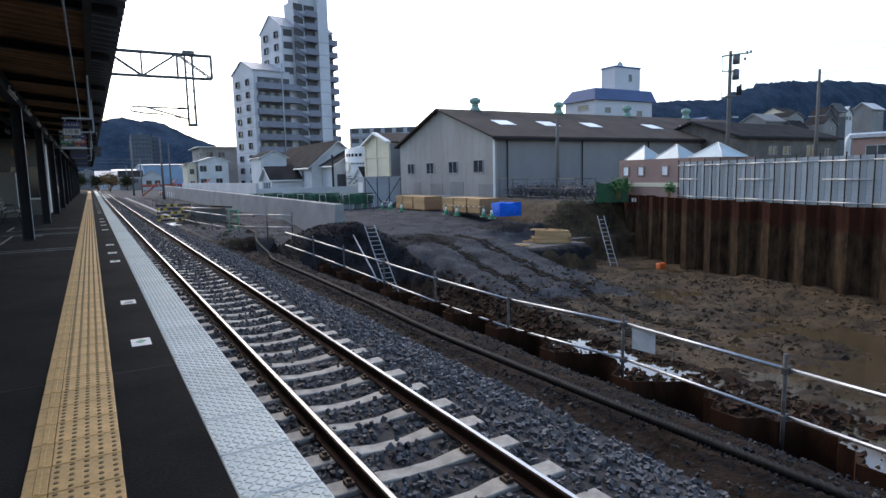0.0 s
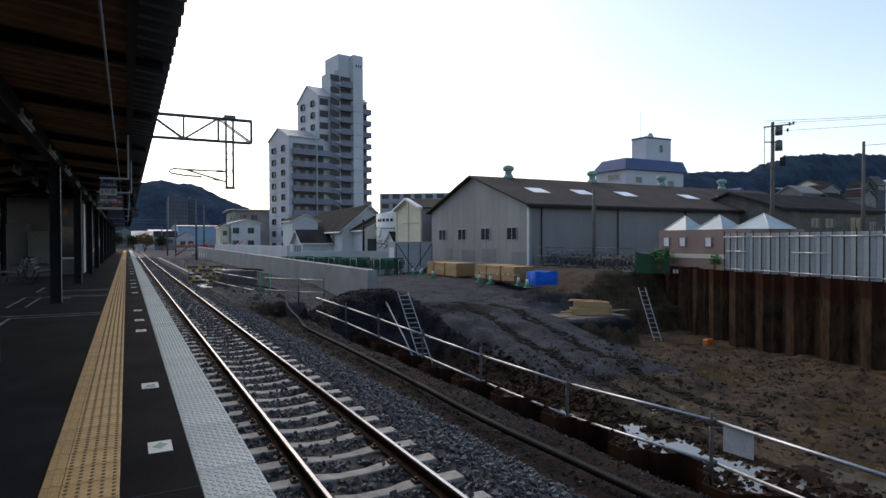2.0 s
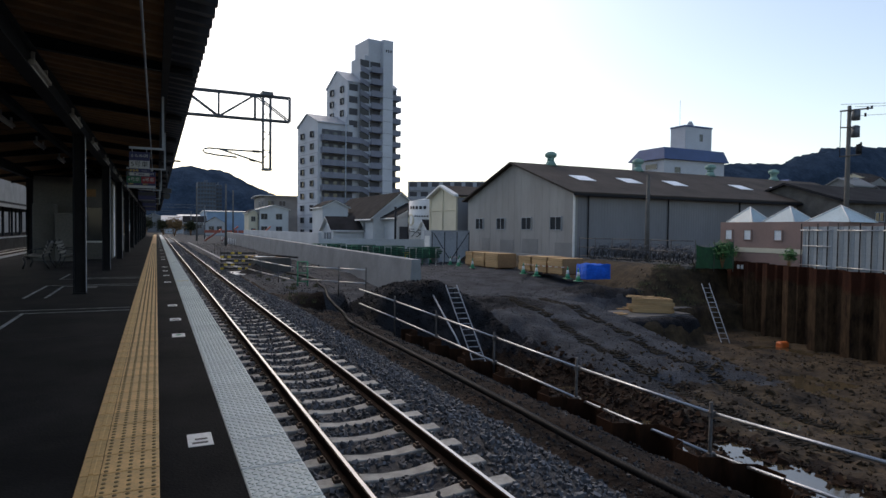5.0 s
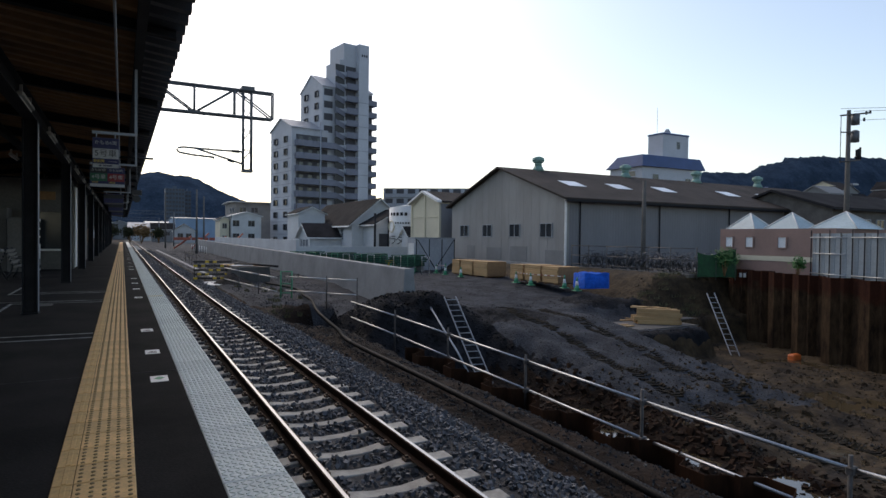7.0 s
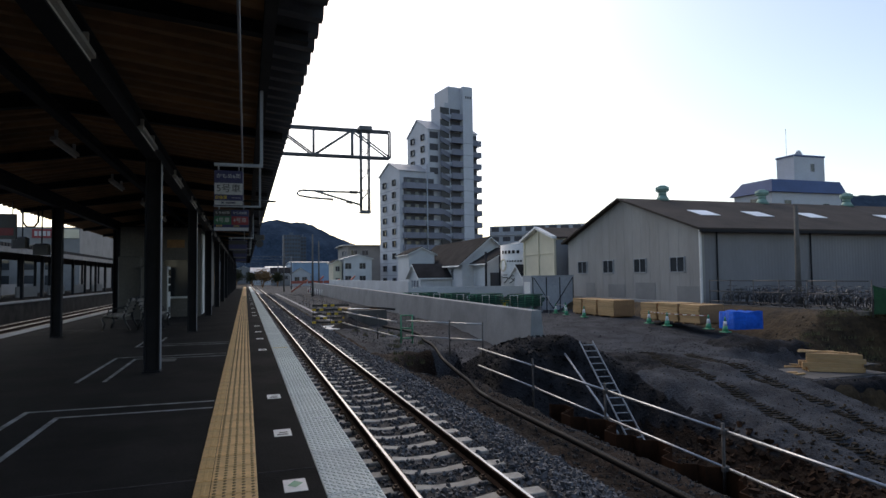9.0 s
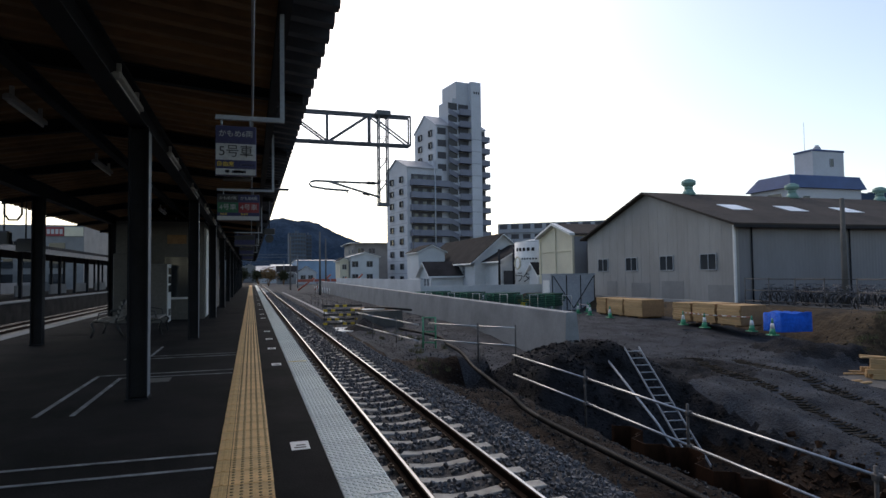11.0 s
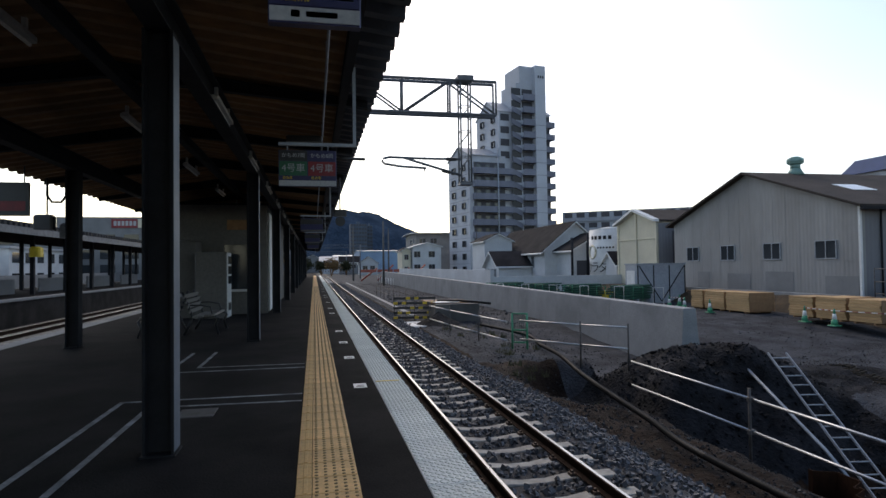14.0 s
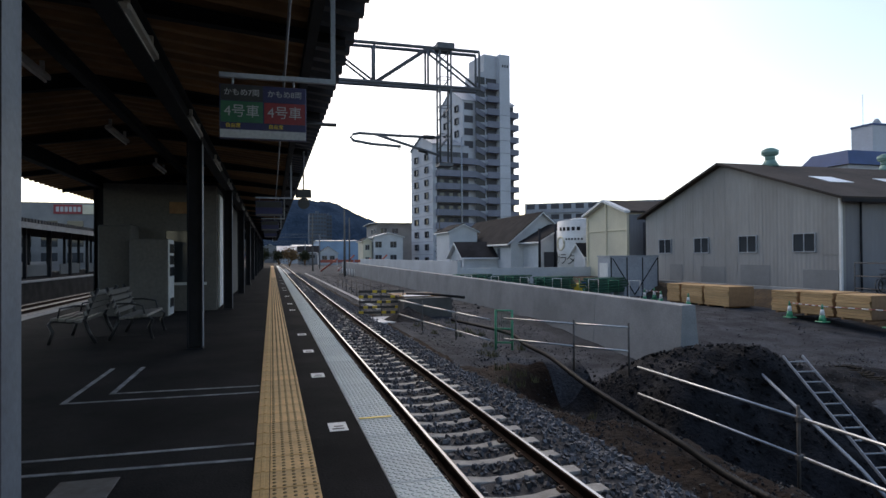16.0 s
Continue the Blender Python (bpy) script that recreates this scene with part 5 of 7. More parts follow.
def build_beige():
    b = thing("beige_building", "tall narrow beige storehouse with a pitched roof", "building")
    X0, Y0, Y1, EA, RI = 26.3, 56.2, 62.5, 4.72, 5.75
    part("wall", gable_walls(X0, 36, Y0, Y1, -1.4, EA, RI, "x"), "beige", b)
    part("roof", gable_roof(X0, 36, Y0, Y1, EA, RI, "x", 0.2, 0.14), "roof_dark", b, "dark brown metal roof")
    bm = gable_roof(X0 - 0.22, X0 - 0.16, Y0, Y1, EA - 0.03, RI - 0.03, "x", 0.22, 0.2)
    part("barge_board", bm, "white", b, "white barge boards")
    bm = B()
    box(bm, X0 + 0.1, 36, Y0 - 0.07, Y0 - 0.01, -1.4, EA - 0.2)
    part("side_cladding", bm, "cladding_shaded", b, "grey side cladding")
    for y in (Y0 + 0.1, (Y0 + Y1) / 2, Y1 - 0.1):
        bm = B()
        box(bm, X0 - 0.1, X0, y - 0.11, y + 0.11, -1.2, lerp(EA, RI, 1 - abs(y - (Y0 + Y1) / 2) / 3.15) - 0.1)
        part("joint_strip", bm, "beige", b)
    bm = B()
    box(bm, X0 - 0.07, X0, Y0, Y1, 3.3, 3.42)
    part("band", bm, "beige", b)
    bm = B()
    box(bm, X0 + 1.3, X0 + 2.0, Y0 - 0.12, Y0 - 0.07, 1.3, 3.9)
    part("louvre", bm, "recess", b, "dark louvre")
    s = thing("site_shed", "small grey steel site shed with a white door", "shed")
    bm = B()
    box(bm, 20.5, 24.1, 49.3, 50.75, -1.35, 1.25)
    part("body", bm, "grey_metal", s)
    bm = B()
    box(bm, 20.45, 24.15, 49.25, 50.8, 1.25, 1.33)
    part("roof", bm, "steel_lit", s)
    bm = B()
    box(bm, 20.46, 20.5, 49.5, 50.5, -1.25, 0.85)
    part("door", bm, "white", s, "white door")
    for u in range(4):
        x = 20.6 + u * 1.15
        bm = B()
        box(bm, x - 0.025, x + 0.025, 49.25, 49.3, -1.3, 1.2)
        part("rib", bm, "steel", s)
    bm = B()
    tube(bm, (20.7, 49.26, 1.15), (22.3, 49.26, -1.2), 0.03, 5)
    tube(bm, (22.3, 49.26, -1.2), (24.0, 49.26, 1.15), 0.03, 5)
    part("brace", bm, "steel", s)


build_beige()


def text(parent, s, m, size, material, name="lettering", sx=1.0):
    cu = bpy.data.curves.new(name, "FONT")
    cu.body, cu.size, cu.extrude = s, size, 0.002
    cu.align_x, cu.align_y = "CENTER", "CENTER"
    ob = new(name, cu)
    me = bpy.data.meshes.new_from_object(ob)
    bpy.data.objects.remove(ob)
    me.materials.append(M[material])
    o = new(name, me)
    o.parent = parent
    o.matrix_basis = m @ Matrix.Diagonal((sx, 1, 1, 1))
    return o


def build_tank():
    t = thing("storage_tank", "round white storage tank with dark painted lettering", "tank", at=(27.75, 66.5, -1.3))
    bm = B()
    tube(bm, (0, 0, 0), (0, 0, 5.85), 2.1, 40)
    tube(bm, (0, 0, 5.85), (0, 0, 6.15), 2.1, 40, 0, 0.5)
    part("shell", bm, "white", t)
    for ch, a in (("サ", 171), ("ラ", 195), ("ダ", 221)):
        r = radians(a)
        text(t, ch, pose(2.12 * math.cos(r), 2.12 * math.sin(r), 2.25, 90, 0, a + 90), 1.15, "black")
    for z, n, w, h, a0, step in ((5.1, 5, 0.2, 0.24, 186, 13), (4.15, 6, 0.11, 0.12, 206, 8)):
        for k in range(n):
            a = a0 + k * step
            r = radians(a)
            bm = B()
            box(bm, -w * 0.75, w * 0.75, -0.01, 0.01, -h * 0.7, h * 0.7)
            p = part("faded_mark", bm, "steel", t, "small dark painted marks")
            p.matrix_basis = pose(2.12 * math.cos(r), 2.12 * math.sin(r), z, 0, 0, a + 90)
    r = radians(184)
    bm = B()
    path_tube(bm, [(0.55 * math.cos(2 * math.pi * k / 20), 0, 0.6 * math.sin(2 * math.pi * k / 20)) for k in range(21)], 0.11, 5)
    p = part("faded_ring", bm, "beige", t, "faded yellowish painted ring")
    p.matrix_basis = pose(2.06 * math.cos(r), 2.06 * math.sin(r), 3.75, 0, 0, 184 + 90)
    # small lean-to roof before the tank
    house("lean_to_shed", "small white shed with a dark sloping roof beside the tank", 26.3, 29.4, 62.9, 65.4, -1.3, 1.3, 2.3, "x", "house", "tileroof", [], over=0.25)


def house(name, label, x0, x1, y0, y1, z0, eave, ridge, axis, wallm="house", roofm="tileroof", wins=(), at=(0, 0), rz=0, over=0.35, barge="white"):
    h = thing(name, label, "house", "houses beyond the wall", at=(at[0], at[1], 0), rz=rz)
    part("wall", gable_walls(x0, x1, y0, y1, z0, eave, ridge, axis), wallm, h)
    part("roof", gable_roof(x0, x1, y0, y1, eave, ridge, axis, over), roofm, h)
    bm = gable_roof(x0, x1, y0, y1, eave - 0.02, ridge - 0.02, axis, over + 0.06, 0.12)
    part("barge_board", bm, barge, h, "painted barge boards")
    for side, u, z, w, hh in wins:
        if side == "x":
            window(h, pose(x0 - 0.02, u, z, 0, 0, -90), w, hh, "steel_lit", 1, 0.06)
        else:
            window(h, pose(u, y0 - 0.02, z), w, hh, "steel_lit", 1, 0.06)
    return h


build_tank()
house("white_house", "white house with a grey tiled gable roof", 20.6, 24.2, 86, 92, -1.3, 4.35, 5.2, "y", "house", "tileroof", [("y", 22.4, 2.6, 1.2, 1.0)], over=0.25)
house("long_house", "long white storehouse with a dark tiled roof", 24.2, 31.2, 75, 96, -1.3, 3.0, 5.9, "y", "house", "tileroof", [("x", 78.5, 1.6, 0.8, 1.3), ("x", 82.5, 1.6, 0.8, 1.3), ("x", 86.5, 1.6, 0.8, 1.3)], over=0.6)
house("low_annexe", "low white annexe with a dark roof and open front", 25.6, 31.4, 70.5, 75, -1.3, 2.9, 4.5, "y", "house", "tileroof", [], over=0.5)
house("side_lean_to", "low white side building with a dark roof", 20.2, 24.2, 79, 84, -1.3, 1.3, 2.8, "x", "house", "tileroof", [("x", 80.2, 0.4, 0.7, 1.0), ("x", 81.5, 0.4, 0.7, 1.0), ("x", 82.8, 0.4, 0.7, 1.0)], over=0.4)
# dark sheet on the wall stands for the shade within the annexe front
bm = B()
box(bm, 25.9, 31.1, 70.43, 70.49, -1.0, 1.7)
solid("open_shed_front", bm, "recess", "dark sheet painting the shade inside the open front of the annexe", "shed front", kind="structure")
for x in (26.9, 25.2):
    bm = B()
    tube(bm, (x, 70.0, -1.3), (x, 70.0, 4.0 + (x > 26) * 0.4), 0.14, 8)
    solid("wooden_pole", bm, "steel", "dark wooden pole in front of the annexe", "pole", "poles before the houses")
house("row_house", "white two-storey house with grey windows", 21.9, 28.4, 150, 160, -1.3, 5.7, 6.6, "y", "house", "grey_metal", [("y", 22.8, 4.0, 1.5, 1.4), ("y", 26.2, 4.0, 1.5, 1.4), ("y", 22.8, 1.0, 1.5, 1.4), ("y", 26.2, 1.0, 1.5, 1.4), ("x", 153, 4.0, 1.5, 1.4), ("x", 157, 4.0, 1.5, 1.4)])
house("grey_block_house", "grey flat-roofed house behind the white one", 26.2, 36, 172, 190, -1.3, 10.0, 10.25, "x", "house_grey", "grey_metal", [("y", 28, 8, 1.8, 1.4), ("y", 31, 8, 1.8, 1.4), ("x", 175, 8, 1.8, 1.4), ("x", 180, 8, 1.8, 1.4)], over=0.9)
house("side_house", "narrow beige house beside the white one", 19.6, 21.6, 152, 160, -1.3, 4.9, 5.5, "y", "beige", "tileroof", [("y", 20.6, 3.4, 1.0, 1.2), ("y", 20.6, 0.6, 1.0, 1.2)])
house("blue_factory", "pale blue factory hall in the distance", 18, 34, 260, 300, -1.3, 7.5, 8.2, "x", "blue_wall", "grey_metal", [])
house("pale_hall", "pale factory hall in the distance", 10, 24, 330, 370, -1.3, 6.5, 7.6, "x", "house", "grey_metal", [])
for k, (x, y, w, h, wm, rm) in enumerate(((30, 205, 9, 6.5, "house", "tileroof"), (40, 230, 10, 7, "house_grey", "tileroof"), (8.5, 230, 7, 5, "house_grey", "tileroof"), (14, 210, 6, 4.5, "house", "tileroof"), (2, 260, 9, 5.5, "house", "grey_metal"), (-6, 300, 10, 7, "house_grey", "tileroof"), (48, 190, 12, 8, "house", "tileroof"), (62, 200, 12, 7, "house_grey", "tileroof"), (20, 410, 14, 9, "house", "tileroof"), (-14, 380, 14, 8, "house", "tileroof"), (44, 400, 16, 11, "house_grey", "grey_metal"))):
    house("far_house", "small pale house far down the line", x, x + w, y, y + w * 0.9, -1.3, h - 2, h, "xy"[k % 2], wm, rm, [("y", x + w * 0.3, h - 3.5, 1.6, 1.3), ("y", x + w * 0.7, h - 3.5, 1.6, 1.3)])


def far_block(name, label, x, y, w, d, h, floors, wall="house_grey", rz=0, cols=8, penthouse=True):
    t = thing(name, label, "building", at=(x, y, -1.3), rz=rz)
    bm = B()
    box(bm, 0, w, 0, d, 0, h)
    if penthouse:
        box(bm, w * 0.4, w * 0.6, d * 0.3, d * 0.6, h, h + 2.2)
    part("wall", bm, wall, t)
    fh = h / floors
    for f in range(floors):
        bm = B()
        box(bm, 0.2, w - 0.2, -0.5, 0, f * fh + 0.1, f * fh + fh * 0.42)
        part("balcony", bm, wall, t)
        for c in range(cols):
            bm = B()
            u = w * (c + 0.5) / cols
            box(bm, u - w / cols * 0.33, u + w / cols * 0.33, -0.05, 0, f * fh + fh * 0.42, f * fh + fh * 0.9)
            part("window", bm, "recess", t)
    return t


far_block("slab_block", "long grey apartment slab behind the warehouse", 65.0, 165, 48, 12, 16.4, 6, "grey_metal", -34, 15, False)
far_block("twin_block", "grey apartment block in front of the hill", 29.4, 520, 13.6, 18, 38.2, 12, "hazed_slate", 0, 6)
far_block("twin_block", "slim grey apartment block in front of the hill", 44.8, 540, 4.8, 18, 38.0, 12, "hazed_slate", 0, 2)


def build_tower():
    """The stepped apartment tower: low wing, high wing, stair tower and balconies."""
    t = thing("apartment_tower", "stepped white and grey apartment tower with balconies and a stair tower", "apartment building", at=(33.4, 142.0, -1.2), rz=10)
    part("low_wing", gable_walls(0, 9.0, 0, 12, 0, 27.0, 29.5, "x"), "tower", t)
    part("high_wing", gable_walls(7.6, 21.0, 0.3, 12, 0, 37.4, 40.8, "x"), "tower", t)
    part("low_roof", gable_roof(0, 7.5, 0, 12, 27.0, 29.5, "x", 0.3, 0.2), "grey_metal", t)
    part("high_roof", gable_roof(7.6, 21.0, 0.3, 12, 37.4, 40.8, "x", 0.25, 0.2), "grey_metal", t)
    bm = B()
    box(bm, 11.6, 18.6, -0.6, 6.5, 0, 44.0)
    box(bm, 12.6, 18.6, -0.6, 6.5, 44.0, 48.1)
    part("stair_core", bm, "tower", t)
    bm = B()
    box(bm, 15.9, 18.62, -2.0, -0.6, 0, 48.1)
    part("lift_shaft", bm, "tower", t, "pale full-height shaft")
    for k in range(3):
        bm = B()
        box(bm, 16.6 + k * 0.6, 16.9 + k * 0.6, -2.04, -2.0, 45.2, 45.8)
        part("roof_mark", bm, "steel", t)
    fh = 2.86
    for f in range(15):
        z = f * fh
        low = f < 9
        # dark strip painting the shade of the recess, and balcony of the wings
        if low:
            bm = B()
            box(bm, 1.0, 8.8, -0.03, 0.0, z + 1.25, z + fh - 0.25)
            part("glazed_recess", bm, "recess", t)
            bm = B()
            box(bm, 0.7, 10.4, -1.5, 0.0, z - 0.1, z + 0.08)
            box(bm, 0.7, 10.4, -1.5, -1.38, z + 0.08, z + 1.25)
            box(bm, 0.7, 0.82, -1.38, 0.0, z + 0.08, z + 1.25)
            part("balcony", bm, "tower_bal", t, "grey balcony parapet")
            for u in (2.2, 4.4, 6.6):
                bm = B()
                box(bm, u - 0.5, u + 0.5, -0.06, -0.03, z + 0.1, z + 2.1)
                part("door_pane", bm, "glass", t)
            window(t, pose(-0.03, 3.0, z + 1.6, 0, 0, -90), 1.6, 1.35, "recess", 0, 0.3)
            window(t, pose(-0.03, 8.6, z + 1.6, 0, 0, -90), 1.8, 1.35, "recess", 0, 0.3)
        elif f < 13:
            window(t, pose(7.57, 3.0, z + 1.6, 0, 0, -90), 1.6, 1.4, "recess", 0, 0.3)
            window(t, pose(7.57, 8.6, z + 1.6, 0, 0, -90), 1.8, 1.4, "recess", 0, 0.3)
            bm = B()
            box(bm, 8.0, 10.2, 0.24, 0.3, z + 1.0, z + fh - 0.3)
            part("dark_opening", bm, "recess", t)
        # stair zone: black plate painting the shade of the opening, with a slanted parapet
        bm = B()
        box(bm, 10.4, 12.8, -0.66, -0.6 if f else -0.6, z + 1.15, z + fh - 0.1)
        part("stair_opening", bm, "black", t)
        bm = B()
        extrude(bm, [(10.4, -0.9, z + 0.2), (12.8, -0.9, z - 0.8), (12.8, -0.9, z + 0.4), (10.4, -0.9, z + 1.4)], (0, 0.25, 0))
        part("stair_parapet", bm, "tower_bal", t)
        # balcony beside the shaft
        bm = B()
        box(bm, 12.8, 15.9, -1.9, -0.6, z - 0.1, z + 0.08)
        box(bm, 12.8, 15.9, -1.9, -1.78, z + 0.08, z + 1.3)
        part("balcony", bm, "tower_bal", t)
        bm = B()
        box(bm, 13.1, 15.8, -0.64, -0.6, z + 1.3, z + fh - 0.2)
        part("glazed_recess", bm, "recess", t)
        if f > 12:
            continue
        bm = B()
        box(bm, 18.62, 21.6, -1.0, 0.3, z - 0.1, z + 0.08)
        box(bm, 18.62, 21.6, -1.0, -0.88, z + 0.08, z + 1.2)
        box(bm, 21.48, 21.6, -0.88, 3.0, z - 0.1, z + 1.2)
        part("balcony", bm, "tower_bal", t)
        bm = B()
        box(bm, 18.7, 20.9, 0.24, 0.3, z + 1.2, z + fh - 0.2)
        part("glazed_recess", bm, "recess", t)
        bm = B()
        box(bm, 15.9, 18.64, -2.03, -2.0, z - 0.06, z + 0.03)
        part("floor_joint", bm, "tower_bal", t)
        if low:
            bm = B()
            box(bm, -0.03, 0, 0.2, 11.8, z - 0.05, z + 0.03)
            part("floor_joint", bm, "tower_bal", t)
    bm = B()
    tube(bm, (6.3, -1.6, 0), (6.3, -1.6, 28.6), 0.18, 8)
    part("downpipe", bm, "steel_lit", t)


build_tower()


def build_hotel():
    h = thing("domed_building", "white building with a dark blue roof and small dome", "building")
    bm = B()
    box(bm, 81.0, 96, 84, 92, -1.3, 14.4)
    part("wall", bm, "tower", h)
    bm = B()
    lo = [(80.4, 83.4, 14.4), (96.6, 83.4, 14.4), (96.6, 92.6, 14.4), (80.4, 92.6, 14.4)]
    hi = [(81.0, 84.0, 16.5), (95.8, 84.0, 16.5), (95.8, 90.2, 16.5), (81.0, 90.2, 16.5)]
    a, b = [bm.verts.new(p) for p in lo], [bm.verts.new(p) for p in hi]
    for i in range(4):
        bm.faces.new((a[i], a[(i + 1) % 4], b[(i + 1) % 4], b[i]))
    bm.faces.new(b)
    bm.faces.new(a[::-1])
    part("mansard_roof", bm, "blue_roof", h, "dark blue sloped roof")
    bm = B()
    box(bm, 87.0, 93.7, 85.0, 88.5, 16.5, 20.7)
    part("upper_storey", bm, "tower", h)
    bm = B()
    box(bm, 86.9, 93.8, 84.9, 88.6, 20.7, 21.0)
    part("parapet", bm, "blue_roof", h)
    bm = B()
    tube(bm, (90.3, 87, 21.0), (90.3, 87, 21.6), 0.6, 14)
    tube(bm, (90.3, 87, 21.6), (90.3, 87, 22.2), 0.6, 14, 0, 0.25)
    part("dome", bm, "tower", h)
    bm = B()
    tube(bm, (88.2, 87.5, 21.0), (88.2, 87.5, 26.0), 0.03, 5)
    part("aerial", bm, "steel", h)
    for x, z in ((84.2, 12.6), (92.5, 12.2)):
        window(h, pose(x, 83.95, z), 1.5, 1.1, "tower", 0)
    window(h, pose(91.0, 84.98, 18.9), 0.9, 1.4, "tower", 0)
    window(h, pose(80.95, 87.0, 13.2, 0, 0, -90), 3.0, 1.1, "tower", 0)


build_hotel()


def build_pink():
    p = thing("pink_pavilion", "low pink rendered building with three glassy pyramid roofs", "building")
    bm = B()
    box(bm, 29.3, 34.0, 22.0, 28.2, -1.0, 2.0)
    part("wall", bm, "pink", p)
    bm = B()
    box(bm, 29.27, 29.3, 22.0, 28.2, 0.35, 0.6)
    part("band", bm, "beige", p)
    for y in (27.6, 26.4, 24.6):
        window(p, pose(29.28, y, 1.3, 0, 0, -90), 0.5, 0.6, "pink", 0, 0.05, "skylight")
    for u, v, s, zz in ((30.3, 27.1, 0.85, 2.0), (31.0, 25.2, 0.95, 2.0), (31.8, 22.95, 1.15, 2.0)):
        bm = B()
        base = [bm.verts.new((u + a * s, v + b * s, zz)) for a, b in ((-1, -1), (1, -1), (1, 1), (-1, 1))]
        top = bm.verts.new((u, v, zz + 0.86))
        for i in range(4):
            bm.faces.new((base[i], base[(i + 1) % 4], top))
        bm.faces.new(base[::-1])
        q = part("pyramid_roof", bm, "pyramid", p, "pale glassy pyramid roof")
        bm = B()
        for a, b in ((-1, -1), (1, -1), (1, 1), (-1, 1)):
            tube(bm, (u + a * s, v + b * s, zz + 0.02), (u, v, zz + 0.88), 0.03, 5)
        part("glazing_bar", bm, "white", q)


build_pink()


def build_workshops():
    """The low workshop and the rendered hall with a rounded white eave behind the hoarding."""
    house("low_workshop", "long low grey workshop with a dark roof behind the hoarding", 50.2, 66.0, 34.0, 44.0, -1.3, 4.1, 5.7, "x", "concrete_dark", "tileroof", [("y", 55.0, 2.9, 1.3, 0.8), ("y", 57.2, 2.9, 1.3, 0.8), ("y", 61.4, 2.7, 1.8, 1.5), ("y", 64.2, 2.5, 1.0, 1.2)], over=0.4, barge="steel")
    b = thing("rendered_hall", "orange-brown rendered hall with a rounded white eave pipe", "building")
    bm = B()
    box(bm, 40.6, 56, 14.0, 20.0, -1.3, 3.0)
    part("wall", bm, "pink", b)
    for x in (42.4, 44.6, 46.8):
        window(b, pose(x, 19.98, 2.0, 0, 0, 180), 1.4, 0.9, "steel_lit", 1)
    for y in (18.6, 16.6, 14.8):
        window(b, pose(40.58, y, 2.1, 0, 0, -90), 1.3, 0.9, "steel_lit", 1)
    bm = B()
    path_tube(bm, [(40.3, 20.2, 1.0), (40.3, 20.2, 2.7), (40.4, 20.2, 3.0), (40.7, 20.2, 3.2), (46, 20.2, 3.45), (56, 20.2, 3.7)], 0.11, 8)
    part("eave_pipe", bm, "white", b, "rounded white eave pipe")
    bm = B()
    box(bm, 40.4, 56.2, 13.8, 20.1, 3.0, 3.2)
    part("roof", bm, "grey_metal", b)


build_workshops()
for x, y, w, h, z, wm, rm, ax in ((95, 60, 5.5, 3.0, 7.0, "house_grey", "house_grey", "x"), (91, 62, 3, 2.6, 5.8, "house", "tileroof", "y"), (112, 60, 3, 3.5, 8.0, "recess", "tileroof", "y"), (116.4, 60, 2.6, 5.0, 7.4, "recess", "recess", "x"), (120.4, 61, 2.8, 3.4, 8.6, "house", "grey_metal", "y"), (128, 60, 4.4, 4.4, 8.6, "house_grey", "house", "x"), (79.5, 61, 4.2, 3.0, 6.0, "blue_wall", "blue_roof", "y"), (104, 66, 4, 2.6, 6.4, "house_grey", "tileroof", "y"), (86, 75, 4, 2.4, 6.4, "beige", "tileroof", "x"), (135, 80, 6, 3.5, 10, "house_grey", "tileroof", "y"), (150, 90, 7, 4, 12, "beige", "tileroof", "x"), (100, 58, 3.5, 2.2, 6.6, "recess", "tileroof", "x"), (108, 58, 4.2, 2.4, 7.2, "house_grey", "tileroof", "y")):
    house("hillside_house", "small house among the roofs below the hill", x, x + w, y, y + w * 0.8, -2, z + h - 1.2, z + h, ax, wm, rm, [("y", x + w * 0.3, z + h - 2.0, 0.8, 0.7), ("y", x + w * 0.7, z + h - 2.0, 0.8, 0.7)], over=0.2, barge="house_grey")


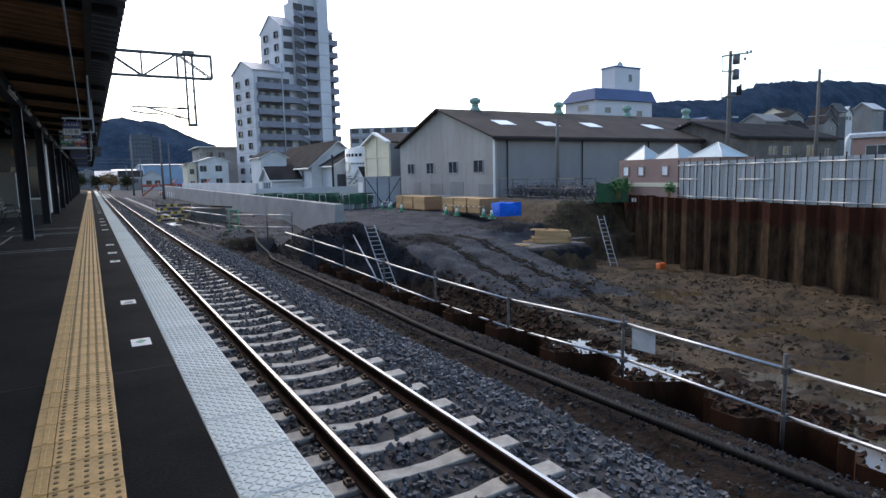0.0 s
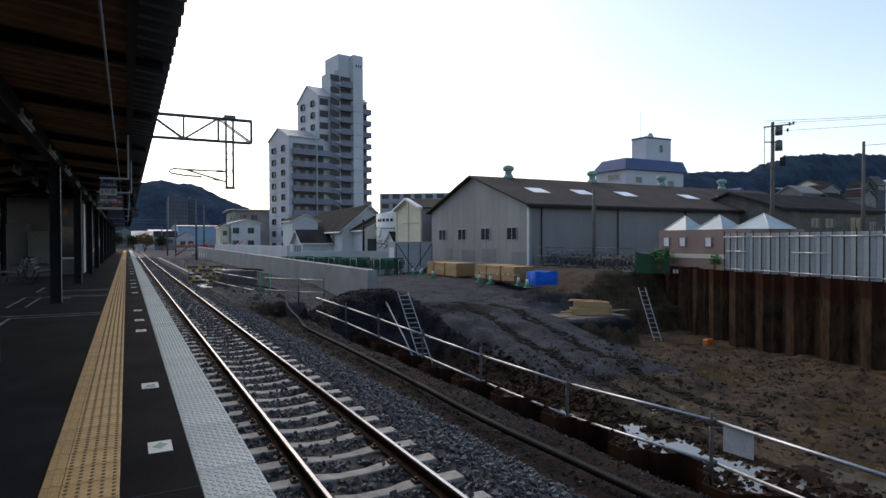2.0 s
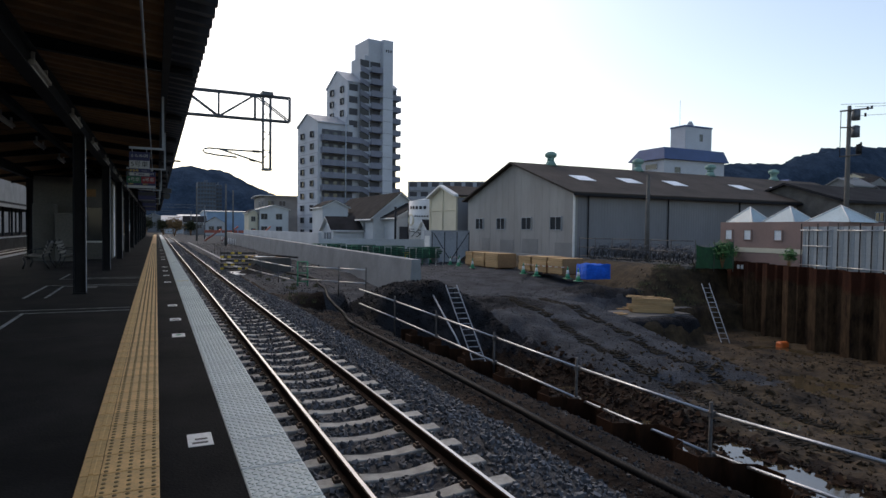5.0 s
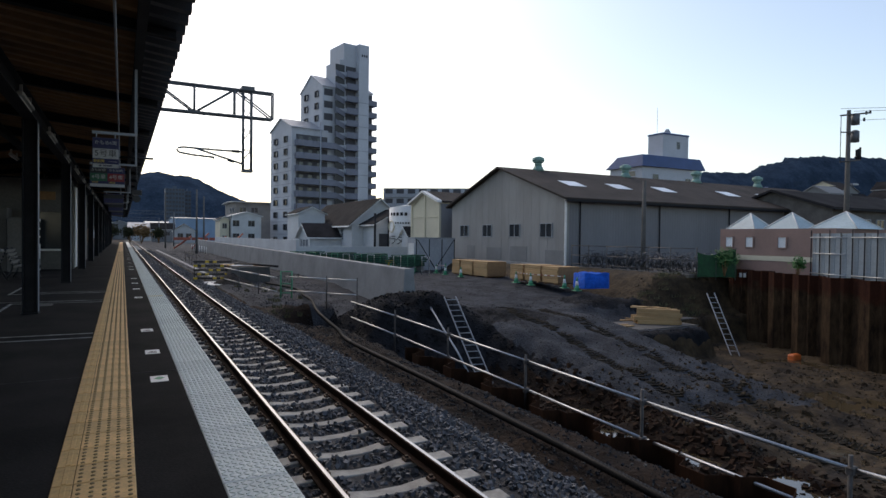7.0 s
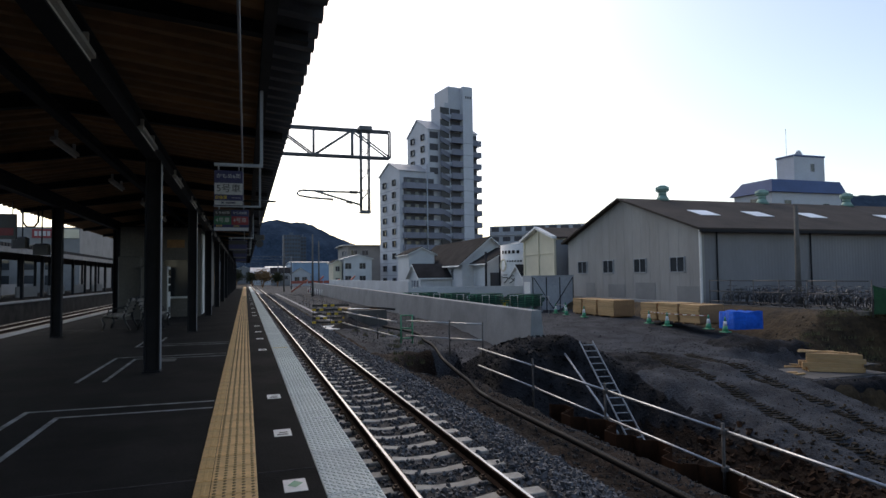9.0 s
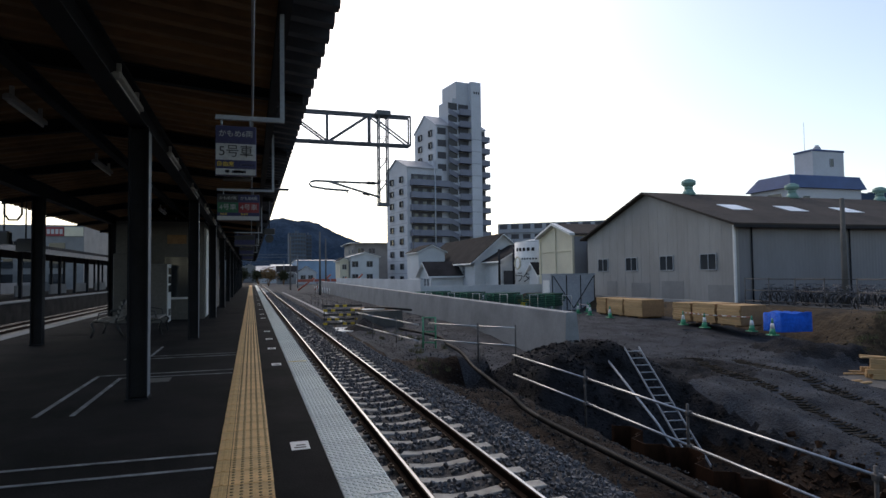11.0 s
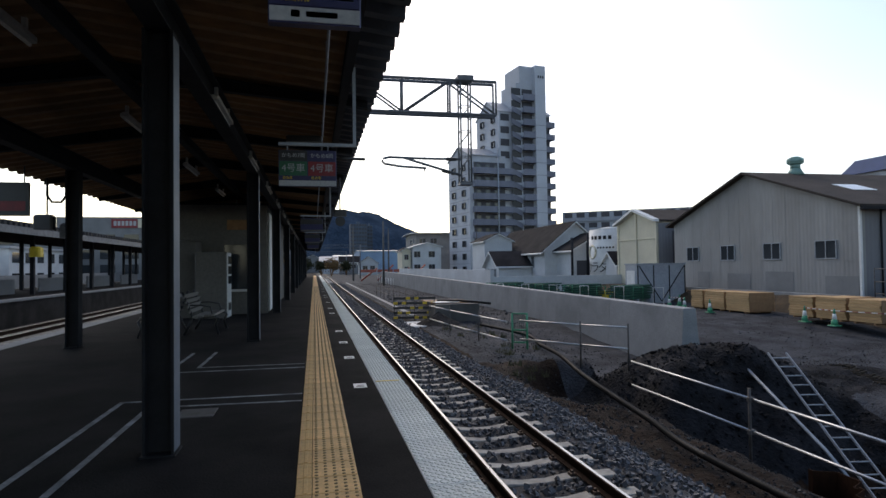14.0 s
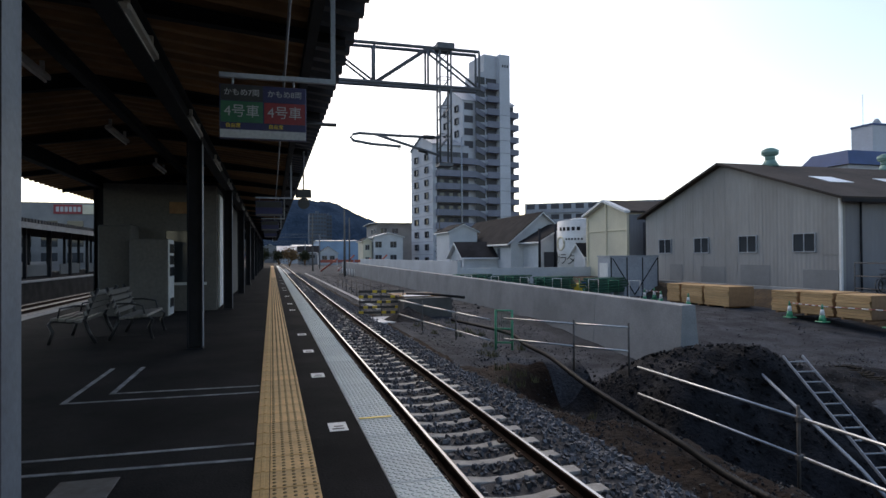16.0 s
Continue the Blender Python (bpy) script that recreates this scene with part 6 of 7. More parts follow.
def pole(x, y, h, label, arms=True):
    p = thing("utility_pole", label, "utility pole", "utility poles", at=(x, y, -1.4))
    bm = B()
    tube(bm, (0, 0, 0), (0, 0, h), 0.17, 10, 0, 0.10)
    part("post", bm, "concrete_dark", p)
    if arms:
        for x0, z0, x1, z1, r in ((-1.0, -0.42, 1.95, 0.05, 0.05), (-0.95, -1.32, 0.75, -1.2, 0.04), (-0.95, -2.95, 0.95, -2.7, 0.045)):
            bm = B()
            tube(bm, (x0, -0.12, h + z0), (x1, -0.12, h + z1), r, 6)
            part("crossarm", bm, "pipe_rust", p)
        bm = B()
        tube(bm, (-0.95, -0.12, h - 2.95), (-0.95, -0.12, h - 0.42), 0.02, 5)
        part("drop_cable", bm, "steel", p)
        for z0, z1 in ((-0.78, -0.22), (-1.75, -1.15)):
            bm = B()
            tube(bm, (0.45, -0.1, h + z0), (0.45, -0.1, h + z1), 0.22, 10)
            tube(bm, (0.45, -0.1, h + z1), (0.45, -0.1, h + z1 + 0.07), 0.22, 10, 0, 0.1)
            part("transformer", bm, "mast_steel", p, "grey transformer drum")
        for u, z0, z1 in ((0.62, -2.7, -2.15), (0.8, -2.7, -2.1), (0.98, -2.68, -2.0), (1.5, -0.1, 0.08), (1.9, 0.0, 0.18), (1.3, -0.5, -0.3)):
            bm = B()
            tube(bm, (u, -0.12, h + z0), (u, -0.12, h + z1), 0.055, 6)
            part("insulator", bm, "steel", p, "dark ribbed insulator")
        bm = B()
        box(bm, 0.2, 0.75, -0.2, -0.05, h - 4.15, h - 4.05)
        part("bracket_lamp", bm, "steel_lit", p)
    return p


pole(35.6, 25.0, 10.1, "concrete utility pole with crossarms and a transformer drum")
pole(49.4, 27.0, 10.2, "concrete utility pole behind the hoarding", False)
pole(27.6, 32.2, 6.3, "slim grey pole beside the bicycle park", False)
pole(12.6, 120, 9.5, "dark pole beside the far track", False)
pole(9.0, 96, 9.0, "slim pole beside the far track", False)
pole(7.0, 130, 10.5, "slim pole beside the far track", False)
pole(31.0, 128, 9.5, "dark pole between the far houses", False)


def wire(pts, r, label, mat_name="steel"):
    bm = B()
    P = []
    for (a, b) in zip(pts, pts[1:]):
        a, b = Vector(a), Vector(b)
        for k in range(9):
            t = k / 9
            q = a.lerp(b, t)
            q.z -= 4 * t * (1 - t) * (b - a).length * 0.012
            P.append(q)
    P.append(Vector(pts[-1]))
    path_tube(bm, P, r, 4)
    solid("overhead_cable", bm, mat_name, label, "cable", "overhead cables")


for dx, dz in ((-0.8, 8.7), (0.5, 8.7), (1.0, 8.25)):
    wire([(35.6 + dx, 25, dz), (60, 8, 10.5)], 0.011, "thin dark cable between utility poles")
wire([(49.4, 27, 8.5), (90, 12, 14)], 0.018, "thin dark cable from the rear pole")


def bicycle():
    b = thing("bicycle", "parked city bicycle in the fenced bicycle park", "bicycle", "bicycles in the park")
    for u in (-0.52, 0.52):
        wv = part("wheel", None, [], b)
        wv.location = (u, 0, 0.33)
        bm = B()
        path_tube(bm, [(0.32 * math.cos(2 * math.pi * k / 16), 0, 0.32 * math.sin(2 * math.pi * k / 16)) for k in range(17)], 0.03, 5)
        part("tyre", bm, "black", wv)
    bm = B()
    J = {"r": (-0.52, 0, 0.33), "f": (0.52, 0, 0.33), "bb": (-0.05, 0, 0.28), "s": (-0.2, 0, 0.78), "h": (0.36, 0, 0.82)}
    for a, c in (("r", "bb"), ("bb", "s"), ("s", "r"), ("bb", "h"), ("h", "f")):
        tube(bm, J[a], J[c], 0.026, 6)
    part("frame", bm, "bike", b)
    bm = B()
    tube(bm, (0.36, 0, 0.82), (0.33, 0, 1.02), 0.015, 6)
    tube(bm, (0.25, -0.28, 1.04), (0.33, 0, 1.02), 0.014, 6)
    tube(bm, (0.33, 0, 1.02), (0.25, 0.28, 1.04), 0.014, 6)
    part("handlebar", bm, "bike", b)
    bm = B()
    bevelled(bm, -0.33, -0.08, -0.08, 0.08, 0.80, 0.87, 0.03)
    part("saddle", bm, "black", b)
    bm = B()
    for k in range(5):
        z = 0.62 + k * 0.06
        path_tube(bm, [(0.45, -0.15, z), (0.72, -0.15, z), (0.72, 0.15, z), (0.45, 0.15, z), (0.45, -0.15, z)], 0.006, 4)
    part("basket", bm, "bike", b)
    return b


bk = bicycle()
rnd = random.Random(12)
bk.matrix_basis = pose(27.2, 28.4, -0.44, 0, 5, 8)
for k in range(34):
    copy_thing(bk, pose(27.2 + (k // 17) * 2.0 + rnd.uniform(-0.15, 0.15), 28.9 + (k % 17) * 0.47 + rnd.uniform(-0.1, 0.1), -0.44, 0, rnd.uniform(-9, 9), 180 * (k % 2) + rnd.uniform(-28, 28)))


def bike_fence():
    f = thing("bicycle_fence", "galvanised pipe fence along the bicycle park", "fence", kind="structure")
    pts = [(26.3, 37.2), (26.3, 33.9), (26.35, 30.6), (26.4, 27.5)]
    for (xa, ya), (xb, yb) in zip(pts, pts[1:]):
        for z in (0.92, 0.30, -0.28):
            bm = B()
            tube(bm, (xa, ya, z), (xb, yb, z), 0.028, 6)
            part("rail", bm, "pipe_rust", f)
        for t in (0.0, 0.5):
            bm = B()
            x, y = lerp(xa, xb, t), lerp(ya, yb, t)
            tube(bm, (x, y, -0.7), (x, y, 0.98), 0.03, 6)
            part("post", bm, "pipe_rust", f)
    # green sheet at the end of the fence
    g = thing("green_sheet", "bright green mesh sheet tied to the end of the fence", "mesh sheet")
    n, rows = 14, 5
    V, Fc = [], []
    for layer in (0.0, 0.02):
        for j in range(rows + 1):
            for i in range(n + 1):
                u, v = i / n, j / rows
                V.append((26.5 + 1.6 * u + 0.05 * math.sin(14 * u + 3 * v) + layer, 27.4 - 1.1 * u + layer, -0.55 + (1.3 - 0.16 * math.sin(5 * u)) * v))
    m = (n + 1) * (rows + 1)
    for layer in (0, m):
        for j in range(rows):
            for i in range(n):
                q = layer + j * (n + 1) + i
                Fc.append((q, q + 1, q + n + 2, q + n + 1))
    part("sheet", quick("sheet", V, Fc, ["green_net"]), [], g)
    for u in (0.0, 0.5, 1.0):
        bm = B()
        tube(bm, (26.5 + 1.6 * u, 27.44 - 1.1 * u, -0.7), (26.5 + 1.6 * u, 27.44 - 1.1 * u, 0.98), 0.025, 6)
        part("stake", bm, "pipe_rust", g)


bike_fence()
bm = B()
box(bm, 26.1, 34.5, 27.6, 37.7, -0.62, -0.44)
solid("bicycle_park_floor", bm, "concrete_dark", "bare concrete floor of the bicycle park", "paving", kind="structure")


def shrub(x, y, z, r, h, n, seed, material, label, name="shrub"):
    rnd = random.Random(seed)
    s = thing(name, label, "shrub" if h < 3 else "tree", at=(x, y, z))
    bm = B()
    tips = []
    for k in range(9):
        a, e = rnd.uniform(0, 6.28), rnd.uniform(0.5, 1.3)
        tip = (math.cos(a) * r * 0.7 * math.cos(e), math.sin(a) * r * 0.7 * math.cos(e), h * (0.45 + 0.5 * math.sin(e)))
        tube(bm, (0, 0, 0), tip, 0.03 * h, 5, 0, 0.006 * h)
        tips.append(tip)
    part("trunk", bm, "wood_end", s)
    V, F = [], []
    for k in range(n):
        t = rnd.choice(tips)
        c = Vector((t[0] + rnd.gauss(0, r * 0.3), t[1] + rnd.gauss(0, r * 0.3), max(0.05 * h, t[2] + rnd.gauss(0, h * 0.16))))
        d = Vector((rnd.gauss(0, 1), rnd.gauss(0, 1), rnd.gauss(0, 0.7))).normalized()
        e = d.orthogonal().normalized()
        L = (0.07 if h < 3 else 0.35) * rnd.uniform(0.6, 1.4)
        k0 = len(V)
        V += [tuple(c - d * L), tuple(c + e * L * 0.45), tuple(c + d * L), tuple(c - e * L * 0.45)]
        F.append((k0, k0 + 1, k0 + 2, k0 + 3))
    part("leaves", quick("leaves", V, F, [material]), [], s)


shrub(27.6, 26.6, -0.5, 0.5, 1.2, 900, 3, "leaf", "leafy green bush beside the bicycle park")
shrub(28.8, 27.2, -0.4, 0.5, 0.9, 600, 4, "leaf", "leafy green bush at the end of the piling")
shrub(26.9, 22.3, -0.3, 0.35, 0.8, 400, 5, "leaf", "weeds growing at the end of the hoarding")
for k, (x, y, r, h, mm) in enumerate(((4.5, 190, 2.2, 4.0, "dry_leaf"), (9.5, 205, 1.8, 3.5, "far_leaf"), (2.0, 215, 2.2, 4.0, "far_leaf"), (-3.0, 200, 2.2, 4.2, "far_leaf"), (13.5, 240, 2.2, 4.5, "dry_leaf"), (32, 128, 1.8, 4.0, "far_leaf"), (-10, 230, 4, 8, "far_leaf"))):
    shrub(x, y, -1.3, r, h, 900, 40 + k, mm, "small tree beside the far end of the line", "tree")


def build_hill(name, label, profile, y, depth, seed, cell):
    """A wooded ridge: rising slope with an uneven crest."""
    xs = np.arange(profile[0][0], profile[-1][0] + cell, cell)
    px, pz = [p[0] for p in profile], [p[1] for p in profile]
    V, F = [], []
    rows = 16
    for j in range(rows + 1):
        v = j / rows
        for x in xs:
            top = float(np.interp(x, px, pz))
            s = math.sin(v * math.pi / 2) ** 1.2 if v <= 1 else 1
            n = noise.fractal((x / 40.0 + seed, v * 5, 1.3), 1.0, 2.0, 5)
            crown = abs(noise.noise((x / 9.0, v * 9, seed))) * 4.5 * v
            z = -3 + (top + 3) * s + n * (2.0 + 0.015 * top) * (0.3 + v) + crown - 1.5 * v
            V.append((float(x), y + depth * v + 12 * n, z))
    nx = len(xs)
    for j in range(rows):
        for i in range(nx - 1):
            a = j * nx + i
            F.append((a, a + 1, a + nx + 1, a + nx))
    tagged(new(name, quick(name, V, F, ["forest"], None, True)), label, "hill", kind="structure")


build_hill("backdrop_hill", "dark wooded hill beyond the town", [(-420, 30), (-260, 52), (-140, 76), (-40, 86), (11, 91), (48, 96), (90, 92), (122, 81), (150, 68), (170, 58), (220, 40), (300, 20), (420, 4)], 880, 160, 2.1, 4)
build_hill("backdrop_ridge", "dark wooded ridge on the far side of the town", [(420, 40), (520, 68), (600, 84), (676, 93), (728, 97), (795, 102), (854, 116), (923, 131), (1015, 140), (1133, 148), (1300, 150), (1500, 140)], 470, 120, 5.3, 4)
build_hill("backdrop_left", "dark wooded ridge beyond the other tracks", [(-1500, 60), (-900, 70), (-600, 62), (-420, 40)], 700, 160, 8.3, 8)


# ---- things on and over the platform ----
def hanging_sign(at, w, h, label, cells):
    """A sign box hung from a bent frame under the canopy. cells: (x0, x1, z0, z1, material, text, text material, size)."""
    s = thing("hanging_sign", label, "sign", "car-position signs", at=at)
    bm = B()
    bevelled(bm, -w / 2, w / 2, -0.02, 0.02, 0, h, 0.006)
    part("panel", bm, "navy", s)
    for x0, x1, z0, z1, m, txt, tm, size in cells:
        bm = B()
        box(bm, x0, x1, -0.0245, -0.021, z0, z1)
        part("field", bm, m, s)
        if txt:
            text(s, txt, pose((x0 + x1) / 2, -0.0275, (z0 + z1) / 2, 90, 0, 0), size, tm)
    bm = B()
    top = 3.62 - at[2]
    for x in (-w * 0.35, w * 0.35):
        tube(bm, (x, 0, h), (x, 0, h + 0.05), 0.008, 6)
    box(bm, -w / 2, w / 2 + 0.22, -0.018, 0.018, h + 0.05, h + 0.085)
    box(bm, w / 2 + 0.185, w / 2 + 0.22, -0.018, 0.018, h + 0.085, top)
    part("frame", bm, "steel_lit", s, "grey steel hanging frame")
    return s


w5, h5 = 0.31, 0.40
hanging_sign((-0.33, 14.8, 2.21), w5, h5, "hanging sign for car five with a white field", [
    (-0.15, 0.15, 0.27, 0.395, "navy", "かもめ6両", "sign_white", 0.058),
    (-0.15, 0.15, 0.125, 0.255, "sign_white", "5号車", "black", 0.105),
    (-0.15, -0.01, 0.060, 0.118, "navy", "自由席", "yellow", 0.044), (0.0, 0.15, 0.060, 0.118, "navy", "", "", 0),
    (0.03, 0.13, 0.085, 0.092, "sign_white", "", "", 0),
    (-0.15, 0.15, 0.006, 0.055, "sign_white", "", "", 0), (-0.08, -0.05, 0.02, 0.044, "navy", "", "", 0), (-0.03, 0.075, 0.022, 0.042, "navy", "", "", 0)])
hanging_sign((-0.40, 19.5, 2.27), 0.62, 0.40, "hanging sign for car four with green and red fields", [
    (-0.30, -0.005, 0.28, 0.395, "black", "かもめ7両", "sign_white", 0.056), (0.005, 0.30, 0.28, 0.395, "navy", "かもめ8両", "sign_white", 0.056),
    (-0.30, -0.005, 0.12, 0.275, "sign_green", "4号車", "sign_white", 0.10), (0.005, 0.30, 0.12, 0.275, "sign_red", "4号車", "sign_white", 0.10),
    (-0.30, -0.13, 0.072, 0.115, "navy", "自由席", "yellow", 0.036), (0.005, 0.17, 0.072, 0.115, "navy", "自由席", "yellow", 0.036),
    (-0.305, 0.305, 0.006, 0.066, "sign_white", "", "", 0)])
for y in (29.5, 37.5, 45.5):
    hanging_sign((-0.40, y, 2.35), 0.6, 0.36, "far hanging sign with a pale lower strip", [(-0.29, 0.29, 0.2, 0.34, "black", "", "", 0), (-0.29, 0.29, 0.1, 0.17, "navy", "", "", 0), (-0.29, 0.29, 0.01, 0.05, "room", "", "", 0)])


def signal_box(at, label):
    s = thing("hanging_speaker", label, "loudspeaker", at=at)
    bm = B()
    tube(bm, (0, 0, 0), (0, 0, 0.75), 0.016, 6)
    part("rod", bm, "black", s)
    bm = B()
    bevelled(bm, -0.15, 0.15, -0.08, 0.08, -0.16, 0.0, 0.02)
    part("case", bm, "black", s)
    bm = B()
    tube(bm, (0, -0.10, -0.28), (0, 0.06, -0.28), 0.115, 14, 0, 0.08)
    part("round_head", bm, "black", s)


signal_box((0.26, 27.0, 2.72), "dark box with a round head hung from the canopy edge")
bm = B()
tube(bm, (-0.25, 24.2, 3.42), (0.62, 24.2, 3.42), 0.03, 8)
solid("edge_bracket", bm, "black", "short dark bracket across the canopy edge", "bracket")
bm = B()
bevelled(bm, -0.75, -0.2, 22.3, 22.6, 3.34, 3.44, 0.02)
solid("ceiling_box", bm, "black", "dark box under the canopy roof", "box")


def bench():
    """Park bench with pale slats on black cast legs; it faces +x."""
    b = thing("bench", "park bench with pale wooden slats on black cast-iron legs", "bench", "benches back to back")
    for k in range(4):
        bm = B()
        bevelled(bm, 0.12 + k * 0.115, 0.215 + k * 0.115, -0.75, 0.75, 0.395 - 0.012 * (3 - k), 0.435 - 0.012 * (3 - k), 0.008)
        part("seat_slat", bm, "slat", b)
    for k in range(4):
        bm = B()
        m = pose(0.07 - 0.035 * k, 0, 0.50 + 0.105 * k, 0, -72, 0)
        bevelled(bm, -0.042, 0.042, -0.75, 0.75, -0.012, 0.014, 0.006, 0, m)
        part("back_slat", bm, "slat", b)
    for y in (-0.62, 0.62):
        bm = B()
        path_tube(bm, [(-0.10, y, 0.90), (0.02, y, 0.62), (0.10, y, 0.38), (0.30, y, 0.36), (0.56, y, 0.39), (0.62, y, 0.33), (0.56, y, 0.2), (0.62, y, 0.0)], 0.03, 6)
        path_tube(bm, [(0.10, y, 0.38), (0.04, y, 0.2), (-0.06, y, 0.0)], 0.03, 6)
        path_tube(bm, [(0.02, y, 0.62), (0.25, y, 0.62), (0.46, y, 0.58), (0.50, y, 0.39)], 0.017, 6)
        part("leg_frame", bm, "black", b)
    return b


bn = bench()
bn.matrix_basis = pose(-2.95, 26.9, 0)
copy_thing(bn, pose(-3.2, 26.6, 0, 0, 0, 180))


def waiting_room():
    r = thing("waiting_room", "small grey waiting room with a dark window under the canopy", "kiosk")
    bm = B()
    box(bm, -4.45, -1.75, 31.95, 32.15, 0.0, 0.75)
    box(bm, -4.45, -1.75, 31.95, 32.15, 2.1, 3.3)
    box(bm, -4.45, -3.0, 31.95, 32.15, 0.75, 2.1)
    box(bm, -2.05, -1.75, 31.95, 32.15, 0.75, 2.1)
    box(bm, -4.45, -4.3, 32.15, 42.0, 0.0, 3.3)
    box(bm, -1.9, -1.75, 32.15, 34.2, 0.0, 3.3)
    box(bm, -1.9, -1.75, 35.6, 42.0, 0.0, 3.3)
    box(bm, -4.45, -1.75, 42.0, 42.15, 0.0, 3.3)
    part("wall", bm, "room", r)
    bm = B()
    box(bm, -3.0, -2.05, 32.02, 32.05, 0.75, 2.1)
    part("window", bm, "glass", r, "dark window")
    bm = B()
    box(bm, -3.05, -2.0, 31.90, 31.95, 0.68, 0.75)
    part("window_sill", bm, "white", r)
    bm = B()
    box(bm, -1.745, -1.70, 32.3, 33.5, 0.05, 3.1)
    part("side_panel", bm, "white", r, "pale panel on the platform side")
    bm = B()
    box(bm, -2.9, -2.3, 31.90, 31.95, 2.55, 2.85)
    part("notice", bm, "wood_end", r, "dull orange notice over the window")
    bm = B()
    box(bm, -4.45, -1.7, 31.9, 42.2, 3.3, 3.36)
    part("roof", bm, "steel", r)
    v = thing("vending_machine", "white vending machine beside the waiting room", "vending machine", at=(-3.15, 30.9, 0))
    bm = B()
    bevelled(bm, -0.42, 0.42, -0.38, 0.38, 0, 1.85, 0.03)
    part("cabinet", bm, "room", v)
    bm = B()
    box(bm, 0.42, 0.45, -0.36, 0.36, 0.02, 1.83)
    part("front", bm, "white", v, "white front")
    for k in range(3):
        bm = B()
        box(bm, 0.45, 0.458, -0.30, 0.30, 0.95 + k * 0.28, 1.17 + k * 0.28)
        part("display_row", bm, "glass", v)
    bm = B()
    box(bm, 0.45, 0.458, -0.25, 0.25, 0.2, 0.42)
    part("hatch", bm, "black", v)
    bm = B()
    bevelled(bm, -4.35, -3.62, 31.0, 31.9, 0, 2.2, 0.03)
    solid("grey_locker", bm, "room", "tall grey locker beside the vending machine", "locker")


waiting_room()


# ---- overhead line ----
def lattice(bm, a, b, up, n, r, rb):
    """A flat truss between a and b: two chords up apart, with posts and diagonals."""
    a, b, up = Vector(a), Vector(b), Vector(up)
    tube(bm, a, b, r, 6)
    tube(bm, a + up, b + up, r, 6)
    for k in range(n + 1):
        p = a.lerp(b, k / n)
        tube(bm, p, p + up, rb, 5)
        if k < n:
            q = a.lerp(b, (k + 1) / n)
            s, e = (p + up, q) if k % 2 else (p, q + up)
            tube(bm, s, e, rb, 5)


def build_catenary(y, x1):
    c = thing("catenary_gantry", "grey steel lattice gantry with a hanging mast over the tracks", "gantry", kind="structure")
    for dy in (-0.16, 0.16):
        bm = B()
        lattice(bm, (x1, y + dy, 6.12), (x1 - 27.0, y + dy, 6.12), (0, 0, 1.06), 18, 0.048, 0.034)
        part("truss", bm, "mast_steel", c)
    bm = B()
    for dy in (-0.16, 0.16):
        for dx in (-0.16, 0.16):
            tube(bm, (4.35 + dx, y + dy, 3.95), (4.35 + dx, y + dy, 7.25), 0.03, 6)
    for k in range(9):
        z = 4.0 + k * 0.4
        for s in (-1, 1):
            tube(bm, (4.19, y + 0.16 * s, z), (4.51, y + 0.16 * s, z + 0.4 * (1 if k % 2 else 0)), 0.014, 5)
        tube(bm, (4.35 + 0.16 * (1 if k % 2 else -1), y - 0.16, z), (4.35 + 0.16 * (1 if k % 2 else -1), y + 0.16, z), 0.014, 5)
    box(bm, 4.1, 4.6, y - 0.25, y + 0.25, 7.18, 7.34)
    box(bm, 4.15, 4.55, y - 0.2, y + 0.2, 3.9, 3.98)
    part("mast", bm, "mast_steel", c)
    bm = B()
    path_tube(bm, [(4.2, y, 4.72), (3.0, y, 4.72), (1.95, y, 4.74), (1.78, y, 4.70), (1.72, y, 4.62), (1.80, y, 4.53), (2.3, y, 4.46), (3.1, y, 4.42)], 0.042, 6)
    tube(bm, (2.35, y, 4.74), (4.2, y, 4.22), 0.042, 6)
    tube(bm, (3.05, y, 4.42), (3.05, y, 4.30), 0.02, 5)
    part("cantilever", bm, "mast_steel", c, "thin cantilever arm")
    bm = B()
    tube(bm, (3.6, y, 4.36), (3.85, y, 4.30), 0.06, 8)
    tube(bm, (3.75, y, 4.72), (4.05, y, 4.72), 0.06, 8)
    part("insulator", bm, "black", c)
    for x in (x1 - 27.0,):
        bm = B()
        for dx in (-0.15, 0.15):
            for dy in (-0.15, 0.15):
                tube(bm, (x + dx, y + dy, -1.4), (x + dx, y + dy, 6.2), 0.03, 6)
        for k in range(12):
            z = -1.2 + k * 0.6
            for s in (-1, 1):
                tube(bm, (x - 0.15, y + 0.15 * s, z), (x + 0.15, y + 0.15 * s, z + (0.6 if k % 2 else 0)), 0.013, 5)
        part("leg", bm, "mast_steel", c)


build_catenary(31.2, 5.35)
for yy in (150, 210):
    bm = B()
    lattice(bm, (10, yy, 5.6), (-16, yy, 5.6), (0, 0, 0.7), 14, 0.05, 0.03)
    tube(bm, (9.8, yy, -1.3), (9.8, yy, 6.3), 0.14, 8)
    tube(bm, (-5.5, yy, -1.3), (-5.5, yy, 6.3), 0.14, 8)
    solid("far_gantry", bm, "mast_steel", "grey steel gantry over the far tracks", "gantry", "far gantries")
bm = B()
path_tube(bm, [(3.05, 31.2, 4.30), (2.6, 29, 4.27), (2.2, 25, 4.30)], 0.006, 4)
solid("contact_wire", bm, "steel", "thin contact wire stub at the cantilever arm", "wire")


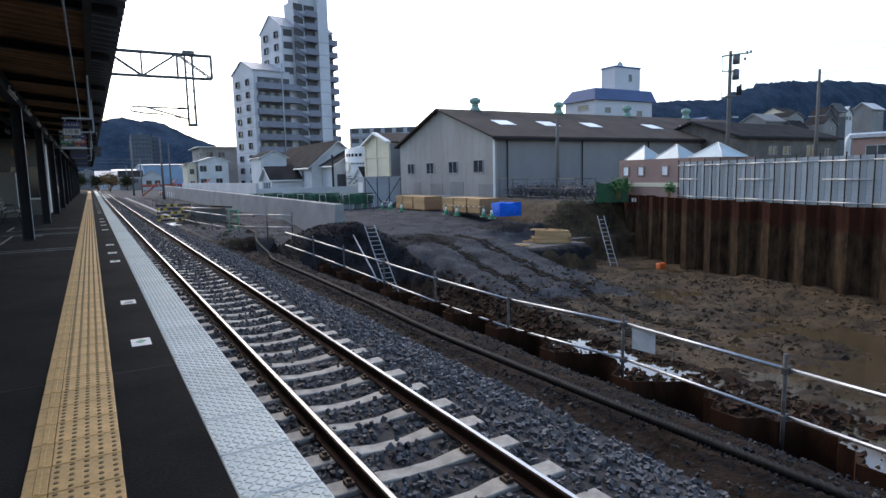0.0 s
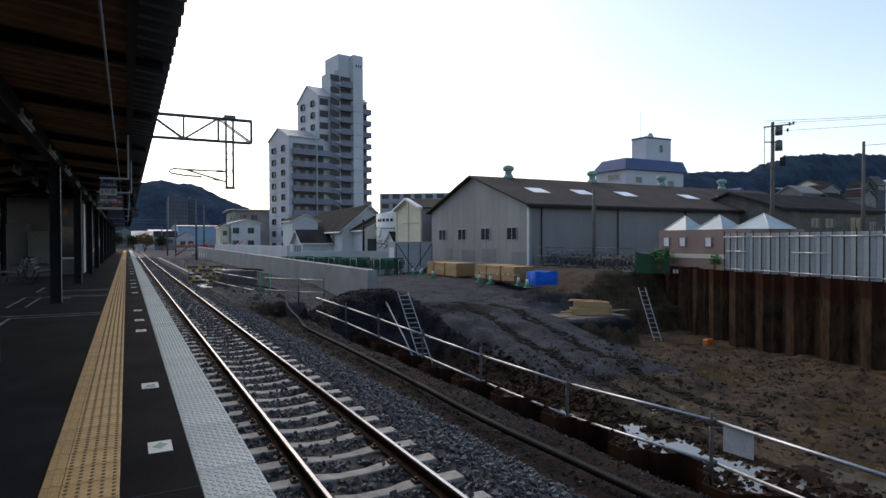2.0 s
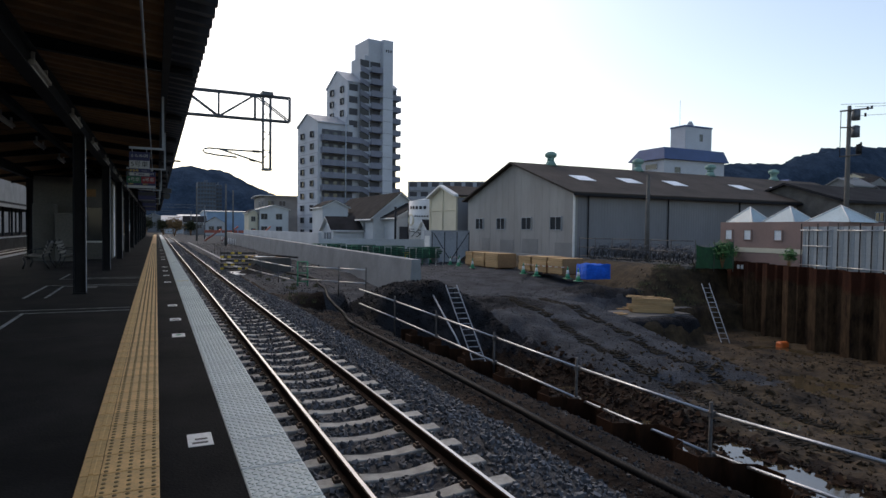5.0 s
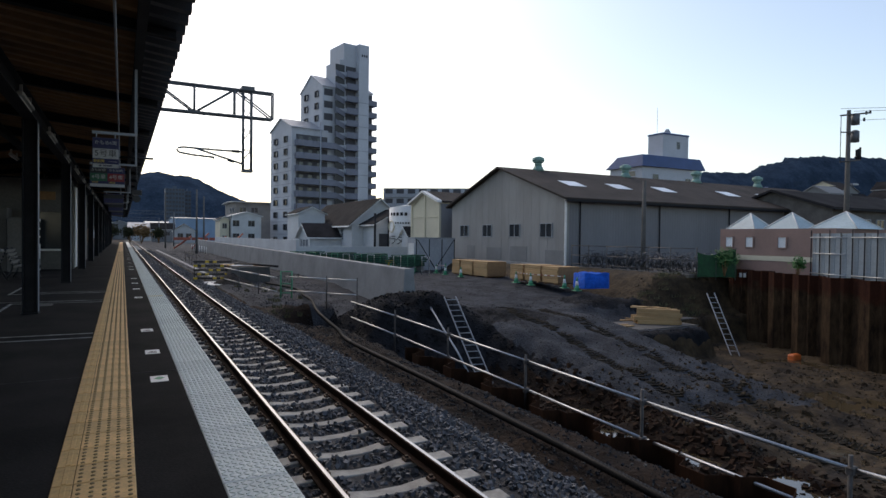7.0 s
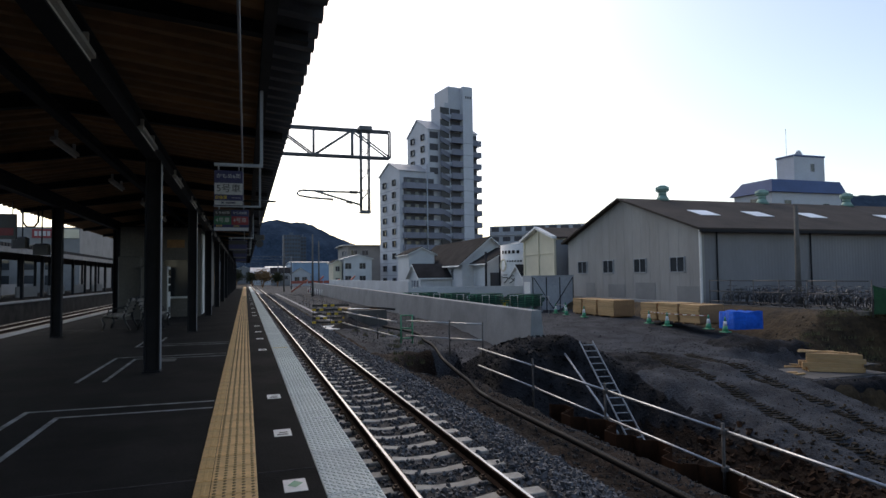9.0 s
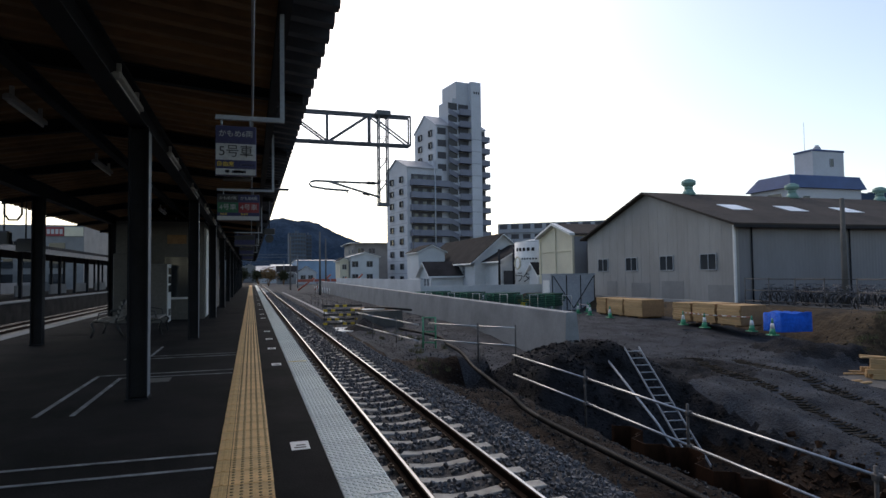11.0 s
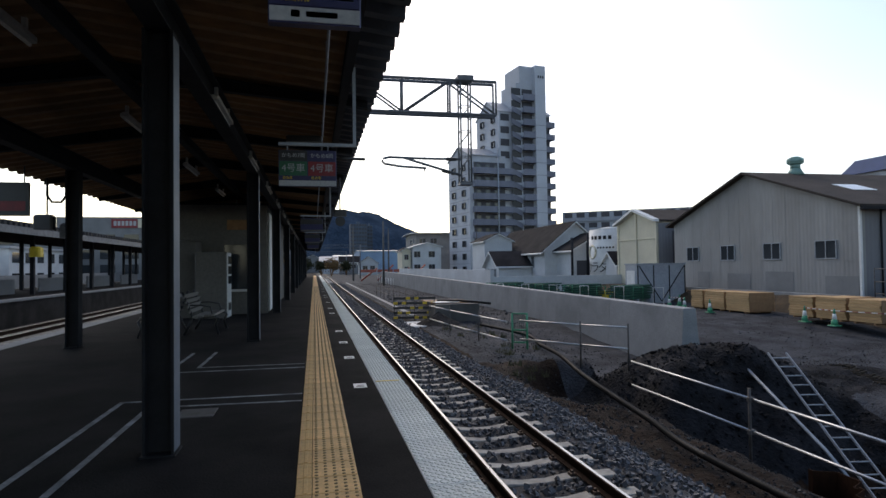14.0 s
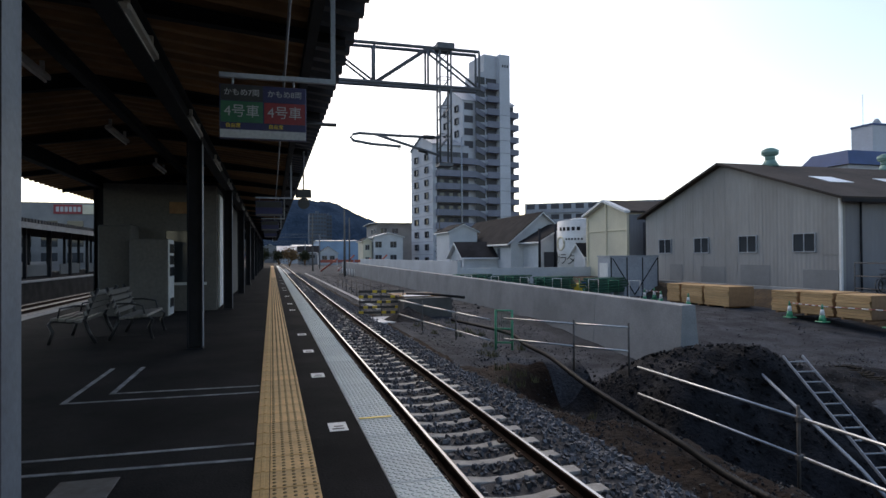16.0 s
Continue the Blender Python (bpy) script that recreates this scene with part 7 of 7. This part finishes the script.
# ---- other tracks and platform ----
def side_track(xc, label):
    t = thing("side_track", label, "track", "side tracks", "structure")
    for x in (xc - 0.565, xc + 0.565):
        bm = B()
        box(bm, x - 0.06, x + 0.06, -10, 180, -1.16, -1.14)
        box(bm, x - 0.012, x + 0.012, -10, 180, -1.14, -1.05)
        box(bm, x - 0.034, x + 0.034, -10, 180, -1.05, -1.015, 0)
        box(bm, x - 0.028, x + 0.028, -10, 180, -1.015, -1.008, 1)
        part("rail", bm, ["rail_side", "rail_top"], t)
    bm = B()
    box(bm, xc - 1.9, xc + 1.9, -10, 180, -1.5, -1.2)
    part("ballast_bed", bm, "bed", t)
    bm = B()
    for k in range(200):
        y = -8 + k * 0.61
        box(bm, xc - 1.0, xc + 1.0, y - 0.11, y + 0.11, -1.2, -1.165)
    part("sleepers", bm, "sleeper", t)


side_track(-8.1, "ballasted track beside the far platform edge")
side_track(-12.0, "second ballasted track beyond the platform")


def other_platform():
    p = thing("opposite_platform", "opposite platform with a concrete side and a dark canopy on posts", "platform", kind="structure")
    X0, X1 = -24.0, -15.2
    bm = B()
    box(bm, X0, X1, -10, 150, -1.5, -0.14)
    part("platform_body", bm, "dark_side", p)
    bm = B()
    box(bm, X1 - 0.45, X1 + 0.06, -10, 150, -0.14, -0.02)
    part("edge_slab", bm, "concrete", p)
    bm = B()
    box(bm, X0, X1 - 0.45, -10, 150, -0.14, -0.03)
    part("surface", bm, "asphalt", p)
    cz = 3.6
    bm = B()
    extrude(bm, [(X0 + 0.6, -10, cz), ((X0 + X1) / 2, -10, cz + 0.5), (X1 - 0.4, -10, cz), (X1 - 0.4, -10, cz + 0.16), ((X0 + X1) / 2, -10, cz + 0.66), (X0 + 0.6, -10, cz + 0.16)], (0, 150, 0))
    part("canopy_roof", bm, "roof_dark", p)
    bm = B()
    box(bm, X1 - 0.42, X1 - 0.34, -10, 140, cz - 0.22, cz + 0.17)
    part("fascia", bm, "mast_steel", p)
    bm = B()
    for k in range(260):
        y = -10 + k * 0.575
        box(bm, X1 - 0.45, X1 - 0.32, y, y + 0.3, cz + 0.17, cz + 0.42)
    part("cresting", bm, "steel", p)
    for k in range(30):
        y = -6 + k * 5.0
        for x in (X1 - 1.9, X0 + 2.1):
            bm = B()
            box(bm, x - 0.11, x + 0.11, y - 0.11, y + 0.11, -0.14, cz + 0.1)
            part("post", bm, "steel", p)
    for k in range(10):
        y = 14 + k * 9.0
        bm = B()
        box(bm, X1 - 3.6, X1 - 3.5, y, y + 5.5, -0.05, 0.9)
        part("screen", bm, "house_grey", p, "pale low screen")
    s = thing("yellow_lantern", "small yellow hanging sign on the opposite platform", "sign", at=(X1 - 0.9, 52, 2.2))
    bm = B()
    bevelled(bm, -0.3, 0.3, -0.3, 0.3, 0, 0.6, 0.1)
    part("case", bm, "yellow", s)
    # rear wall of the station and the large shop behind it
    bm = B()
    box(bm, -36.5, -36.2, -10, 160, -1.4, 0.9)
    solid("station_wall", bm, "house_grey", "grey wall behind the opposite platform", "wall", kind="structure")
    b = thing("department_store", "large grey store with a red sign band", "building")
    bm = B()
    box(bm, -48, -30.5, 140, 200, -1.4, 11.6)
    box(bm, -75, -48, 140, 200, -1.4, 8.4)
    box(bm, -75, -46, 138.5, 140, -1.4, 8.6)
    part("wall", bm, "house_grey", b)
    bm = B()
    box(bm, -38.4, -33.8, 139.8, 140, 9.5, 11.2)
    part("sign_band", bm, "sign_red", b, "red sign band")
    bm = B()
    box(bm, -33.7, -30.6, 139.8, 140, 9.5, 11.2)
    part("sign_panel", bm, "beige", b, "pale sign panel")
    for k in range(6):
        bm = B()
        box(bm, -38.0 + k * 0.7, -37.5 + k * 0.7, 139.76, 139.8, 9.9, 10.8)
        part("sign_mark", bm, "sign_white", b)
    for f in range(3):
        for k in range(10):
            bm = B()
            box(bm, -74 + k * 4.2, -71.4 + k * 4.2, 139.85 if -74 + k * 4.2 > -46 else 138.4, 140 if -74 + k * 4.2 > -46 else 138.5, 0.6 + f * 2.9, 2.4 + f * 2.9)
            part("window", bm, "glass", b)
    for k, (x, y, w, d, h, m) in enumerate(((-62, 60, 22, 40, 5, "house"), (-60, 20, 20, 34, 5.4, "house_grey"), (-58, 108, 16, 26, 6, "house"), (-62, -20, 22, 34, 5, "house_grey"), (-34, 210, 20, 30, 9, "house_grey"), (-60, 240, 24, 40, 14, "house"))):
        bb = thing("town_building", "plain grey building beyond the opposite platform", "building", "buildings beyond the station", at=(x, y, -1.4))
        bm = B()
        box(bm, 0, w, 0, d, 0, h)
        part("wall", bm, m, bb)
        bm = B()
        box(bm, -0.3, w + 0.3, -0.3, d + 0.3, h, h + 0.35)
        part("roof", bm, "grey_metal", bb)
        for f in range(int(h // 3)):
            for q in range(int(d // 4)):
                bm = B()
                box(bm, w, w + 0.05, 1 + q * 4, 3.2 + q * 4, 1 + f * 3, 2.5 + f * 3)
                part("window", bm, "glass", bb)


other_platform()


def side_signals():
    s = thing("signal_rack", "dark signal lamps hung from the canopy edge", "signal", at=(-6.45, 28.5, 0.25))
    bm = B()
    path_tube(bm, [(0, 0, 3.55), (0, 0, 2.9), (0.1, 0, 2.75), (0.3, 0, 2.75), (0.4, 0, 2.9), (0.4, 0, 3.55)], 0.03, 6)
    part("bracket", bm, "black", s)
    bm = B()
    bevelled(bm, -0.25, 0.15, -0.15, 0.15, 2.1, 2.45, 0.04)
    bevelled(bm, 0.3, 0.7, -0.15, 0.15, 1.9, 2.25, 0.04)
    tube(bm, (0, 0, 2.45), (0, 0, 2.9), 0.02, 6)
    tube(bm, (0.5, 0, 2.25), (0.5, 0, 3.5), 0.02, 6)
    part("lamp_case", bm, "black", s)


side_signals()


def hanging_board():
    h = thing("hanging_board", "dark notice board hung under the far canopy edge", "board", at=(-6.4, 26.4, 2.5))
    bm = B()
    bevelled(bm, -0.45, 0.45, -0.03, 0.03, 0, 0.68, 0.012)
    part("panel", bm, "black", h)
    bm = B()
    box(bm, -0.38, 0.38, -0.034, -0.031, 0.1, 0.3)
    part("field", bm, "sign_red", h, "dull red strip")
    for x in (-0.35, 0.35):
        bm = B()
        tube(bm, (x, 0, 0.68), (x, 0, 1.02), 0.014, 6)
        part("hanger", bm, "black", h)


hanging_board()


# ---- stacked site materials ----
def green_stack():
    for k in range(4):
        t = thing("green_pipe_rack", "stack of green scaffold frames behind the concrete wall", "scaffolding", "scaffold stacks", at=(14.5 + 1.6 * k, 58 - 3.6 * k, -1.3), rz=20)
        for r in range(6):
            bm = B()
            for c in range(5):
                o = 0.22 * math.sin(5.1 * r + 2.3 * c + 1.7 * k)
                tube(bm, (-1.35 + o, c * 0.27, 0.48 + r * 0.15), (1.4 + o, c * 0.27 + 0.1 * o, 0.48 + r * 0.15), 0.07, 6)
            part("pipe_layer", bm, "dull_green", t)
        bm = B()
        for u in (-1.0, 0.0, 1.1):
            box(bm, u - 0.06, u + 0.06, -0.15, 1.3, 0, 0.42)
        part("trestle", bm, "steel_lit", t)
    for k in range(12):
        bm = B()
        x, y = 12.6 + 0.55 * k, 58 - 1.25 * k
        path_tube(bm, [(x, y, -1.3), (x, y, -0.05), (x + 0.35, y - 0.5, -0.05), (x + 0.35, y - 0.5, -1.3)], 0.035, 5)
        solid("barricade", bm, "white" if k % 2 else "green", "low pipe barricade by the scaffold stacks", "barricade", "barricades")
    bm = B()
    bevelled(bm, 19.0, 20.1, 51.6, 52.6, -1.3, -0.55, 0.06)
    solid("yellow_generator", bm, "yellow", "small yellow machine beside the shed", "machine")
    bm = B()
    bevelled(bm, 20.3, 20.9, 51.9, 52.6, -1.3, -0.5, 0.06)
    solid("blue_drum", bm, "tarp", "blue drum beside the shed", "drum")
    bm = B()
    for a in range(4):
        x = 8.0 + a * 3
        tube(bm, (x, 124, -1.2), (x + 3, 124.5, 1.0 + (a % 2) * 0.6), 0.16, 6)
        box(bm, x, x + 2.8, 123.8, 124.4, 0.3, 0.8)
    solid("red_machine", bm, "red_steel", "rusty red piling rig parts beyond the wall", "machine")


green_stack()


# ---- pieces of the platform edge ----
def tile_data(full):
    """One 0.3 m tactile tile with its 0.1 m border piece; x from 0, raised domes and one bar."""
    bm = B()
    bevelled(bm, 0.103, 0.398, 0.005, 0.295, 0, 0.012, 0.003)
    bevelled(bm, 0.002, 0.099, 0.005, 0.295, 0, 0.012, 0.003, 2)
    if full:
        bevelled(bm, 0.045, 0.072, 0.012, 0.288, 0.012, 0.017, 0.003, 2)
        for i in range(5):
            for j in range(5):
                tube(bm, (0.13 + i * 0.06, 0.03 + j * 0.06, 0.011), (0.13 + i * 0.06, 0.03 + j * 0.06, 0.017), 0.0135, 6, 1, 0.009)
    return data("tile", bm, "tile", "tile_dot", "tile_line")


strip = thing("tactile_strip", "yellow tactile paving strip along the platform edge", "tactile paving", kind="structure")
me_tile = tile_data(True)
y = -3.0
for k in range(200):
    ob = new("tile", me_tile)
    ob.parent = strip
    ob.matrix_basis = pose(YEL0 + random.uniform(-0.001, 0.001), y, 0.0, 0, random.uniform(-0.1, 0.1), 0)
    y += 0.3
bm = B()
while y < PLAT_END - 0.5:
    box(bm, YEL0 + 0.1, YEL1, y + 0.003, y + 0.297, 0, 0.012)
    box(bm, YEL0, YEL0 + 0.097, y + 0.003, y + 0.297, 0, 0.012, 1)
    y += 0.3
tagged(part("far_tiles", bm, ["tile", "tile_line"], strip), kind="stuff")
bm = B()
box(bm, YEL0, YEL1, -13.9, -3.0, 0, 0.012)
part("rear_tiles", bm, "tile", strip)


def slab_data():
    """One edge slab with a raised herringbone tread."""
    bm = B()
    w, L = SLAB1 - SLAB0, 0.5
    bevelled(bm, 0.0, w, 0.008, L - 0.008, -0.12, 0.0, 0.006)
    for i in range(9):
        for j in range(12):
            cx, cy = 0.025 + i * (w - 0.05) / 8, 0.03 + j * (L - 0.06) / 11
            box(bm, -0.017, 0.017, -0.0045, 0.0045, 0, 0.004, 1, pose(cx, cy, 0, 0, 0, 45 if (i + j) % 2 else -45))
    return data("edge_slab", bm, "slab", "slab_bar")


edge = thing("platform_edge", "pale grey treaded slabs along the platform edge", "paving", kind="structure")
me_slab = slab_data()
for k in range(150):
    ob = new("edge_slab", me_slab)
    ob.parent = edge
    ob.matrix_basis = pose(SLAB0, 2.49 - 0.5 * 12 + 0.5 * k, 0.004 + random.uniform(-0.001, 0.002), 0, random.uniform(-0.15, 0.15), 0)
bm = B()
y = 2.49 - 6 + 75
while y < PLAT_END:
    box(bm, SLAB0, SLAB1, y + 0.004, y + 0.496, -0.12, 0.004)
    y += 0.5
box(bm, SLAB0, SLAB1, -14, -3.6, -0.12, 0.004)
tagged(part("far_slabs", bm, "slab", edge), kind="stuff")
bm = B()
box(bm, SLAB0 + 0.02, SLAB1 - 0.05, 20.0, 20.045, 0.008, 0.012)
part("edge_mark", bm, "yellow", edge, "worn yellow paint mark")
bm = B()
box(bm, SLAB0 + 0.15, SLAB1 - 0.04, 13.62, 13.66, 0.008, 0.012)
part("edge_mark", bm, "white", edge, "white paint mark")
